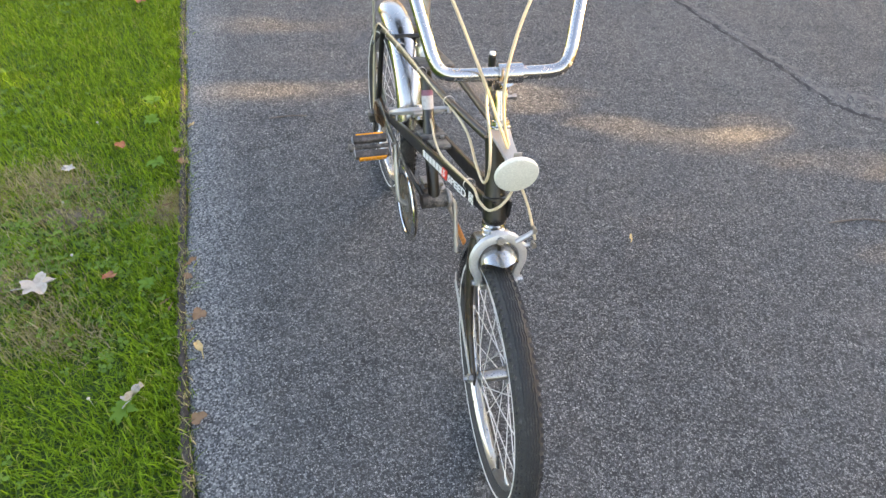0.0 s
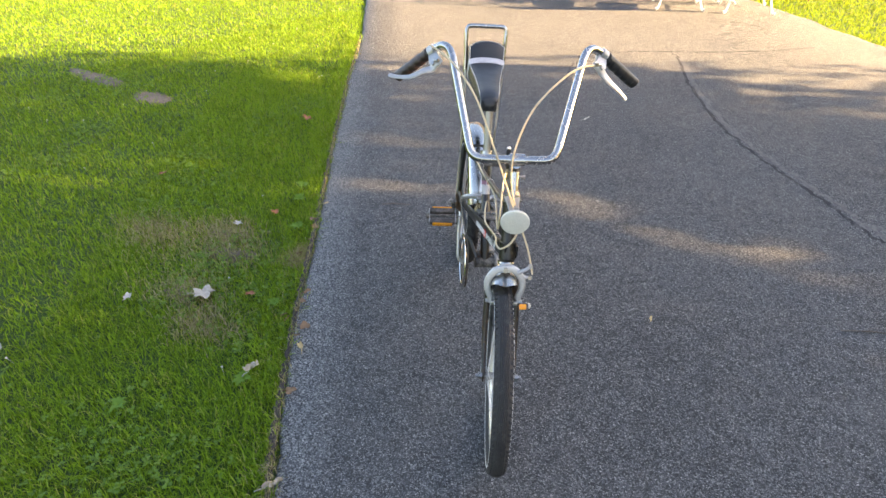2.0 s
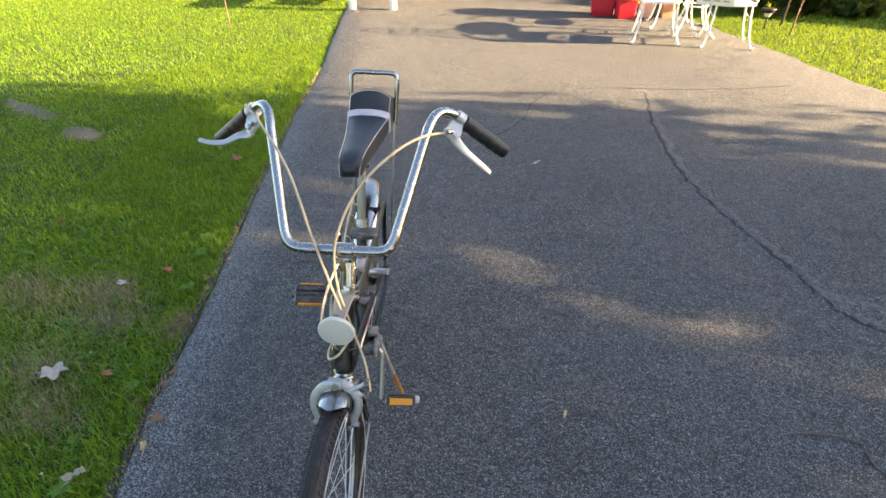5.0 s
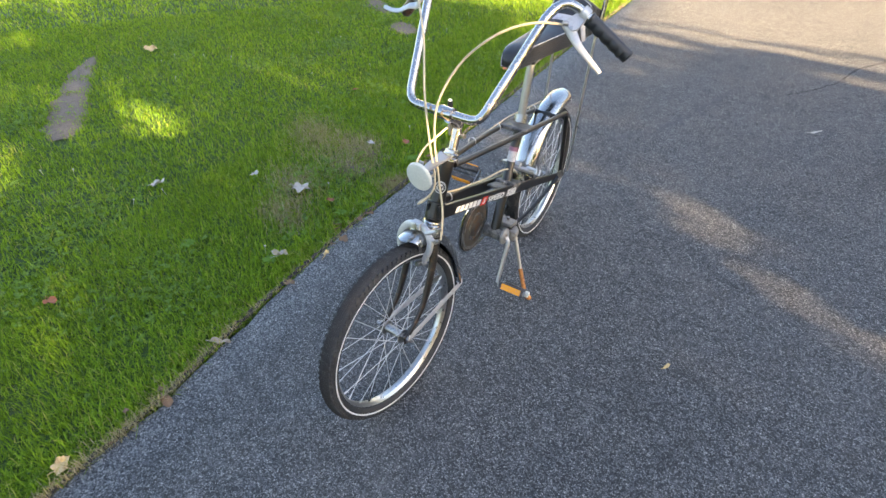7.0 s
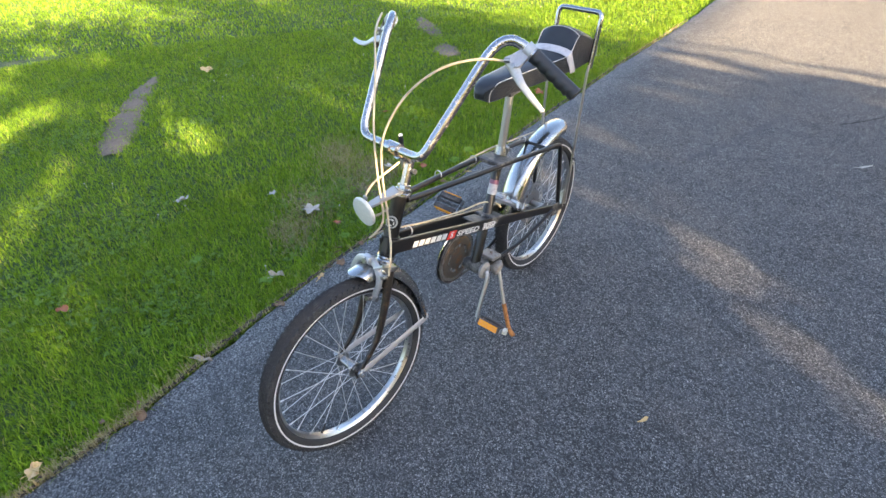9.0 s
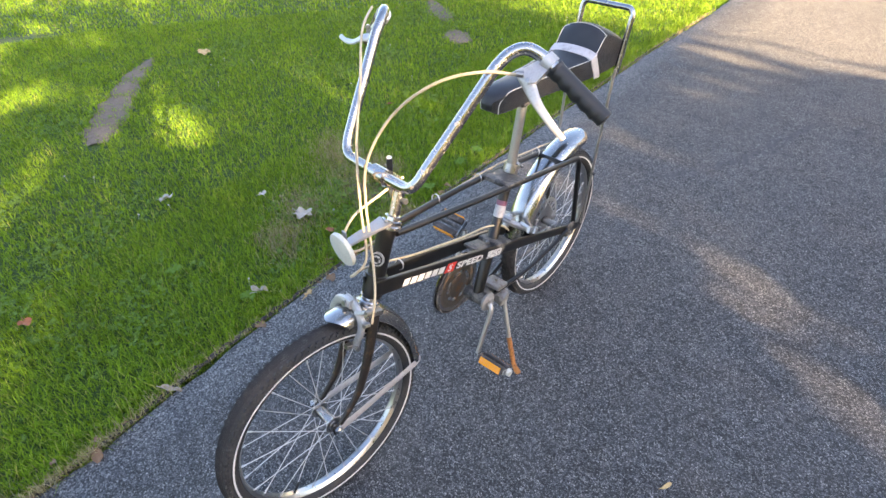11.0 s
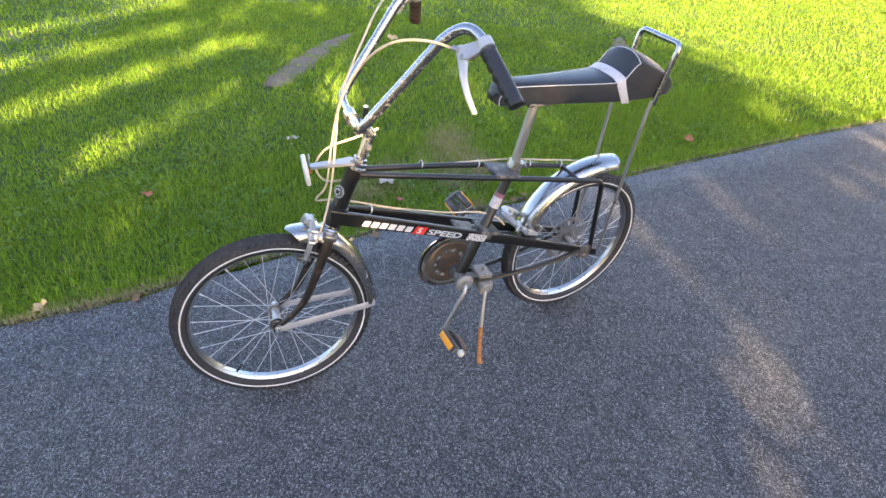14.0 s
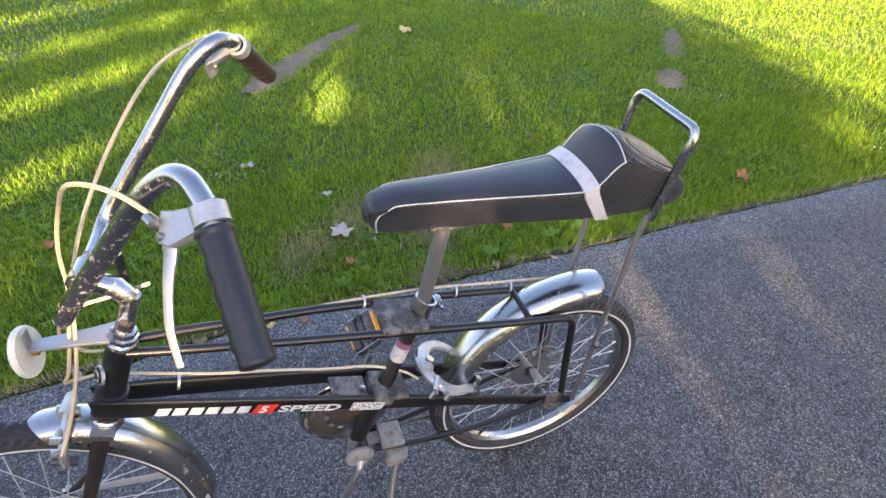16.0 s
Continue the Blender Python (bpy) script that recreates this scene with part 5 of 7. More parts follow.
for y0, r in band:
    _, w, b, e, c = r
    shift = lambda z: (0.852 - z) * 0.35
    pts2 = [(w + 0.001, b - 0.002), (w + 0.0028, b + 0.012), (w + 0.0028, e - 0.008), (w * 0.975 + 0.0025, e + 0.002)] + [(w * 0.95 * (1 - j / 4), e + (c - e) * (1 - abs(1 - j / 4) ** 2.4) + 0.0042) for j in range(1, 8)] + [(-w * 0.975 - 0.0025, e + 0.002), (-w - 0.0028, e - 0.008), (-w - 0.0028, b + 0.012), (-w - 0.001, b - 0.002)]
    rr.append([(x, y0 + max(0, 0.85 - z) * 0.62, z) for x, z in pts2])
inn = [[(x * 0.965, y, z - 0.0022) for x, y, z in q] for q in rr]
part("saddle_band", G().loft([rr[0], rr[1], inn[1], inn[0], rr[0]], closed=False).move(swing), white_vinyl, saddle, "white vinyl band across the saddle")
g = G().box((-0.012, 0.85, 0.804), (0.046, 0.3, 0.01), None, 0.003)
part("seat_pan", g, dusty_black, saddle, "dark steel saddle pan")
# sissy bar
loop_up = spline([(0.0715, 1.0755, 0.79), (0.0725, 1.087, 0.85), (0.0745, 1.098, 0.915), (0.0745, 1.1035, 0.938), (0.068, 1.1065, 0.950), (0.055, 1.1075, 0.954), (0.0, 1.1075, 0.954)], 5)
up_pts = [tuple(p) for p in loop_up] + mirrored([tuple(p) for p in reversed(loop_up)][1:])
bar = part("sissy_bar", G().tube(up_pts, 0.0079, 12), chrome, bicycle, "chrome sissy bar loop behind the saddle")
for s in (1, -1):
    part("sissy_leg", G().tube([(s * 0.0712, 1.069, 0.80), (s * 0.0705, 1.064, 0.775), (s * 0.068, 1.054, 0.56), (s * 0.067, 1.042, 0.335), (s * 0.067, 1.039, 0.285)], [0.0062, 0.0062, 0.006, 0.006, 0.0066], 10, flat=0.7, side=(0, 1, 0)), satin_steel, bar, "dull grey sissy bar leg")
    part("leg_bolt", G().lathe([(0.0, 0.0), (0.0, 0.006), (s * 0.007, 0.006), (s * 0.009, 0.0)], (s * 0.069, 1.05, 0.47), (1, 0, 0), 8), chrome, bar)


# decals on the left side bar
def letters(text, size):
    cu = bpy.data.curves.new("decal", "FONT")
    cu.body, cu.size, cu.extrude, cu.offset, cu.resolution_u = text, size, 0.0002, size * 0.028, 3
    ob = bpy.data.objects.new("decal", cu)
    scene.collection.objects.link(ob)
    dg = bpy.context.evaluated_depsgraph_get()
    dg.update()
    me = bpy.data.meshes.new_from_object(ob.evaluated_get(dg))
    bpy.data.objects.remove(ob)
    bpy.data.curves.remove(cu)
    return me


def on_bar(y, dz=0.0, lift=0.0008, side=1):
    """A pose on the outer face of a side bar; its x runs along the lettering, its y up."""
    x = side * (bar_x(y) + 0.006 + lift + (0.016 if side < 0 else 0.0))
    e = 0.02
    run = Vector((side * (bar_x(y + e) - bar_x(y - e)), 2 * e, bar_z(y + e) - bar_z(y - e))).normalized() * side
    up = Vector((0, 0, 1))
    up = (up - run * up.dot(run)).normalized()
    nrm = run.cross(up)
    m = Matrix((run, up, nrm)).transposed().to_4x4()
    m.translation = Vector((x, y, bar_z(y))) + up * dz
    return m


def slab(w, h, t, skew=0.0):
    g = G()
    g.add([(sx * w / 2 + sy * h / 2 * skew, sy * h / 2, z) for z in (-t, t) for sy in (-1, 1) for sx in (-1, 1)], [(0, 2, 3, 1), (4, 5, 7, 6), (0, 1, 5, 4), (2, 6, 7, 3), (0, 4, 6, 2), (1, 3, 7, 5)])
    return g


def bar_decals(side, ob_bar, words, panel, figure, speed):
    for i in range(6):
        part("word_bar", slab(0.0192, 0.0172, 0.0003, 0.25).move(on_bar(words + i * 0.0236, -0.004, 0.0008, side)), white_decal, ob_bar, "plain white word mark block")
    part("red_panel", slab(0.035, 0.025, 0.0003, 0.35).move(on_bar(panel, -0.004, 0.0008, side)), red_decal, ob_bar, "red decal panel")
    for txt, y, size, wide in (("5", figure, 0.0235, 1.3), ("SPEED", speed, 0.0235, 1.78)):
        me = letters(txt, size)
        lo = min(v.co.y for v in me.vertices)
        hi = max(v.co.y for v in me.vertices)
        le = min(v.co.x for v in me.vertices)
        m = on_bar(y, -0.004, 0.0016, side)
        for v in me.vertices:
            yy = v.co.y - (lo + hi) / 2
            v.co = m @ Vector(((v.co.x - le) * wide + yy * 0.25, yy, v.co.z))
        me.materials.append(white_decal)
        ob = new("decal_lettering", me)
        ob.parent = ob_bar
        ob["label"] = "white lettering " + txt


bar_decals(1, side_bars[0], 0.25, 0.401, 0.393, 0.4245)
bar_decals(-1, side_bars[1], 0.412, 0.386, 0.394, 0.363)
part("foil_decal", slab(0.026, 0.0225, 0.0003, 0.1).move(on_bar(0.232, 0.0, 0.0008, -1)), foil, side_bars[1], "worn silver foil sticker")
part("foil_decal", slab(0.064, 0.0225, 0.0003, 0.1).move(on_bar(0.58, -0.003, 0.0014)), foil, side_bars[0], "worn silver foil sticker")
sto = ST0.lerp(ST1, 0.72)
part("tube_sticker", G().lathe([(-0.022, 0.0149), (0.012, 0.0149)], sto, std, 20), sticker_grey, bicycle, "white sticker round the seat tube")
part("tube_sticker", G().lathe([(0.0121, 0.0149), (0.026, 0.0149)], sto, std, 20), sticker_plum, bicycle, "faded plum sticker round the seat tube")


# ---------------------------------------------------------------- materials of the far things
white_iron = speckled("white_painted_iron", (0.78, 0.76, 0.7), (0.42, 0.34, 0.24), 40, 0.36, 0.45, 0.0, 0.1, 0.0008, 0.7)
white_paint = speckled("white_paint", (0.8, 0.79, 0.76), (0.55, 0.52, 0.47), 8, 0.38, 0.6, 0.0, 0.15, 0.002, 0.75)
brown_trim = speckled("brown_trim_paint", (0.06, 0.038, 0.028), (0.13, 0.09, 0.065), 14, 0.4, 0.6, 0.0, 0.15, 0.002, 0.75)
deck_wood = speckled("red_brown_deck_stain", (0.13, 0.045, 0.024), (0.2, 0.09, 0.055), 7, 0.44, 0.65, 0.0, 0.25, 0.002, 0.8)
# deck stain darkened by hand for the shade below the deck
shaded_stain = speckled("shaded_brown_deck_stain", (0.05, 0.024, 0.016), (0.09, 0.045, 0.03), 7, 0.44, 0.7, 0.0, 0.25, 0.002, 0.8)
raw_wood = speckled("pale_raw_wood", (0.52, 0.37, 0.2), (0.38, 0.25, 0.13), 9, 0.45, 0.7, 0.0, 0.2, 0.002, 0.8)
beige_wall = speckled("beige_siding", (0.5, 0.43, 0.33), (0.4, 0.34, 0.26), 5, 0.42, 0.8, 0.0, 0.2, 0.003, 0.85)
shaded_inside = speckled("shaded_garage_wall", (0.06, 0.055, 0.05), (0.1, 0.09, 0.08), 3, 0.4, 0.9, 0.0, 0.2, 0.003, 0.9)
concrete = speckled("garage_concrete", (0.3, 0.27, 0.24), (0.2, 0.18, 0.16), 4, 0.42, 0.85, 0.0, 0.25, 0.003, 0.9)
red_pot = speckled("red_plastic_pot", (0.5, 0.02, 0.035), (0.4, 0.03, 0.04), 18, 0.38, 0.35, 0.0, 0.05, 0.001, 0.5)
terracotta = speckled("terracotta", (0.5, 0.24, 0.13), (0.6, 0.4, 0.28), 15, 0.42, 0.8, 0.0, 0.2, 0.002, 0.9)
pale_pot = speckled("pale_stone_pot", (0.62, 0.52, 0.42), (0.5, 0.4, 0.3), 15, 0.42, 0.8, 0.0, 0.2, 0.002, 0.9)
red_leaf = grass_material("red_coleus_leaves", (0.2, 0.012, 0.025), (0.42, 0.03, 0.05), (0.45, 0.12, 0.03))
lime_leaf = grass_material("lime_leaves", (0.16, 0.22, 0.02), (0.36, 0.4, 0.05), (0.4, 0.42, 0.08))
purple_petal = grass_material("purple_petals", (0.12, 0.05, 0.3), (0.3, 0.15, 0.6), (0.4, 0.2, 0.6))
dark_leaf = grass_material("dark_shrub_leaves", (0.012, 0.035, 0.008), (0.03, 0.07, 0.014), (0.05, 0.08, 0.02))
green_plastic = speckled("green_plastic", (0.05, 0.2, 0.03), (0.08, 0.26, 0.05), 20, 0.4, 0.4, 0.0, 0.05, 0.001, 0.5)
sage_metal = speckled("sage_green_metal", (0.2, 0.27, 0.22), (0.3, 0.34, 0.28), 25, 0.4, 0.5, 0.0, 0.05, 0.001, 0.6)
dark_metal = speckled("dark_iron", (0.03, 0.027, 0.024), (0.12, 0.07, 0.04), 40, 0.4, 0.5, 0.3, 0.1, 0.001, 0.7)
rusty_rod = speckled("rusty_rod", (0.16, 0.1, 0.06), (0.26, 0.15, 0.08), 60, 0.44, 0.7, 0.2, 0.2, 0.001, 0.8)
bin_brown = speckled("dark_brown_plastic", (0.03, 0.024, 0.02), (0.07, 0.055, 0.045), 10, 0.4, 0.5, 0.0, 0.05, 0.001, 0.6)
tan_stone = speckled("tan_boulder", (0.4, 0.31, 0.2), (0.22, 0.18, 0.13), 5, 0.45, 0.9, 0.0, 0.7, 0.02, 0.95)
roof_shingle = speckled("grey_shingle", (0.1, 0.095, 0.09), (0.16, 0.15, 0.14), 12, 0.45, 0.9, 0.0, 0.4, 0.004, 0.95)
letter_green = speckled("faded_green_letters", (0.42, 0.46, 0.12), (0.5, 0.5, 0.2), 30, 0.4, 0.6, 0.0, 0.02, 0.0005, 0.7)


def box_solid(c, s, bevel=0.0, rot=None):
    return G().box(c, s, rot, bevel)


# ---------------------------------------------------------------- house with garage, shed, deck
HU = Vector((0.925, 0.38, 0)).normalized()
HA = math.atan2(HU.y, HU.x)


def house():
    """Beige house whose open garage faces the driveway. Local x along the front, y into the house."""
    m = pose(-4.85, 10.13, -0.03, 0, 0, math.degrees(HA))
    root = thing("house", m, "beige house with an open dark garage and white trim", "house")
    L, D, H = 9.5, 7.0, 2.7
    o0, o1, oh = 0.62, 2.3, 2.15
    t = 0.18
    w = G()
    w.box((o0 / 2, t / 2, H / 2), (o0, t, H))
    w.box(((o1 + 3.6) / 2, t / 2, H / 2), (3.6 - o1, t, H))
    w.box(((o0 + o1) / 2, t / 2, (oh + H) / 2), (o1 - o0, t, H - oh))
    part("front_wall", w, beige_wall, root)
    part("side_wall", box_solid((t / 2, D / 2 + t / 2, H / 2), (t, D - t, H)), beige_wall, root)
    part("main_wall", box_solid((3.6 + (L - 3.6) / 2, 0.9, H / 2), (L - 3.6, t, H)), beige_wall, root)
    part("end_wall", box_solid((L - t / 2, 0.99 + (D - 0.99) / 2, H / 2), (t, D - 0.99, H)), beige_wall, root)
    part("back_wall", box_solid((L / 2, D + t / 2, H / 2), (L, t, H)), beige_wall, root)
    # the shade inside the open garage is put into the colour of these surfaces
    part("partition", box_solid((3.5, t + (D - t) / 2, H / 2), (0.12, D - t - 0.01, H - 0.02)), shaded_inside, root)
    part("inner_lining", box_solid((1.85, D - 0.1, 1.3), (3.1, 0.05, 2.55)).box((0.24, D / 2, 1.3), (0.05, D - 0.5, 2.55)), shaded_inside, root)
    part("garage_floor", box_solid((1.85, D / 2 + t / 2, 0.02), (3.2, D - 0.1, 0.035)), concrete, root)
    part("garage_ceiling", box_solid((L / 2, D / 2 + 0.1, H + 0.04), (L, D + 0.2, 0.06)), shaded_inside, root)
    for x in (o0 - 0.05, o1 + 0.05):
        part("door_post", box_solid((x, -0.015, oh / 2), (0.1, 0.03, oh), 0.004), white_paint, root, "white painted door post")
    part("door_head", box_solid(((o0 + o1) / 2, -0.015, oh + 0.055), (o1 - o0 + 0.2, 0.03, 0.1), 0.004), white_paint, root)
    r = G()
    for s in (-1, 1):
        a, b = (D / 2, H + 2.0), (D / 2 + s * (D / 2 + 0.5), H + 0.02)
        n = Vector((0, b[1] - a[1], -(b[0] - a[0]))).normalized() * 0.06
        q = [(x, yy, zz) for x in (-0.4, L + 0.4) for yy, zz in (a, b)]
        r.add(q + [(x, y - n.y, z - n.z) for x, y, z in q], [(0, 1, 3, 2), (4, 6, 7, 5), (0, 4, 5, 1), (2, 3, 7, 6), (1, 5, 7, 3), (0, 2, 6, 4)])
    part("roof", r, roof_shingle, root)
    g = G()
    for x in (0.09, L - 0.09):
        g.add([(x - 0.06, 0.1, H), (x - 0.06, D, H), (x - 0.06, D / 2, H + 1.9), (x + 0.06, 0.1, H), (x + 0.06, D, H), (x + 0.06, D / 2, H + 1.9)], [(0, 1, 2), (3, 5, 4), (0, 3, 4, 1), (1, 4, 5, 2), (2, 5, 3, 0)])
    part("gable", g, beige_wall, root)


house()


def shed():
    """White board shed with brown trim and braced double doors."""
    a = Vector((-10.35, 6.75, 0))
    d = (Vector((-8.27, 8.63, 0)) - a).normalized()
    L = (Vector((-8.27, 8.63, 0)) - a).length
    m = pose(a.x, a.y, -0.03, 0, 0, math.degrees(math.atan2(d.y, d.x)))
    root = thing("garden_shed", m, "white wooden garden shed with brown-trimmed barn doors", "shed")
    H, D = 2.2, 2.4
    boards = 20
    for i in range(boards):
        x = (i + 0.5) * L / boards
        part("wall_board", box_solid((x, 0.02, H / 2 + 0.06), (L / boards - 0.012, 0.025, H), 0.004), white_paint, root)
    part("backing_wall", box_solid((L / 2, 0.06, H / 2 + 0.05), (L - 0.02, 0.05, H)), white_paint, root)
    for x in (0.0, L):
        part("side_wall", box_solid((x + (0.03 if x == 0 else -0.03), D / 2 + 0.09, H / 2 + 0.05), (0.05, D, H)), white_paint, root)
        part("corner_trim", box_solid((x + (0.035 if x == 0 else -0.035), -0.006, H / 2 + 0.05), (0.07, 0.022, H), 0.003), brown_trim, root)
    part("back_wall", box_solid((L / 2, D + 0.1, H / 2 + 0.05), (L, 0.05, H)), white_paint, root)
    part("sill", box_solid((L * 0.46, -0.06, 0.07), (L * 0.66, 0.12, 0.06), 0.006), white_paint, root, "white wooden door sill")
    for k in range(2):
        x0, x1 = 0.6 + k * 0.75, 0.6 + (k + 1) * 0.75 - 0.02
        door = part("door", box_solid(((x0 + x1) / 2, -0.006, 1.0), (x1 - x0, 0.025, 1.75), 0.003), white_paint, root, "white barn door with brown cross bracing")
        g = G()
        for x in (x0 + 0.03, x1 - 0.03):
            g.box((x, -0.026, 1.0), (0.06, 0.014, 1.75), None, 0.002)
        for z in (0.155, 1.0, 1.845):
            g.box(((x0 + x1) / 2, -0.0275, z), (x1 - x0 - 0.121, 0.012, 0.06), None, 0.002)
        part("door_trim", g, brown_trim, door)
        for za, zb in ((0.18, 0.97), (0.97, 0.18)):
            ang = math.atan2(zb - za, x1 - x0 - 0.12)
            part("cross_brace", box_solid(((x0 + x1) / 2, -0.022 - (0.004 if za < zb else 0), (za + zb) / 2), (math.hypot(x1 - x0 - 0.14, zb - za) - 0.05, 0.006, 0.05), 0.001, Matrix.Rotation(-ang, 3, "Y")), brown_trim, door)
    g = G()
    for s in (-1, 1):
        q = [(x, D / 2 + s * (D / 2 + 0.3) * k, H + 0.95 - 0.95 * k) for x in (-0.2, L + 0.2) for k in (0, 1)]
        g.add(q + [(x, y, z + 0.05) for x, y, z in q], [(0, 1, 3, 2), (4, 6, 7, 5), (0, 4, 5, 1), (2, 3, 7, 6), (1, 5, 7, 3), (0, 2, 6, 4)])
    part("roof", g, roof_shingle, root)


shed()


def deck():
    """Raised red-brown deck with skirt, steps, posts and railing."""
    m = pose(2.55, 11.0, -0.03, 0, 0, -10)
    root = thing("deck", m, "red-brown stained wooden deck with railing and steps", "deck")
    L, D, H = 5.5, 2.6, 0.55
    for i in range(18):
        part("deck_board", box_solid((L / 2, 0.07 + i * 0.143, H), (L, 0.135, 0.03), 0.004), deck_wood, root)
    part("rim_joist", box_solid((L / 2, 0.018, H - 0.1), (L, 0.036, 0.17), 0.004), deck_wood, root)
    part("side_joist", box_solid((0.018, D / 2 + 0.05, H - 0.1), (0.036, D - 0.1, 0.17), 0.004), deck_wood, root)
    # the shade under the deck is put into the colour of these boards
    for i in range(30):
        part("skirt_board", box_solid((0.1 + i * 0.184, 0.07, 0.17), (0.17, 0.02, 0.38), 0.003), shaded_stain, root)
    for x in (0.1, 1.9, 3.7, 5.4):
        part("post", box_solid((x, -0.05, 0.73), (0.09, 0.09, 1.46), 0.005), deck_wood, root)
    for z in (H + 0.12, H + 0.88):
        part("rail", box_solid((L / 2, -0.02, z), (L, 0.05, 0.07), 0.004), deck_wood, root)
    for i in range(44):
        x = 0.2 + i * 0.12
        part("baluster", box_solid((x, -0.02, H + 0.5), (0.035, 0.035, 0.69), 0.003), deck_wood, root)
    st_root = thing("deck_steps", pose(3.0, 10.55, -0.03, 0, 0, -10), "dark brown wooden steps beside the deck", "steps")
    for k in range(3):
        part("tread", box_solid((-0.2, 0.12 + k * 0.26 - 0.18, 0.13 + k * 0.155), (1.15, 0.27, 0.04), 0.005), deck_wood, st_root)
    for x in (-0.72, 0.32):
        part("stringer", G().add([(x - 0.02, -0.16, 0), (x + 0.02, -0.16, 0), (x + 0.02, 0.6, 0.40), (x - 0.02, 0.6, 0.40), (x - 0.02, -0.16, 0.1), (x + 0.02, -0.16, 0.1), (x + 0.02, 0.42, 0.43), (x - 0.02, 0.42, 0.43), (x - 0.02, 0.6, 0), (x + 0.02, 0.6, 0)], [(0, 1, 5, 4), (4, 5, 6, 7), (7, 6, 2, 3), (3, 2, 9, 8), (0, 8, 9, 1), (0, 4, 7, 3, 8), (1, 9, 2, 6, 5)]), deck_wood, st_root)
    bench = thing("wooden_bench", pose(4.15, 10.05, -0.03, 0, 0, -12), "orange-brown wooden garden bench with slatted back", "bench")
    part("seat", box_solid((0.55, 0, 0.42), (1.3, 0.42, 0.05), 0.006), deck_wood, bench)
    part("apron", box_solid((0.55, -0.19, 0.35), (1.24, 0.03, 0.09), 0.004), raw_wood, bench)
    for x in (-0.02, 1.12):
        for y in (-0.16, 0.16):
            part("leg", box_solid((x, y, 0.2), (0.08, 0.08, 0.4), 0.005), raw_wood, bench)
    for i in range(9):
        part("slat", box_solid((0.0 + i * 0.137, 0.2, 0.66), (0.06, 0.025, 0.44), 0.004, Matrix.Rotation(-0.12, 3, "X")), deck_wood, bench)


deck()


# ---------------------------------------------------------------- white iron patio set with sign
def patio_chair(m):
    root = thing("patio_chair", m, "white wrought iron garden chair with curled feet", "chair", "patio chairs")
    seat = G()
    rim = [(0.21 * math.copysign(abs(math.cos(a)) ** 0.7, math.cos(a)), 0.21 * math.copysign(abs(math.sin(a)) ** 0.7, math.sin(a)), 0.42) for a in (2 * math.pi * j / 28 for j in range(28))]
    seat.tube(rim, 0.011, 8, closed=True)
    seat.loft([[(x * 0.97, y * 0.97, 0.426) for x, y, _ in rim], [(x * 0.5, y * 0.5, 0.419) for x, y, _ in rim], [(x * 0.5, y * 0.5, 0.414) for x, y, _ in rim], [(x * 0.97, y * 0.97, 0.42) for x, y, _ in rim]])
    part("seat", seat, white_iron, root)
    for sx, sy in ((-1, -1), (1, -1), (-1, 1), (1, 1)):
        p = spline([(sx * 0.17, sy * 0.17, 0.42), (sx * 0.175, sy * 0.18, 0.28), (sx * 0.2, sy * 0.205, 0.12), (sx * 0.235, sy * 0.235, 0.022), (sx * 0.255, sy * 0.25, 0.012), (sx * 0.26, sy * 0.255, 0.03)], 5)
        part("leg", G().tube(p, 0.0105, 8), white_iron, root)
    hoop = spline([(-0.19, 0.185, 0.42), (-0.2, 0.235, 0.62), (-0.19, 0.275, 0.8), (-0.1, 0.3, 0.9), (0, 0.305, 0.925), (0.1, 0.3, 0.9), (0.19, 0.275, 0.8), (0.2, 0.235, 0.62), (0.19, 0.185, 0.42)], 5)
    part("back_hoop", G().tube(hoop, 0.0105, 8), white_iron, root)
    mesh = G()
    for i in range(9):
        x = -0.14 + i * 0.035
        mesh.tube([(x * 0.7, 0.2, 0.46), (x, 0.255, 0.68), (x * 1.05, 0.292, 0.86 - abs(x) * 0.2)], 0.0045, 5)
    for z, y in ((0.5, 0.21), (0.58, 0.228), (0.66, 0.247), (0.74, 0.264), (0.82, 0.281)):
        mesh.tube([(-0.15, y + 0.003, z), (0.15, y + 0.003, z)], 0.0045, 5)
    part("back_lattice", mesh, white_iron, root, "cream lattice back panel")
    for s in (-1, 1):
        arm = spline([(s * 0.2, 0.235, 0.64), (s * 0.255, 0.12, 0.66), (s * 0.265, -0.05, 0.655), (s * 0.25, -0.13, 0.6), (s * 0.22, -0.15, 0.5), (s * 0.195, -0.13, 0.42)], 5)
        part("arm", G().tube(arm, 0.0105, 8), white_iron, root)
    part("stretcher", G().tube([(-0.175, -0.178, 0.3), (0.175, -0.178, 0.3)], 0.007, 6).tube([(-0.175, 0.178, 0.3), (0.175, 0.178, 0.3)], 0.007, 6), white_iron, root)
    return root


chair = patio_chair(pose(0.62, 7.38, 0.0, 0, 0, 100))
copy_thing(chair, pose(1.34, 7.45, 0.0, 0, 0, -82))
copy_thing(chair, pose(0.72, 8.28, 0.0, 0, 0, 12))


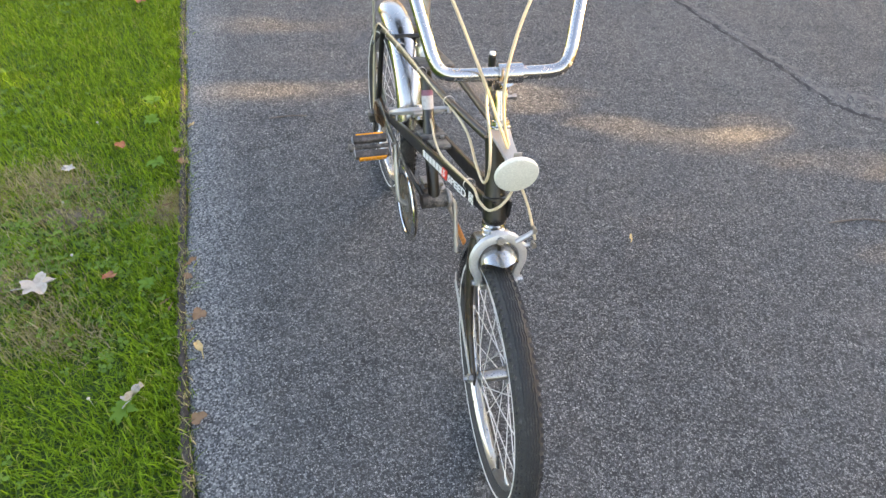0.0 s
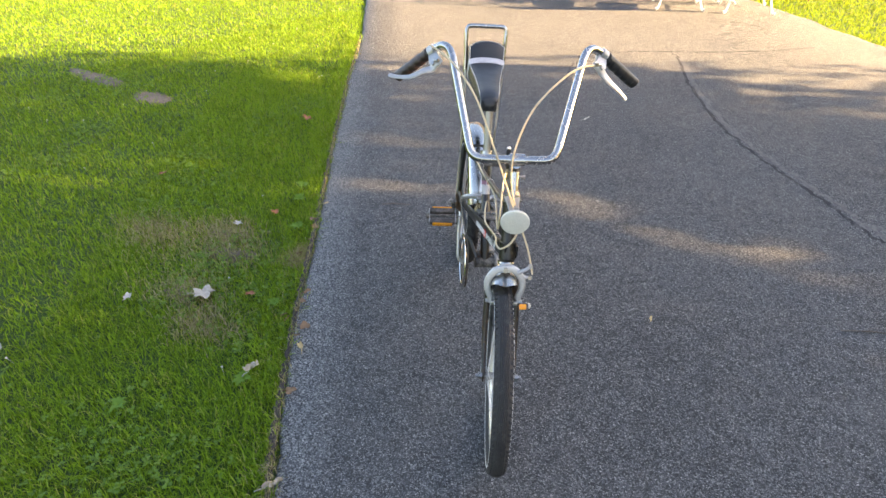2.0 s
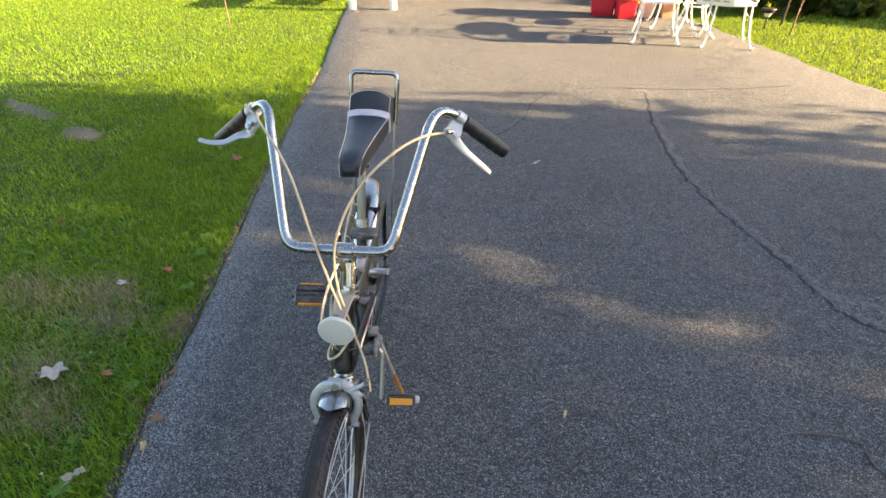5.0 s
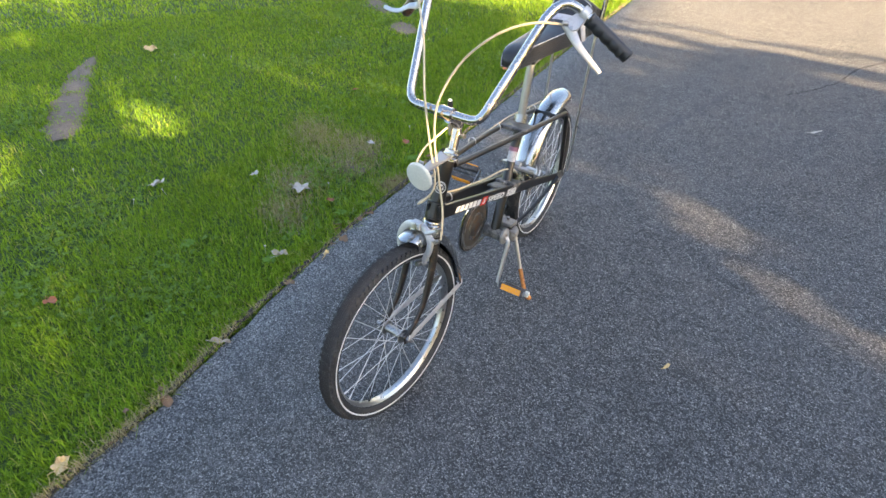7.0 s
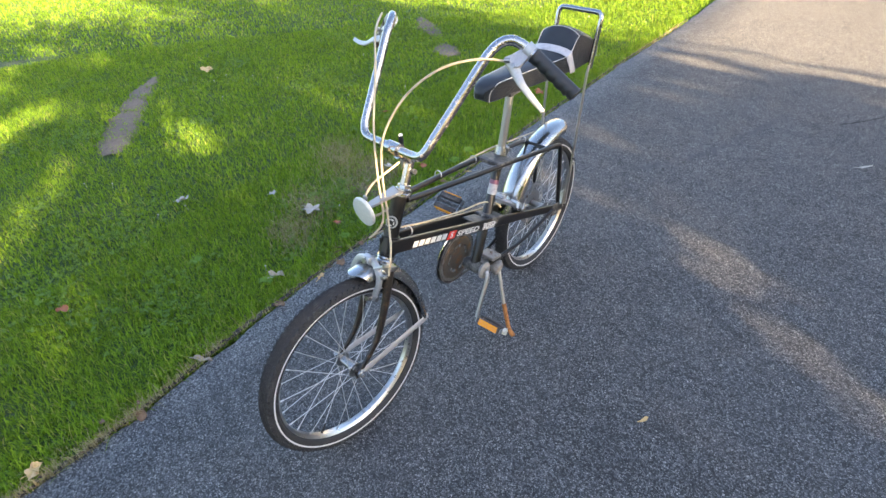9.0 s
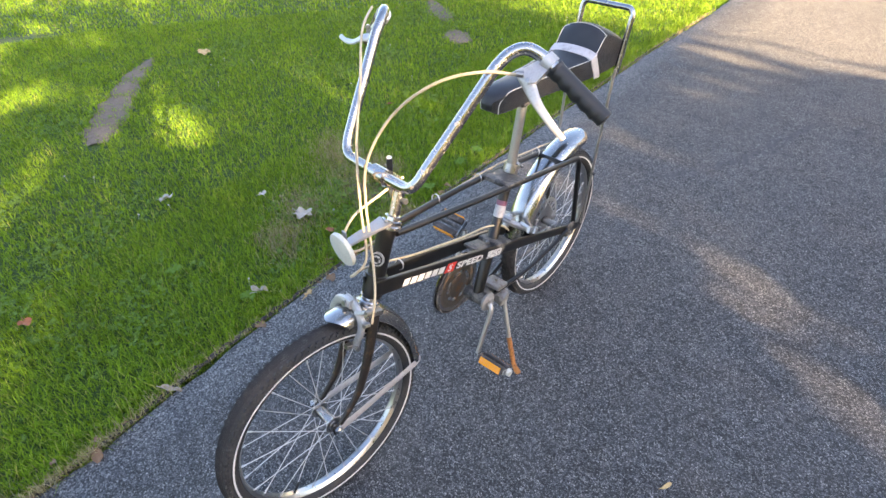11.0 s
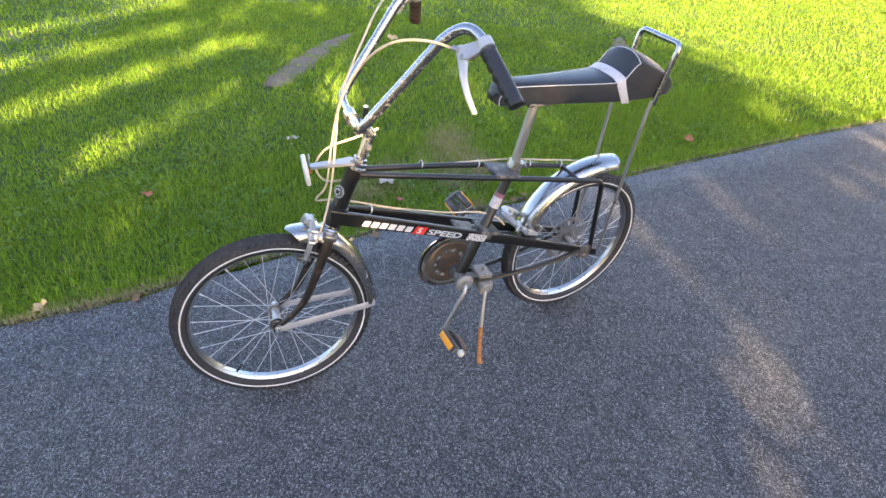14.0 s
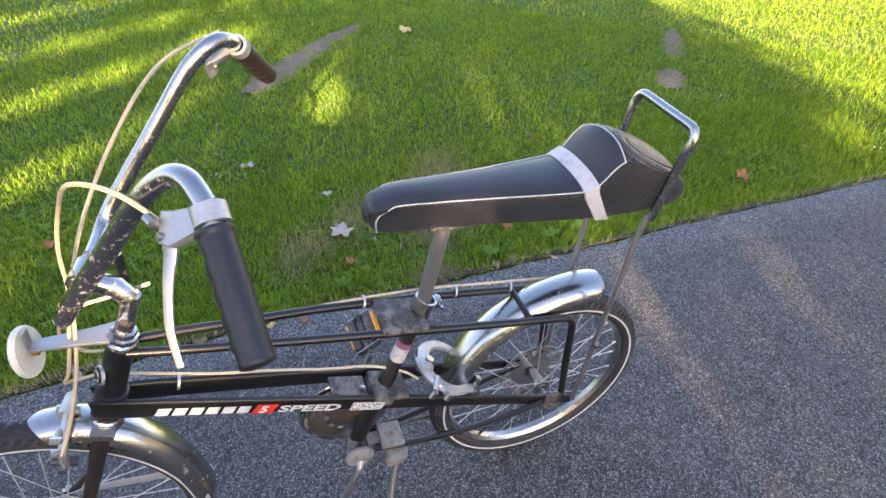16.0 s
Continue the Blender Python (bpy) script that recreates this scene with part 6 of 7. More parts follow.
def patio_table():
    root = thing("patio_table", pose(0.98, 7.82, 0.0, 0, 0, 12), "white iron garden table", "table")
    part("tabletop", G().lathe([(0.0, 0.0), (0.0, 0.37), (0.012, 0.385), (0.022, 0.38), (0.024, 0.0)], (0, 0, 0.69), (0, 0, 1), 40), white_iron, root)
    for j in range(4):
        a = math.pi / 4 + j * math.pi / 2
        c, s = math.cos(a), math.sin(a)
        p = spline([(c * 0.3, s * 0.3, 0.69), (c * 0.2, s * 0.2, 0.5), (c * 0.13, s * 0.13, 0.3), (c * 0.22, s * 0.22, 0.1), (c * 0.31, s * 0.31, 0.012)], 5)
        part("leg", G().tube(p, 0.0115, 8), white_iron, root)
    part("leg_ring", G().tube([(0.135 * math.cos(a), 0.135 * math.sin(a), 0.32) for a in (2 * math.pi * j / 20 for j in range(20))], 0.008, 6, closed=True), white_iron, root)


patio_table()


def sale_sign():
    m = pose(1.17, 7.21, 0.565, 14, 0, -6)
    root = thing("sale_sign", m, "white board sign with faded green letters", "sign")
    part("board", box_solid((0, 0, 0), (0.37, 0.008, 0.31), 0.002), white_paint, root)
    for txt, z, wide in (("FOR", 0.065, 0.19), ("SALE", -0.07, 0.26)):
        me = letters(txt, 0.13)
        xs = [v.co.x for v in me.vertices]
        k = wide / (max(xs) - min(xs))
        mid = (max(xs) + min(xs)) / 2
        for v in me.vertices:
            v.co = Vector(((v.co.x - mid) * k, -0.0052 - v.co.z, v.co.y + z - 0.045))
        me.materials.append(letter_green)
        ob = new("lettering", me)
        ob.parent = root
        ob["label"] = "faded green words " + txt


sale_sign()


# ---------------------------------------------------------------- pots and plants
def plant(name, x, y, z0, h, r, n, mat, label, seed, size=0.06, group=""):
    rng = np.random.default_rng(seed)
    root = thing(name, pose(x, y, z0), label, "plant", group)
    g = G()
    cl = []
    for j in range(n):
        a, k = rng.uniform(0, 2 * np.pi), math.sqrt(rng.uniform(0, 1))
        tip = (r * k * math.cos(a), r * k * math.sin(a), h * (1 - 0.45 * k) * rng.uniform(0.7, 1.05))
        g.tube([(tip[0] * 0.25, tip[1] * 0.25, 0), (tip[0] * 0.6, tip[1] * 0.6, tip[2] * 0.55), tip], 0.004, 4)
        for q in (0.5, 0.75, 1.0):
            cl.append((tip[0] * q, tip[1] * q, tip[2] * q, 0.035))
    part("stem", g, bark, root)
    v, f = leaf_cloud(rng, np.array(cl), size, 9)
    ob = new("foliage", raw_mesh("foliage", v, f, mat))
    ob.parent = root
    return root


def square_pot(x, y, turn, s, h, mat, label):
    g = G()
    a, b = s / 2 * 0.78, s / 2
    rings = []
    for z, k in ((0, a), (0.01, a + 0.004), (h - 0.035, b - 0.006), (h - 0.03, b + 0.006), (h, b + 0.006), (h, b - 0.012), (h - 0.05, b - 0.016)):
        rings.append([(k * c, k * d, z) for c, d in ((-1, -0.86), (-0.86, -1), (0.86, -1), (1, -0.86), (1, 0.86), (0.86, 1), (-0.86, 1), (-1, 0.86))])
    g.loft(rings)
    ob = solid("plant_pot", g, mat, label, "plant pot")
    ob.matrix_world = pose(x, y, 0, 0, 0, turn)
    return ob


square_pot(-0.2, 8.72, 14, 0.34, 0.28, red_pot, "large square red plastic plant pot on asphalt")
square_pot(0.12, 8.6, 20, 0.27, 0.28, red_pot, "tapered bright red plastic plant pot on asphalt")
square_pot(0.36, 8.78, 5, 0.2, 0.24, pale_pot, "pale stone-coloured plant pot beside red pots")
square_pot(0.62, 8.85, 25, 0.22, 0.2, terracotta, "small terracotta plant pot on asphalt")
plant("coleus_plant", -0.2, 8.72, 0.24, 0.38, 0.26, 34, red_leaf, "dark red coleus growing in a red pot", 31)
plant("coleus_plant", 0.02, 8.64, 0.24, 0.45, 0.22, 34, red_leaf, "bright red coleus above the red pots", 32)
plant("lime_plant", 0.2, 8.55, 0.24, 0.2, 0.14, 20, lime_leaf, "yellow-green trailing plant in a red pot", 33, 0.05)
plant("flowering_plant", 0.38, 8.78, 0.2, 0.45, 0.1, 16, purple_petal, "purple flowers in a pale pot", 34, 0.05)
plant("flowering_plant", 0.62, 8.85, 0.16, 0.35, 0.14, 18, lime_leaf, "yellow-green flowers in a clay pot", 35, 0.05)
for i, (x, y, h, r) in enumerate(((1.95, 9.6, 0.7, 0.4), (2.3, 9.9, 0.6, 0.35), (1.5, 10.0, 0.8, 0.4), (-0.3, 11.3, 0.8, 0.5), (0.5, 10.9, 0.8, 0.5), (-1.1, 11.6, 0.7, 0.5), (2.9, 9.9, 0.25, 0.3), (1.0, 10.4, 0.75, 0.45))):
    plant("garden_shrub", x, y, -0.03, h, r, 46, dark_leaf, "dark green leafy garden shrub by the house", 40 + i, 0.11, "garden shrubs")


# ---------------------------------------------------------------- things before the garage
def work_table():
    root = thing("work_table", pose(-3.62, 7.8, 0, 0, 0, 17), "white painted wooden table with pale wood shelf", "table")
    for x in (0.05, 0.64):
        for y in (0.05, 1.22):
            part("leg", box_solid((x, y, 0.36), (0.095, 0.095, 0.72), 0.004), white_paint, root)
    part("tabletop", box_solid((0.345, 0.635, 0.74), (0.78, 1.36, 0.04), 0.004), white_paint, root)
    for y in (0.3, 0.62, 0.95):
        part("shelf_board", box_solid((0.345, y + 0.2, 0.38), (0.72, 0.3, 0.03), 0.003), raw_wood, root)
    part("shelf_rail", box_solid((0.345, 0.33, 0.34), (0.5, 0.03, 0.09), 0.003), raw_wood, root)


work_table()


def chest():
    root = thing("storage_chest", pose(-5.1, 8.68, -0.03, 0, 0, 38), "white metal storage chest with a lid", "chest")
    part("body", box_solid((0.36, 0.3, 0.2), (0.72, 0.58, 0.4), 0.015), white_paint, root)
    part("lid", box_solid((0.36, 0.3, 0.5), (0.76, 0.62, 0.2), 0.02), white_paint, root)
    part("seam", box_solid((0.36, 0.3, 0.4), (0.71, 0.57, 0.012)), dark_metal, root)


chest()


def barrel():
    root = thing("rain_barrel", pose(-5.75, 9.12, -0.03), "dark brown plastic rain barrel", "barrel")
    part("barrel_body", G().lathe([(0, 0.0), (0, 0.26), (0.2, 0.29), (0.5, 0.3), (0.85, 0.27), (0.9, 0.25), (0.9, 0.0)], (0, 0, 0), (0, 0, 1), 28), bin_brown, root)
    for z in (0.22, 0.62):
        part("hoop", G().ring([(0, 0.29), (0.03, 0.295), (0.03, 0.305), (0, 0.303)], (0, 0, z), (0, 0, 1), 28), dark_metal, root)
    g = G().lathe([(0, 0.0), (0, 0.1), (0.02, 0.105), (0.24, 0.105), (0.27, 0.09), (0.275, 0.0)], (0, 0, 0), (0, 0, 1), 20)
    ob = solid("clay_pipe", g, pale_pot, "short beige clay pipe standing on grass", "pipe")
    ob.matrix_world = pose(-5.5, 8.72, -0.03)


barrel()


def watering_can():
    root = thing("watering_can", pose(-2.72, 10.98, 0.0, 0, 0, 20), "green plastic watering can by the garage", "watering can")
    part("can_body", G().lathe([(0, 0.0), (0, 0.1), (0.02, 0.105), (0.22, 0.09), (0.3, 0.07), (0.3, 0.0)], (0, 0, 0), (0, 0, 1), 22), green_plastic, root)
    part("can_handle", G().tube(spline([(-0.09, 0, 0.05), (-0.16, 0, 0.16), (-0.13, 0, 0.3), (-0.03, 0, 0.34), (0.05, 0, 0.29)], 5), 0.012, 8), green_plastic, root)
    part("spout", G().tube([(0.08, 0, 0.08), (0.17, 0, 0.2), (0.23, 0, 0.3)], [0.025, 0.017, 0.015], 10), green_plastic, root)


watering_can()


def jug():
    root = thing("plastic_jug", pose(-2.28, 10.8, 0.0, 0, 0, 30), "white plastic jug standing on the driveway", "jug")
    part("jug_body", G().box((0, 0, 0.1), (0.17, 0.13, 0.2), None, 0.03), white_plastic, root)
    part("jug_neck", G().lathe([(0, 0.05), (0.04, 0.02), (0.06, 0.02), (0.06, 0.0)], (0.03, 0, 0.19), (0, 0, 1), 14), white_plastic, root)
    part("jug_handle", G().tube(spline([(-0.06, 0, 0.19), (-0.07, 0, 0.24), (-0.02, 0, 0.25), (0.02, 0, 0.23)], 4), 0.012, 8), white_plastic, root)


jug()


def green_chair():
    root = thing("metal_chair", pose(-1.78, 10.75, 0.0, 0, 0, 15), "sage green metal garden chair", "chair")
    part("seat", box_solid((0, 0, 0.43), (0.46, 0.44, 0.03), 0.012), sage_metal, root)
    for sx in (-1, 1):
        for sy in (-1, 1):
            part("leg", G().tube([(sx * 0.2, sy * 0.19, 0.42), (sx * 0.22, sy * 0.21, 0.0)], 0.013, 8), dark_metal if sx < 0 else sage_metal, root)
        part("arm", G().tube(spline([(sx * 0.22, -0.2, 0.42), (sx * 0.24, -0.21, 0.6), (sx * 0.24, 0.0, 0.65), (sx * 0.22, 0.22, 0.66)], 5), 0.013, 8), sage_metal, root)
    part("backrest", box_solid((0, 0.23, 0.66), (0.44, 0.02, 0.42), 0.008, Matrix.Rotation(-0.15, 3, "X")), sage_metal, root)


green_chair()


def boulder(x, y, s, seed):
    bm = bmesh.new()
    bmesh.ops.create_icosphere(bm, subdivisions=4, radius=1.0)
    for v in bm.verts:
        k = 1 + 0.28 * noise.noise(v.co * 1.3 + Vector((seed, 0, 0))) + 0.1 * noise.noise(v.co * 3.5 + Vector((0, seed, 0)))
        v.co = Vector((v.co.x * s[0] * k, v.co.y * s[1] * k, v.co.z * s[2] * k))
    g = G()
    bm.verts.index_update()
    g.add([v.co.copy() for v in bm.verts], [tuple(v.index for v in f.verts) for f in bm.faces])
    bm.free()
    ob = solid("boulder", g, tan_stone, "large tan boulder beside the driveway", "rock", sharp=180)
    ob.matrix_world = pose(x, y, s[2] * 0.5)


boulder(-0.95, 11.05, (0.48, 0.32, 0.34), 3)


def rod(name, x, y, lean, h, r, mat, label, category, hook=0.0):
    top = Vector((lean, 0, h))
    pts = [(0, 0, 0), tuple(top * 0.5), tuple(top)]
    if hook:
        pts += [tuple(top + Vector((hook * (1 - math.cos(a)) * 0.5, 0, hook * math.sin(a) * 0.6))) for a in (0.8, 1.6, 2.4, 3.14)]
    ob = solid(name, G().tube(pts, r, 7), mat, label, category)
    ob.matrix_world = pose(x, y, -0.03)


rod("garden_hook", 2.04, 8.23, 0.12, 1.4, 0.009, rusty_rod, "thin rusty shepherd hook standing in grass", "garden hook", 0.2)
rod("garden_hook", 3.6, 8.32, 0.03, 1.5, 0.008, rusty_rod, "thin rusty shepherd hook standing in grass", "garden hook", 0.2)
rod("garden_hook", -4.46, 6.28, -0.02, 1.5, 0.008, rusty_rod, "thin rusty shepherd hook standing in lawn", "garden hook", 0.2)


def bird_bath():
    root = thing("bird_feeder", pose(2.0, 8.95, -0.03), "small grey feeder dish on a dark stake", "bird feeder")
    part("stake", G().tube([(0, 0, 0), (0.03, 0, 0.52)], 0.016, 8), dark_metal, root)
    part("dish", G().lathe([(0, 0.0), (0.0, 0.09), (0.03, 0.16), (0.04, 0.165), (0.035, 0.15), (0.015, 0.08), (0.015, 0.0)], (0.03, 0, 0.52), (0, 0, 1), 24), strut_metal, root)
    part("perch", G().tube([(0.03, 0, 0.54), (0.03, 0, 0.62)], 0.012, 8).box((0.03, 0, 0.62), (0.08, 0.02, 0.02), None, 0.004), strut_metal, root)
    light = thing("path_light", pose(1.79, 8.56, -0.03), "black solar path light on a stake in grass", "garden light")
    part("stake", G().tube([(0, 0, 0), (0, 0, 0.2)], 0.009, 8), dark_metal, light)
    part("shade", G().lathe([(0.19, 0.02), (0.2, 0.06), (0.24, 0.085), (0.25, 0.08), (0.26, 0.0)], (0, 0, 0), (0, 0, 1), 20), dark_metal, light)
    part("lens", G().lathe([(0.155, 0.0), (0.155, 0.03), (0.2, 0.045), (0.2, 0.0)], (0, 0, 0), (0, 0, 1), 16), white_plastic, light)


bird_bath()


# ---------------------------------------------------------------- cracks, earth, leaves and weeds
crack_dark = speckled("crack_filler", (0.02, 0.019, 0.02), (0.075, 0.07, 0.068), 22, 0.45, 0.9, 0.0, 0.5, 0.003, 0.95)
tar_stain = speckled("tar_stain", (0.04, 0.041, 0.043), (0.085, 0.086, 0.088), 60, 0.52, 0.85, 0.0, 0.6, 0.003, 0.95)
pale_dust = speckled("pale_grit", (0.15, 0.142, 0.135), (0.08, 0.078, 0.078), 45, 0.5, 0.95, 0.0, 0.6, 0.003, 0.95)
leaf_pale = speckled("pale_dry_leaf", (0.37, 0.325, 0.265), (0.27, 0.225, 0.175), 50, 0.42, 0.7, 0.0, 0.3, 0.001, 0.8)
leaf_white = speckled("bleached_leaf", (0.38, 0.36, 0.32), (0.28, 0.25, 0.21), 50, 0.42, 0.7, 0.0, 0.3, 0.001, 0.8)
leaf_tan = speckled("tan_dry_leaf", (0.5, 0.36, 0.16), (0.36, 0.22, 0.09), 50, 0.42, 0.7, 0.0, 0.3, 0.001, 0.8)
leaf_dull = speckled('dull_brown_leaf', (0.2, 0.12, 0.065), (0.13, 0.08, 0.05), 50, 0.42, 0.8, 0.0, 0.3, 0.001, 0.85)
leaf_rust = speckled("rust_brown_leaf", (0.24, 0.085, 0.03), (0.14, 0.06, 0.03), 50, 0.42, 0.7, 0.0, 0.3, 0.001, 0.8)


def crack(pts, width, mat, label, seed, z=0.0022):
    rng = random.Random(seed)
    fine = spline([(x, y, 0) for x, y in pts], 14)
    v, f = [], []
    for i, p in enumerate(fine):
        d = (fine[min(i + 1, len(fine) - 1)] - fine[max(i - 1, 0)]).normalized()
        n = Vector((-d.y, d.x, 0))
        wob = noise.noise(Vector((i * 0.35, seed, 0))) * width * 0.9
        a = width * (0.25 + rng.random() * 0.55)
        b = width * (0.25 + rng.random() * 0.55)
        q = p + n * wob
        v += [tuple(q + n * a + Vector((0, 0, -0.001))), tuple(q + Vector((0, 0, z))), tuple(q - n * b + Vector((0, 0, -0.001)))]
        if i:
            k = 3 * i
            f += [(k - 3, k, k + 1, k - 2), (k - 2, k + 1, k + 2, k - 1)]
    g = G().add(v, f)
    return solid("crack", g, mat, label, "crack", kind="structure", sharp=180)


CR1 = [(0.78, 5.3), (0.8, 5.21), (0.93, 4.56), (1.11, 3.94), (1.3, 3.51), (1.48, 3.21), (1.67, 2.93), (1.84, 2.64), (1.95, 2.56), (2.17, 2.46), (2.6, 2.2)]
crack([(x + 0.03, y + 0.03) for x, y in CR1], 0.05, pale_dust, "pale gritty strip along a crack in asphalt", 2, 0.0014)
crack(CR1, 0.03, crack_dark, "dark meandering crack in the asphalt", 1)
crack([(0.24, 5.25), (0.6, 5.4), (1.0, 5.52), (1.5, 5.74), (1.9, 6.0)], 0.03, crack_dark, "dark fine crack across the asphalt", 3)
crack([(1.8, 2.72), (1.92, 2.72), (2.03, 2.7), (2.12, 2.7)], 0.07, pale_dust, "pale gritty strip along a crack in asphalt", 4, 0.0018)
crack([(-0.05, 3.95), (0.02, 4.3), (-0.02, 4.7), (0.05, 5.1)], 0.016, crack_dark, "dark fine crack across the asphalt", 5)
crack([(1.1, 6.2), (1.5, 6.6), (1.0, 6.9)], 0.016, crack_dark, "dark fine crack across the asphalt", 6)
crack([(-0.27, 2.68), (-0.22, 2.83), (-0.2, 2.99), (-0.2, 3.26), (-0.26, 3.57), (-0.29, 3.82)], 0.07, tar_stain, "dark stained crack in the asphalt", 7, 0.0008)
for i, spine in enumerate(STRIPS):
    solid("earth_patch", earth_strip(spine, -0.02, i + 1), earth, "bare grey-brown earth strip in the lawn", "earth", kind="structure", sharp=180)
for i, (x, y, w) in enumerate(((-1.0, 1.57, 0.05), (-0.86, 1.44, 0.06), (-0.545, 1.52, 0.05), (-0.86, 1.14, 0.045))):
    spine = [(x - 0.1, y - 0.04, 0.01), (x - 0.04, y - 0.01, w), (x + 0.05, y + 0.015, w * 0.8), (x + 0.1, y + 0.03, 0.01)]
    solid("earth_patch", earth_strip(spine, -0.018, i + 11), earth, "thin worn spot with bare earth in the lawn", "earth", kind="structure", sharp=180)


def leaf(x, y, z, size, turn, mat, label, seed, lobes=5, curl=0.25, slim=1.0):
    """A fallen leaf: lobed blade with cupped relief, thin but solid, and a stalk."""
    rng = random.Random(seed)
    root = thing("fallen_leaf", pose(x, y, z, rng.uniform(-14, 14), rng.uniform(-14, 14), turn), label, "leaf", "fallen leaves")
    n = 40
    rim = []
    for j in range(n):
        a = 2 * math.pi * j / n
        if lobes > 1:
            r = 0.4 + 0.2 * abs(math.cos(a * lobes / 2)) ** 1.2 + 0.03 * math.cos(a * 17)
        else:
            r = 0.5
        r *= size * rng.uniform(0.93, 1.05)
        px, py = r * math.cos(a), r * math.sin(a) * slim
        pz = curl * size * (abs(math.cos(a * 2.0 + seed)) * 0.7 + 0.35 * math.sin(a + seed)) + 0.004
        rim.append(Vector((px, py, pz)))
    g = G()
    top = [p for p in rim]
    mid = [Vector((p.x * 0.5, p.y * 0.5, p.z * 0.35 + 0.003)) for p in rim]
    und = [p - Vector((0, 0, 0.0007)) for p in mid]
    unr = [p - Vector((0, 0, 0.0007)) for p in rim]
    g.loft([mid, top, unr, und])
    part("blade", g, mat, root)
    part("stalk", G().tube([(-size * 0.3, 0, 0.005), (-size * 0.62, size * 0.05, 0.008), (-size * 0.8, size * 0.12, 0.004)], 0.0012 + size * 0.006, 5), mat, root)
    return root


TUFT = 0.008
leaf(-0.745, 1.122, TUFT + 0.006, 0.08, 40, leaf_pale, "large pale dry maple leaf lying on the grass", 1)
leaf(-1.03, 0.99, TUFT, 0.04, 120, leaf_white, "small whitish curled leaf lying on the grass", 2, 1, 0.4, 0.7)
leaf(-0.57, 1.2, TUFT, 0.036, 10, leaf_rust, "small rust-brown leaf lying on the grass", 3, 3)
leaf(-0.286, 0.862, TUFT + 0.01, 0.055, 75, leaf_white, "narrow whitish leaf standing in the grass", 4, 1, 0.7, 0.4)
leaf(0.045, 0.525, 0.004, 0.064, 62, leaf_pale, "slim pale tan leaf on the asphalt edge", 5, 1, 0.3, 0.24)
leaf(0.2, 0.32, 0.003, 0.05, 20, leaf_dull, "flat brown leaf on the asphalt edge", 6, 1, 0.1, 0.6)
leaf(0.27, 0.03, 0.003, 0.05, 100, leaf_tan, "curled tan leaf on the asphalt edge", 7, 3, 0.4)
leaf(-0.535, 0.05, TUFT, 0.042, 33, leaf_rust, "brown leaf lying on the grass", 8, 3)
leaf(-1.226, 0.565, TUFT, 0.062, 80, leaf_white, "whitish dry leaf lying on the grass", 9, 3, 0.4)
leaf(-0.98, 1.62, TUFT, 0.04, 5, leaf_white, "small whitish leaf lying on the grass", 10, 3, 0.4)
leaf(-0.2, 1.02, TUFT, 0.05, 140, leaf_tan, "tan dry leaf in the grass fringe", 11, 1, 0.3, 0.4)
leaf(-0.25, 1.12, TUFT, 0.035, 20, leaf_dull, "small rust-brown leaf in the grass fringe", 12, 3)
leaf(-0.36, 1.3, TUFT, 0.035, 70, leaf_dull, "tan dry leaf in the grass fringe", 13, 1, 0.3, 0.35)
leaf(-0.11, 0.83, TUFT, 0.035, 30, leaf_dull, "small rust-brown leaf in the grass fringe", 14, 3)
leaf(0.33, 3.58, 0.003, 0.06, 50, leaf_white, "slim white chip lying on the asphalt", 15, 1, 0.1, 0.25)
leaf(-1.75, 1.9, TUFT, 0.04, 80, leaf_rust, "brown leaf lying on the grass", 16, 3)
leaf(-1.45, 2.9, TUFT, 0.06, 15, leaf_rust, "brown leaf lying on the grass", 17, 5)
leaf(-3.6, 0.95, TUFT, 0.09, 15, leaf_tan, "tan leaf lying on the grass", 18, 5)
leaf(-0.88, 1.78, TUFT, 0.035, 95, leaf_rust, "small rust-brown leaf lying on the grass", 19, 3)
leaf(0.96, 1.66, 0.002, 0.03, 95, leaf_tan, "tiny tan leaf on the asphalt", 20, 1, 0.2, 0.35)
rng = random.Random(77)
for i in range(15):
    y = rng.uniform(-0.2, 2.3)
    x = float(left_x(y)) + rng.uniform(-0.06, 0.035)
    leaf(x, y, rng.uniform(0.001, 0.01), rng.uniform(0.014, 0.03), rng.uniform(0, 360), rng.choice([leaf_tan, leaf_dull, leaf_dull]), "small dry leaf scrap along the asphalt edge", 100 + i, rng.choice([1, 1, 3]), 0.3, rng.choice([0.3, 0.5, 0.8]))


def twig(pts, r, label):
    solid("twig", G().tube(spline([(x, y, r + 0.001) for x, y in pts], 6), r, 6), bark, label, "twig")


twig([(1.62, 1.86), (1.74, 1.9), (1.83, 1.9)], 0.0022, "thin dry twig on the asphalt")
twig([(1.83, 1.88), (1.86, 1.81), (1.96, 1.765), (1.98, 1.79)], 0.003, "bent dry twig on the asphalt")
twig([(-0.42, 2.06), (-0.36, 2.09), (-0.28, 2.11)], 0.0018, "thin dry twig on the asphalt")


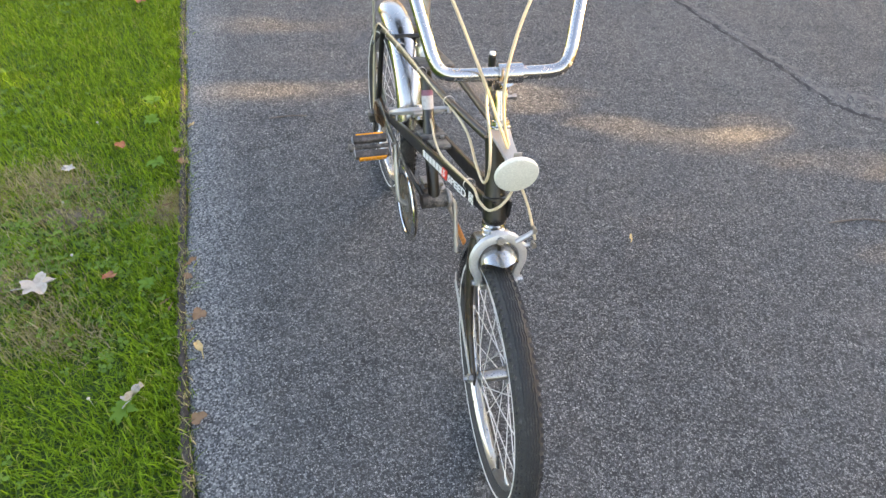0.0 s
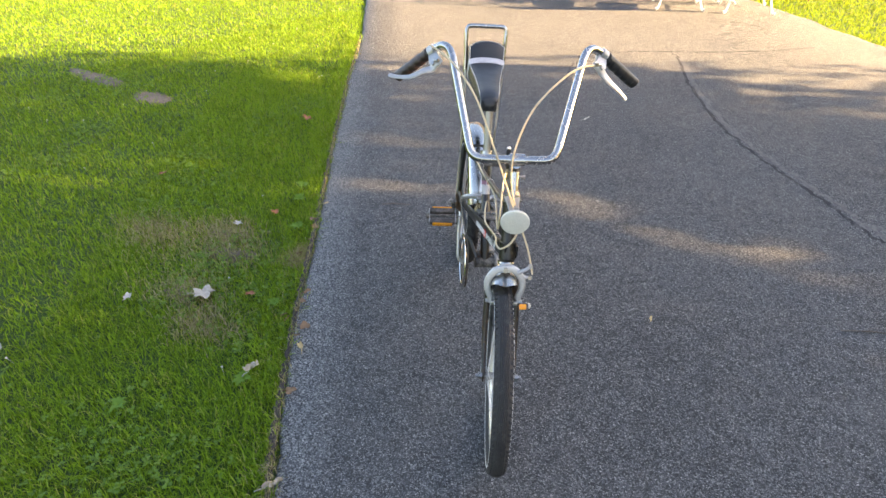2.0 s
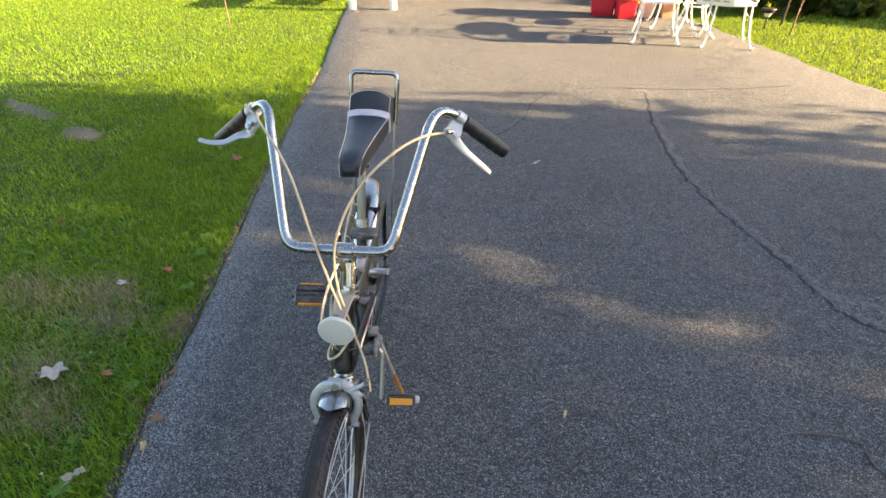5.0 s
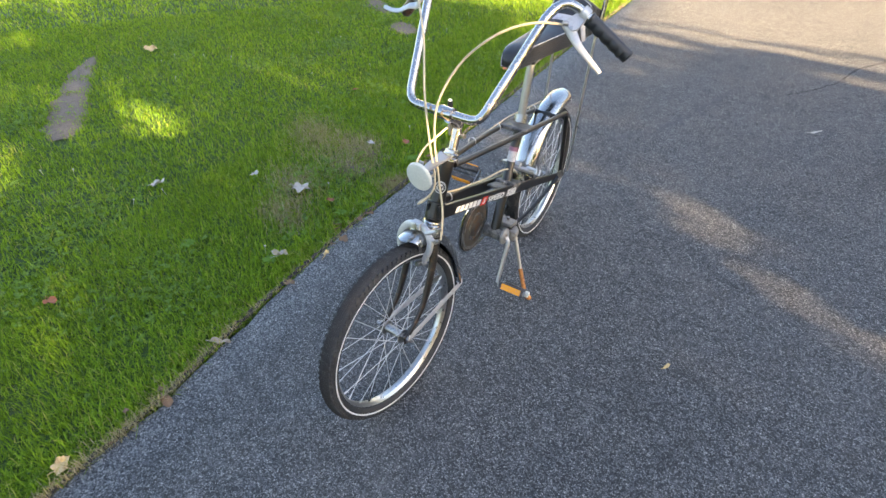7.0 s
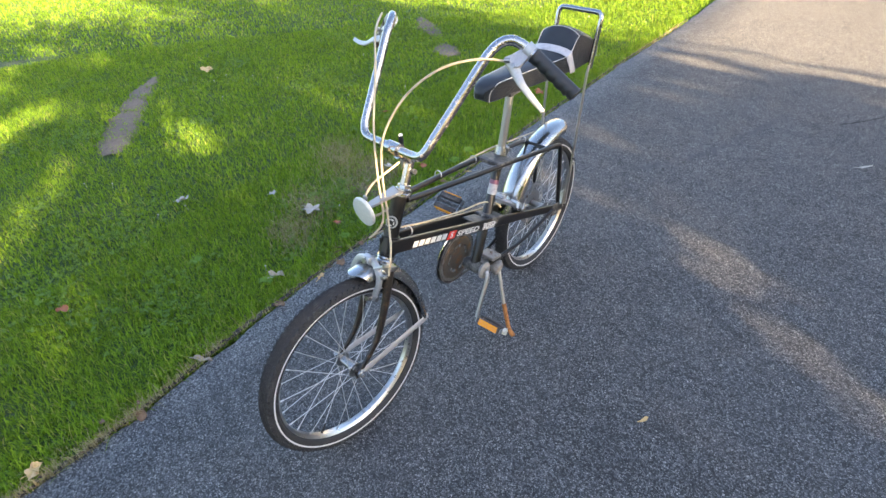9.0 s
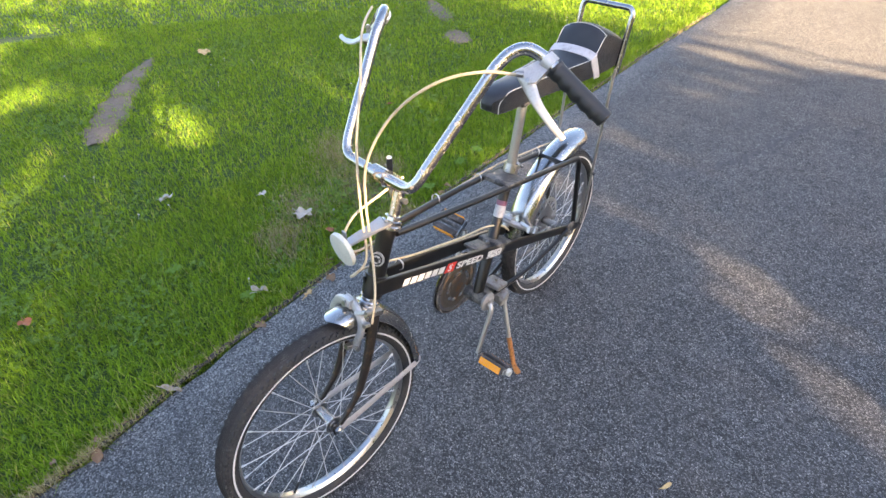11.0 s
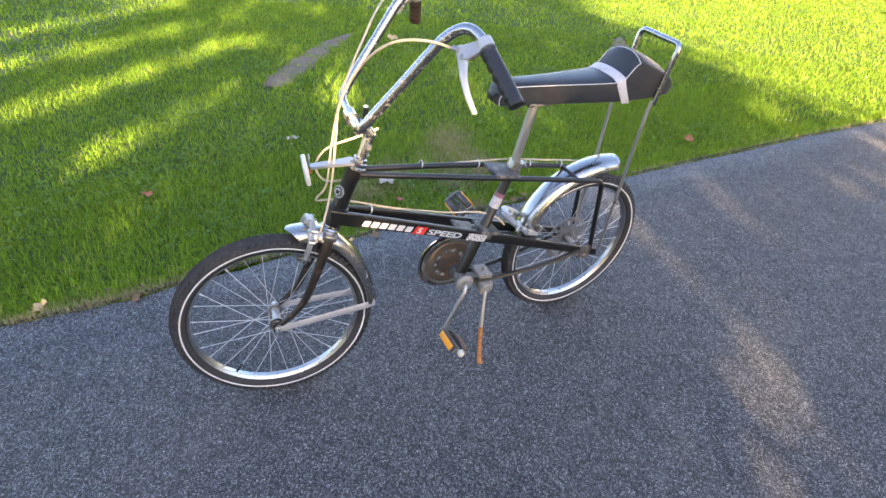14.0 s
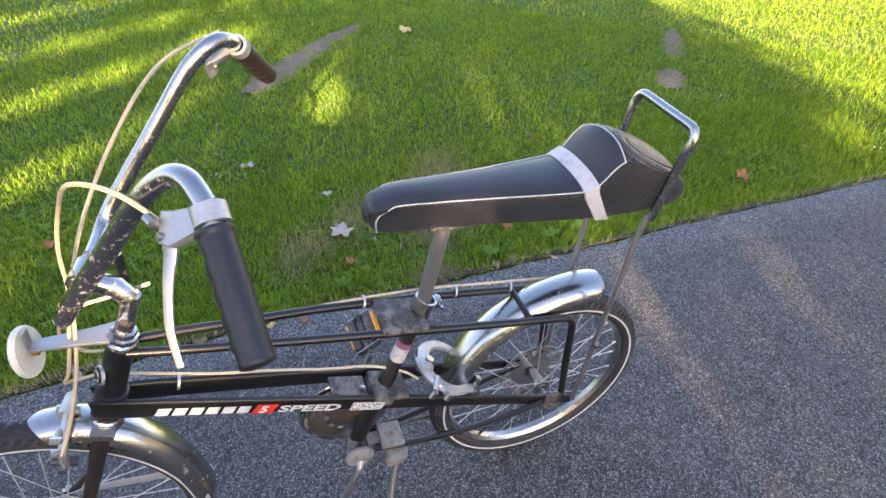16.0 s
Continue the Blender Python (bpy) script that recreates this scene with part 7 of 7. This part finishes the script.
def weed(x, y, size, seed, n=9):
    """A low rosette of broad leaves."""
    rng = random.Random(seed)
    root = thing("weed", pose(x, y, -0.028), "low broad-leaved green weed in the grass", "weed", "lawn weeds")
    for j in range(n):
        a = 2 * math.pi * j / n + rng.uniform(-0.25, 0.25)
        L = size * rng.uniform(0.55, 0.95)
        w = L * 0.19
        d, s = Vector((math.cos(a), math.sin(a), 0)), Vector((-math.sin(a), math.cos(a), 0))
        rings = []
        for k in range(6):
            t = k / 5
            ww = w * math.sin(math.pi * min(1, 0.12 + t * 0.86)) * (0.55 if k == 0 else 1) + 0.0008
            c = d * (L * t) + Vector((0, 0, 0.03 + L * (0.45 * math.sin(t * 2.0)) - 0.2 * L * t * t))
            rings.append([c - s * ww, c - Vector((0, 0, ww * 0.35)), c + s * ww, c - Vector((0, 0, ww * 0.35 - 0.0008))])
        part("weed_leaf", G().loft(rings), weed_green, root)


for i, (x, y, s) in enumerate(((-0.7, 1.72, 0.05), (-0.85, 1.95, 0.05), (-0.3, 0.82, 0.045), (-0.61, 0.57, 0.042), (-0.45, 1.2, 0.04), (-0.92, 2.08, 0.05))):
    weed(x, y, s, 200 + i)
# clover flower heads scattered in the lawn
clover_white = speckled("faded_clover_white", (0.42, 0.4, 0.34), (0.3, 0.24, 0.17), 200, 0.42, 0.8, 0.0, 0.3, 0.0006, 0.9)
head_g = G().lathe([(0, 0.001), (0.0, 0.002), (0.003, 0.0045), (0.006, 0.004), (0.008, 0.0)], (0, 0, 0.034), (0, 0, 1), 8).tube([(0, 0, 0), (0, 0, 0.035)], 0.0009, 4)
flower = solid("clover_flower", head_g, clover_white, "small white clover flower in the lawn", "flower", "clover flowers")
flower.matrix_world = pose(-1.05, 1.9, -0.03)
rng = random.Random(5)
for i in range(45):
    y = rng.uniform(0.0, 6.5)
    x = float(left_x(y)) - rng.uniform(0.25, 3.6)
    copy_thing(flower, pose(x, y, -0.03 + rng.uniform(-0.012, 0.008), rng.uniform(-20, 20), rng.uniform(-20, 20), 0))


# dead straw and dirt along the asphalt's edge
straw = grass_material("dead_straw", (0.2, 0.15, 0.09), (0.4, 0.33, 0.21), (0.5, 0.42, 0.28))


edge_soil = speckled("edge_soil", (0.045, 0.036, 0.028), (0.11, 0.09, 0.07), 60, 0.45, 0.95, 0.0, 0.6, 0.004, 0.95)
for k, (off, w) in enumerate(((-0.01, 0.016), (-0.002, 0.008))):
    strip = crack([(float(left_x(y)) + off, y) for y in np.linspace(-1.2, 5.0, 40)], w, edge_soil, "brown soil washed onto the asphalt edge", 11 + k, 0.0026)
    strip.name = "edge_soil"


def straw_strip():
    r = np.random.default_rng(31)
    k = 2600
    y = np.where(r.uniform(0, 1, k) < 0.45, r.normal(0.22, 0.24, k), r.uniform(-0.9, 4.8, k))
    off = np.where(r.uniform(0, 1, k) < 0.8, r.normal(-0.005, 0.014, k), r.uniform(-0.12, 0.02, k))
    on = off > -0.008
    pts = np.c_[left_x(y) + off, y, np.where(on, 0.0015, -0.02)]
    blades("edge_straw", pts, 0.034, 0.0022, straw, "dead brown straw along the asphalt edge", 32, 1.28)
    k = 6500
    c = np.array([(q[0], q[1], q[2], q[3]) for q in THIN])
    i = r.integers(0, len(c), k)
    pts = np.c_[c[i, 0] + r.normal(0, 0.55, k) * c[i, 2], c[i, 1] + r.normal(0, 0.55, k) * c[i, 3], np.full(k, -0.026)]
    pts = pts[pts[:, 0] < left_x(pts[:, 1]) - 0.02]
    blades("dry_grass", pts, 0.04, 0.0026, straw, "dry straw-coloured patch in the lawn", 33, 1.25)


straw_strip()


# clover leaflets in loose colonies among the grass
clover_green = grass_material("clover_leaves", (0.07, 0.15, 0.03), (0.14, 0.26, 0.05), (0.2, 0.3, 0.07))


def clover():
    r = np.random.default_rng(41)
    c = np.c_[r.uniform(-4.2, 0.2, 70), r.uniform(-1.0, 4.0, 70)]
    k = 5200
    i = r.integers(0, len(c), k)
    p = np.c_[c[i] + r.normal(0, 0.11, (k, 2)), r.uniform(-0.008, 0.008, k)]
    p = p[p[:, 0] < left_x(p[:, 1]) - 0.05]
    k = len(p)
    verts, faces = [], []
    turn, size = r.uniform(0, 6.28, k), r.uniform(0.005, 0.0085, k)
    tilt = r.normal(0, 0.25, (k, 2))
    for j in range(k):
        for q in range(3):
            a = turn[j] + q * 2.094
            s = size[j]
            for u, w in ((0.0, 0.0), (0.9, 0.75), (1.75, 0.45), (1.75, -0.45), (0.9, -0.75)):
                x, y = s * (u * math.cos(a) - w * math.sin(a)), s * (u * math.sin(a) + w * math.cos(a))
                verts.append((p[j, 0] + x, p[j, 1] + y, p[j, 2] + x * tilt[j, 0] + y * tilt[j, 1] - abs(w) * s * 0.25))
            o = len(verts) - 5
            faces.append((o, o + 4, o + 3, o + 2, o + 1))
    me = raw_mesh("clover_leaves", verts, faces, clover_green)
    tagged(new("clover_leaves", me), "small green clover leaves among the grass", "clover", kind="stuff")


clover()
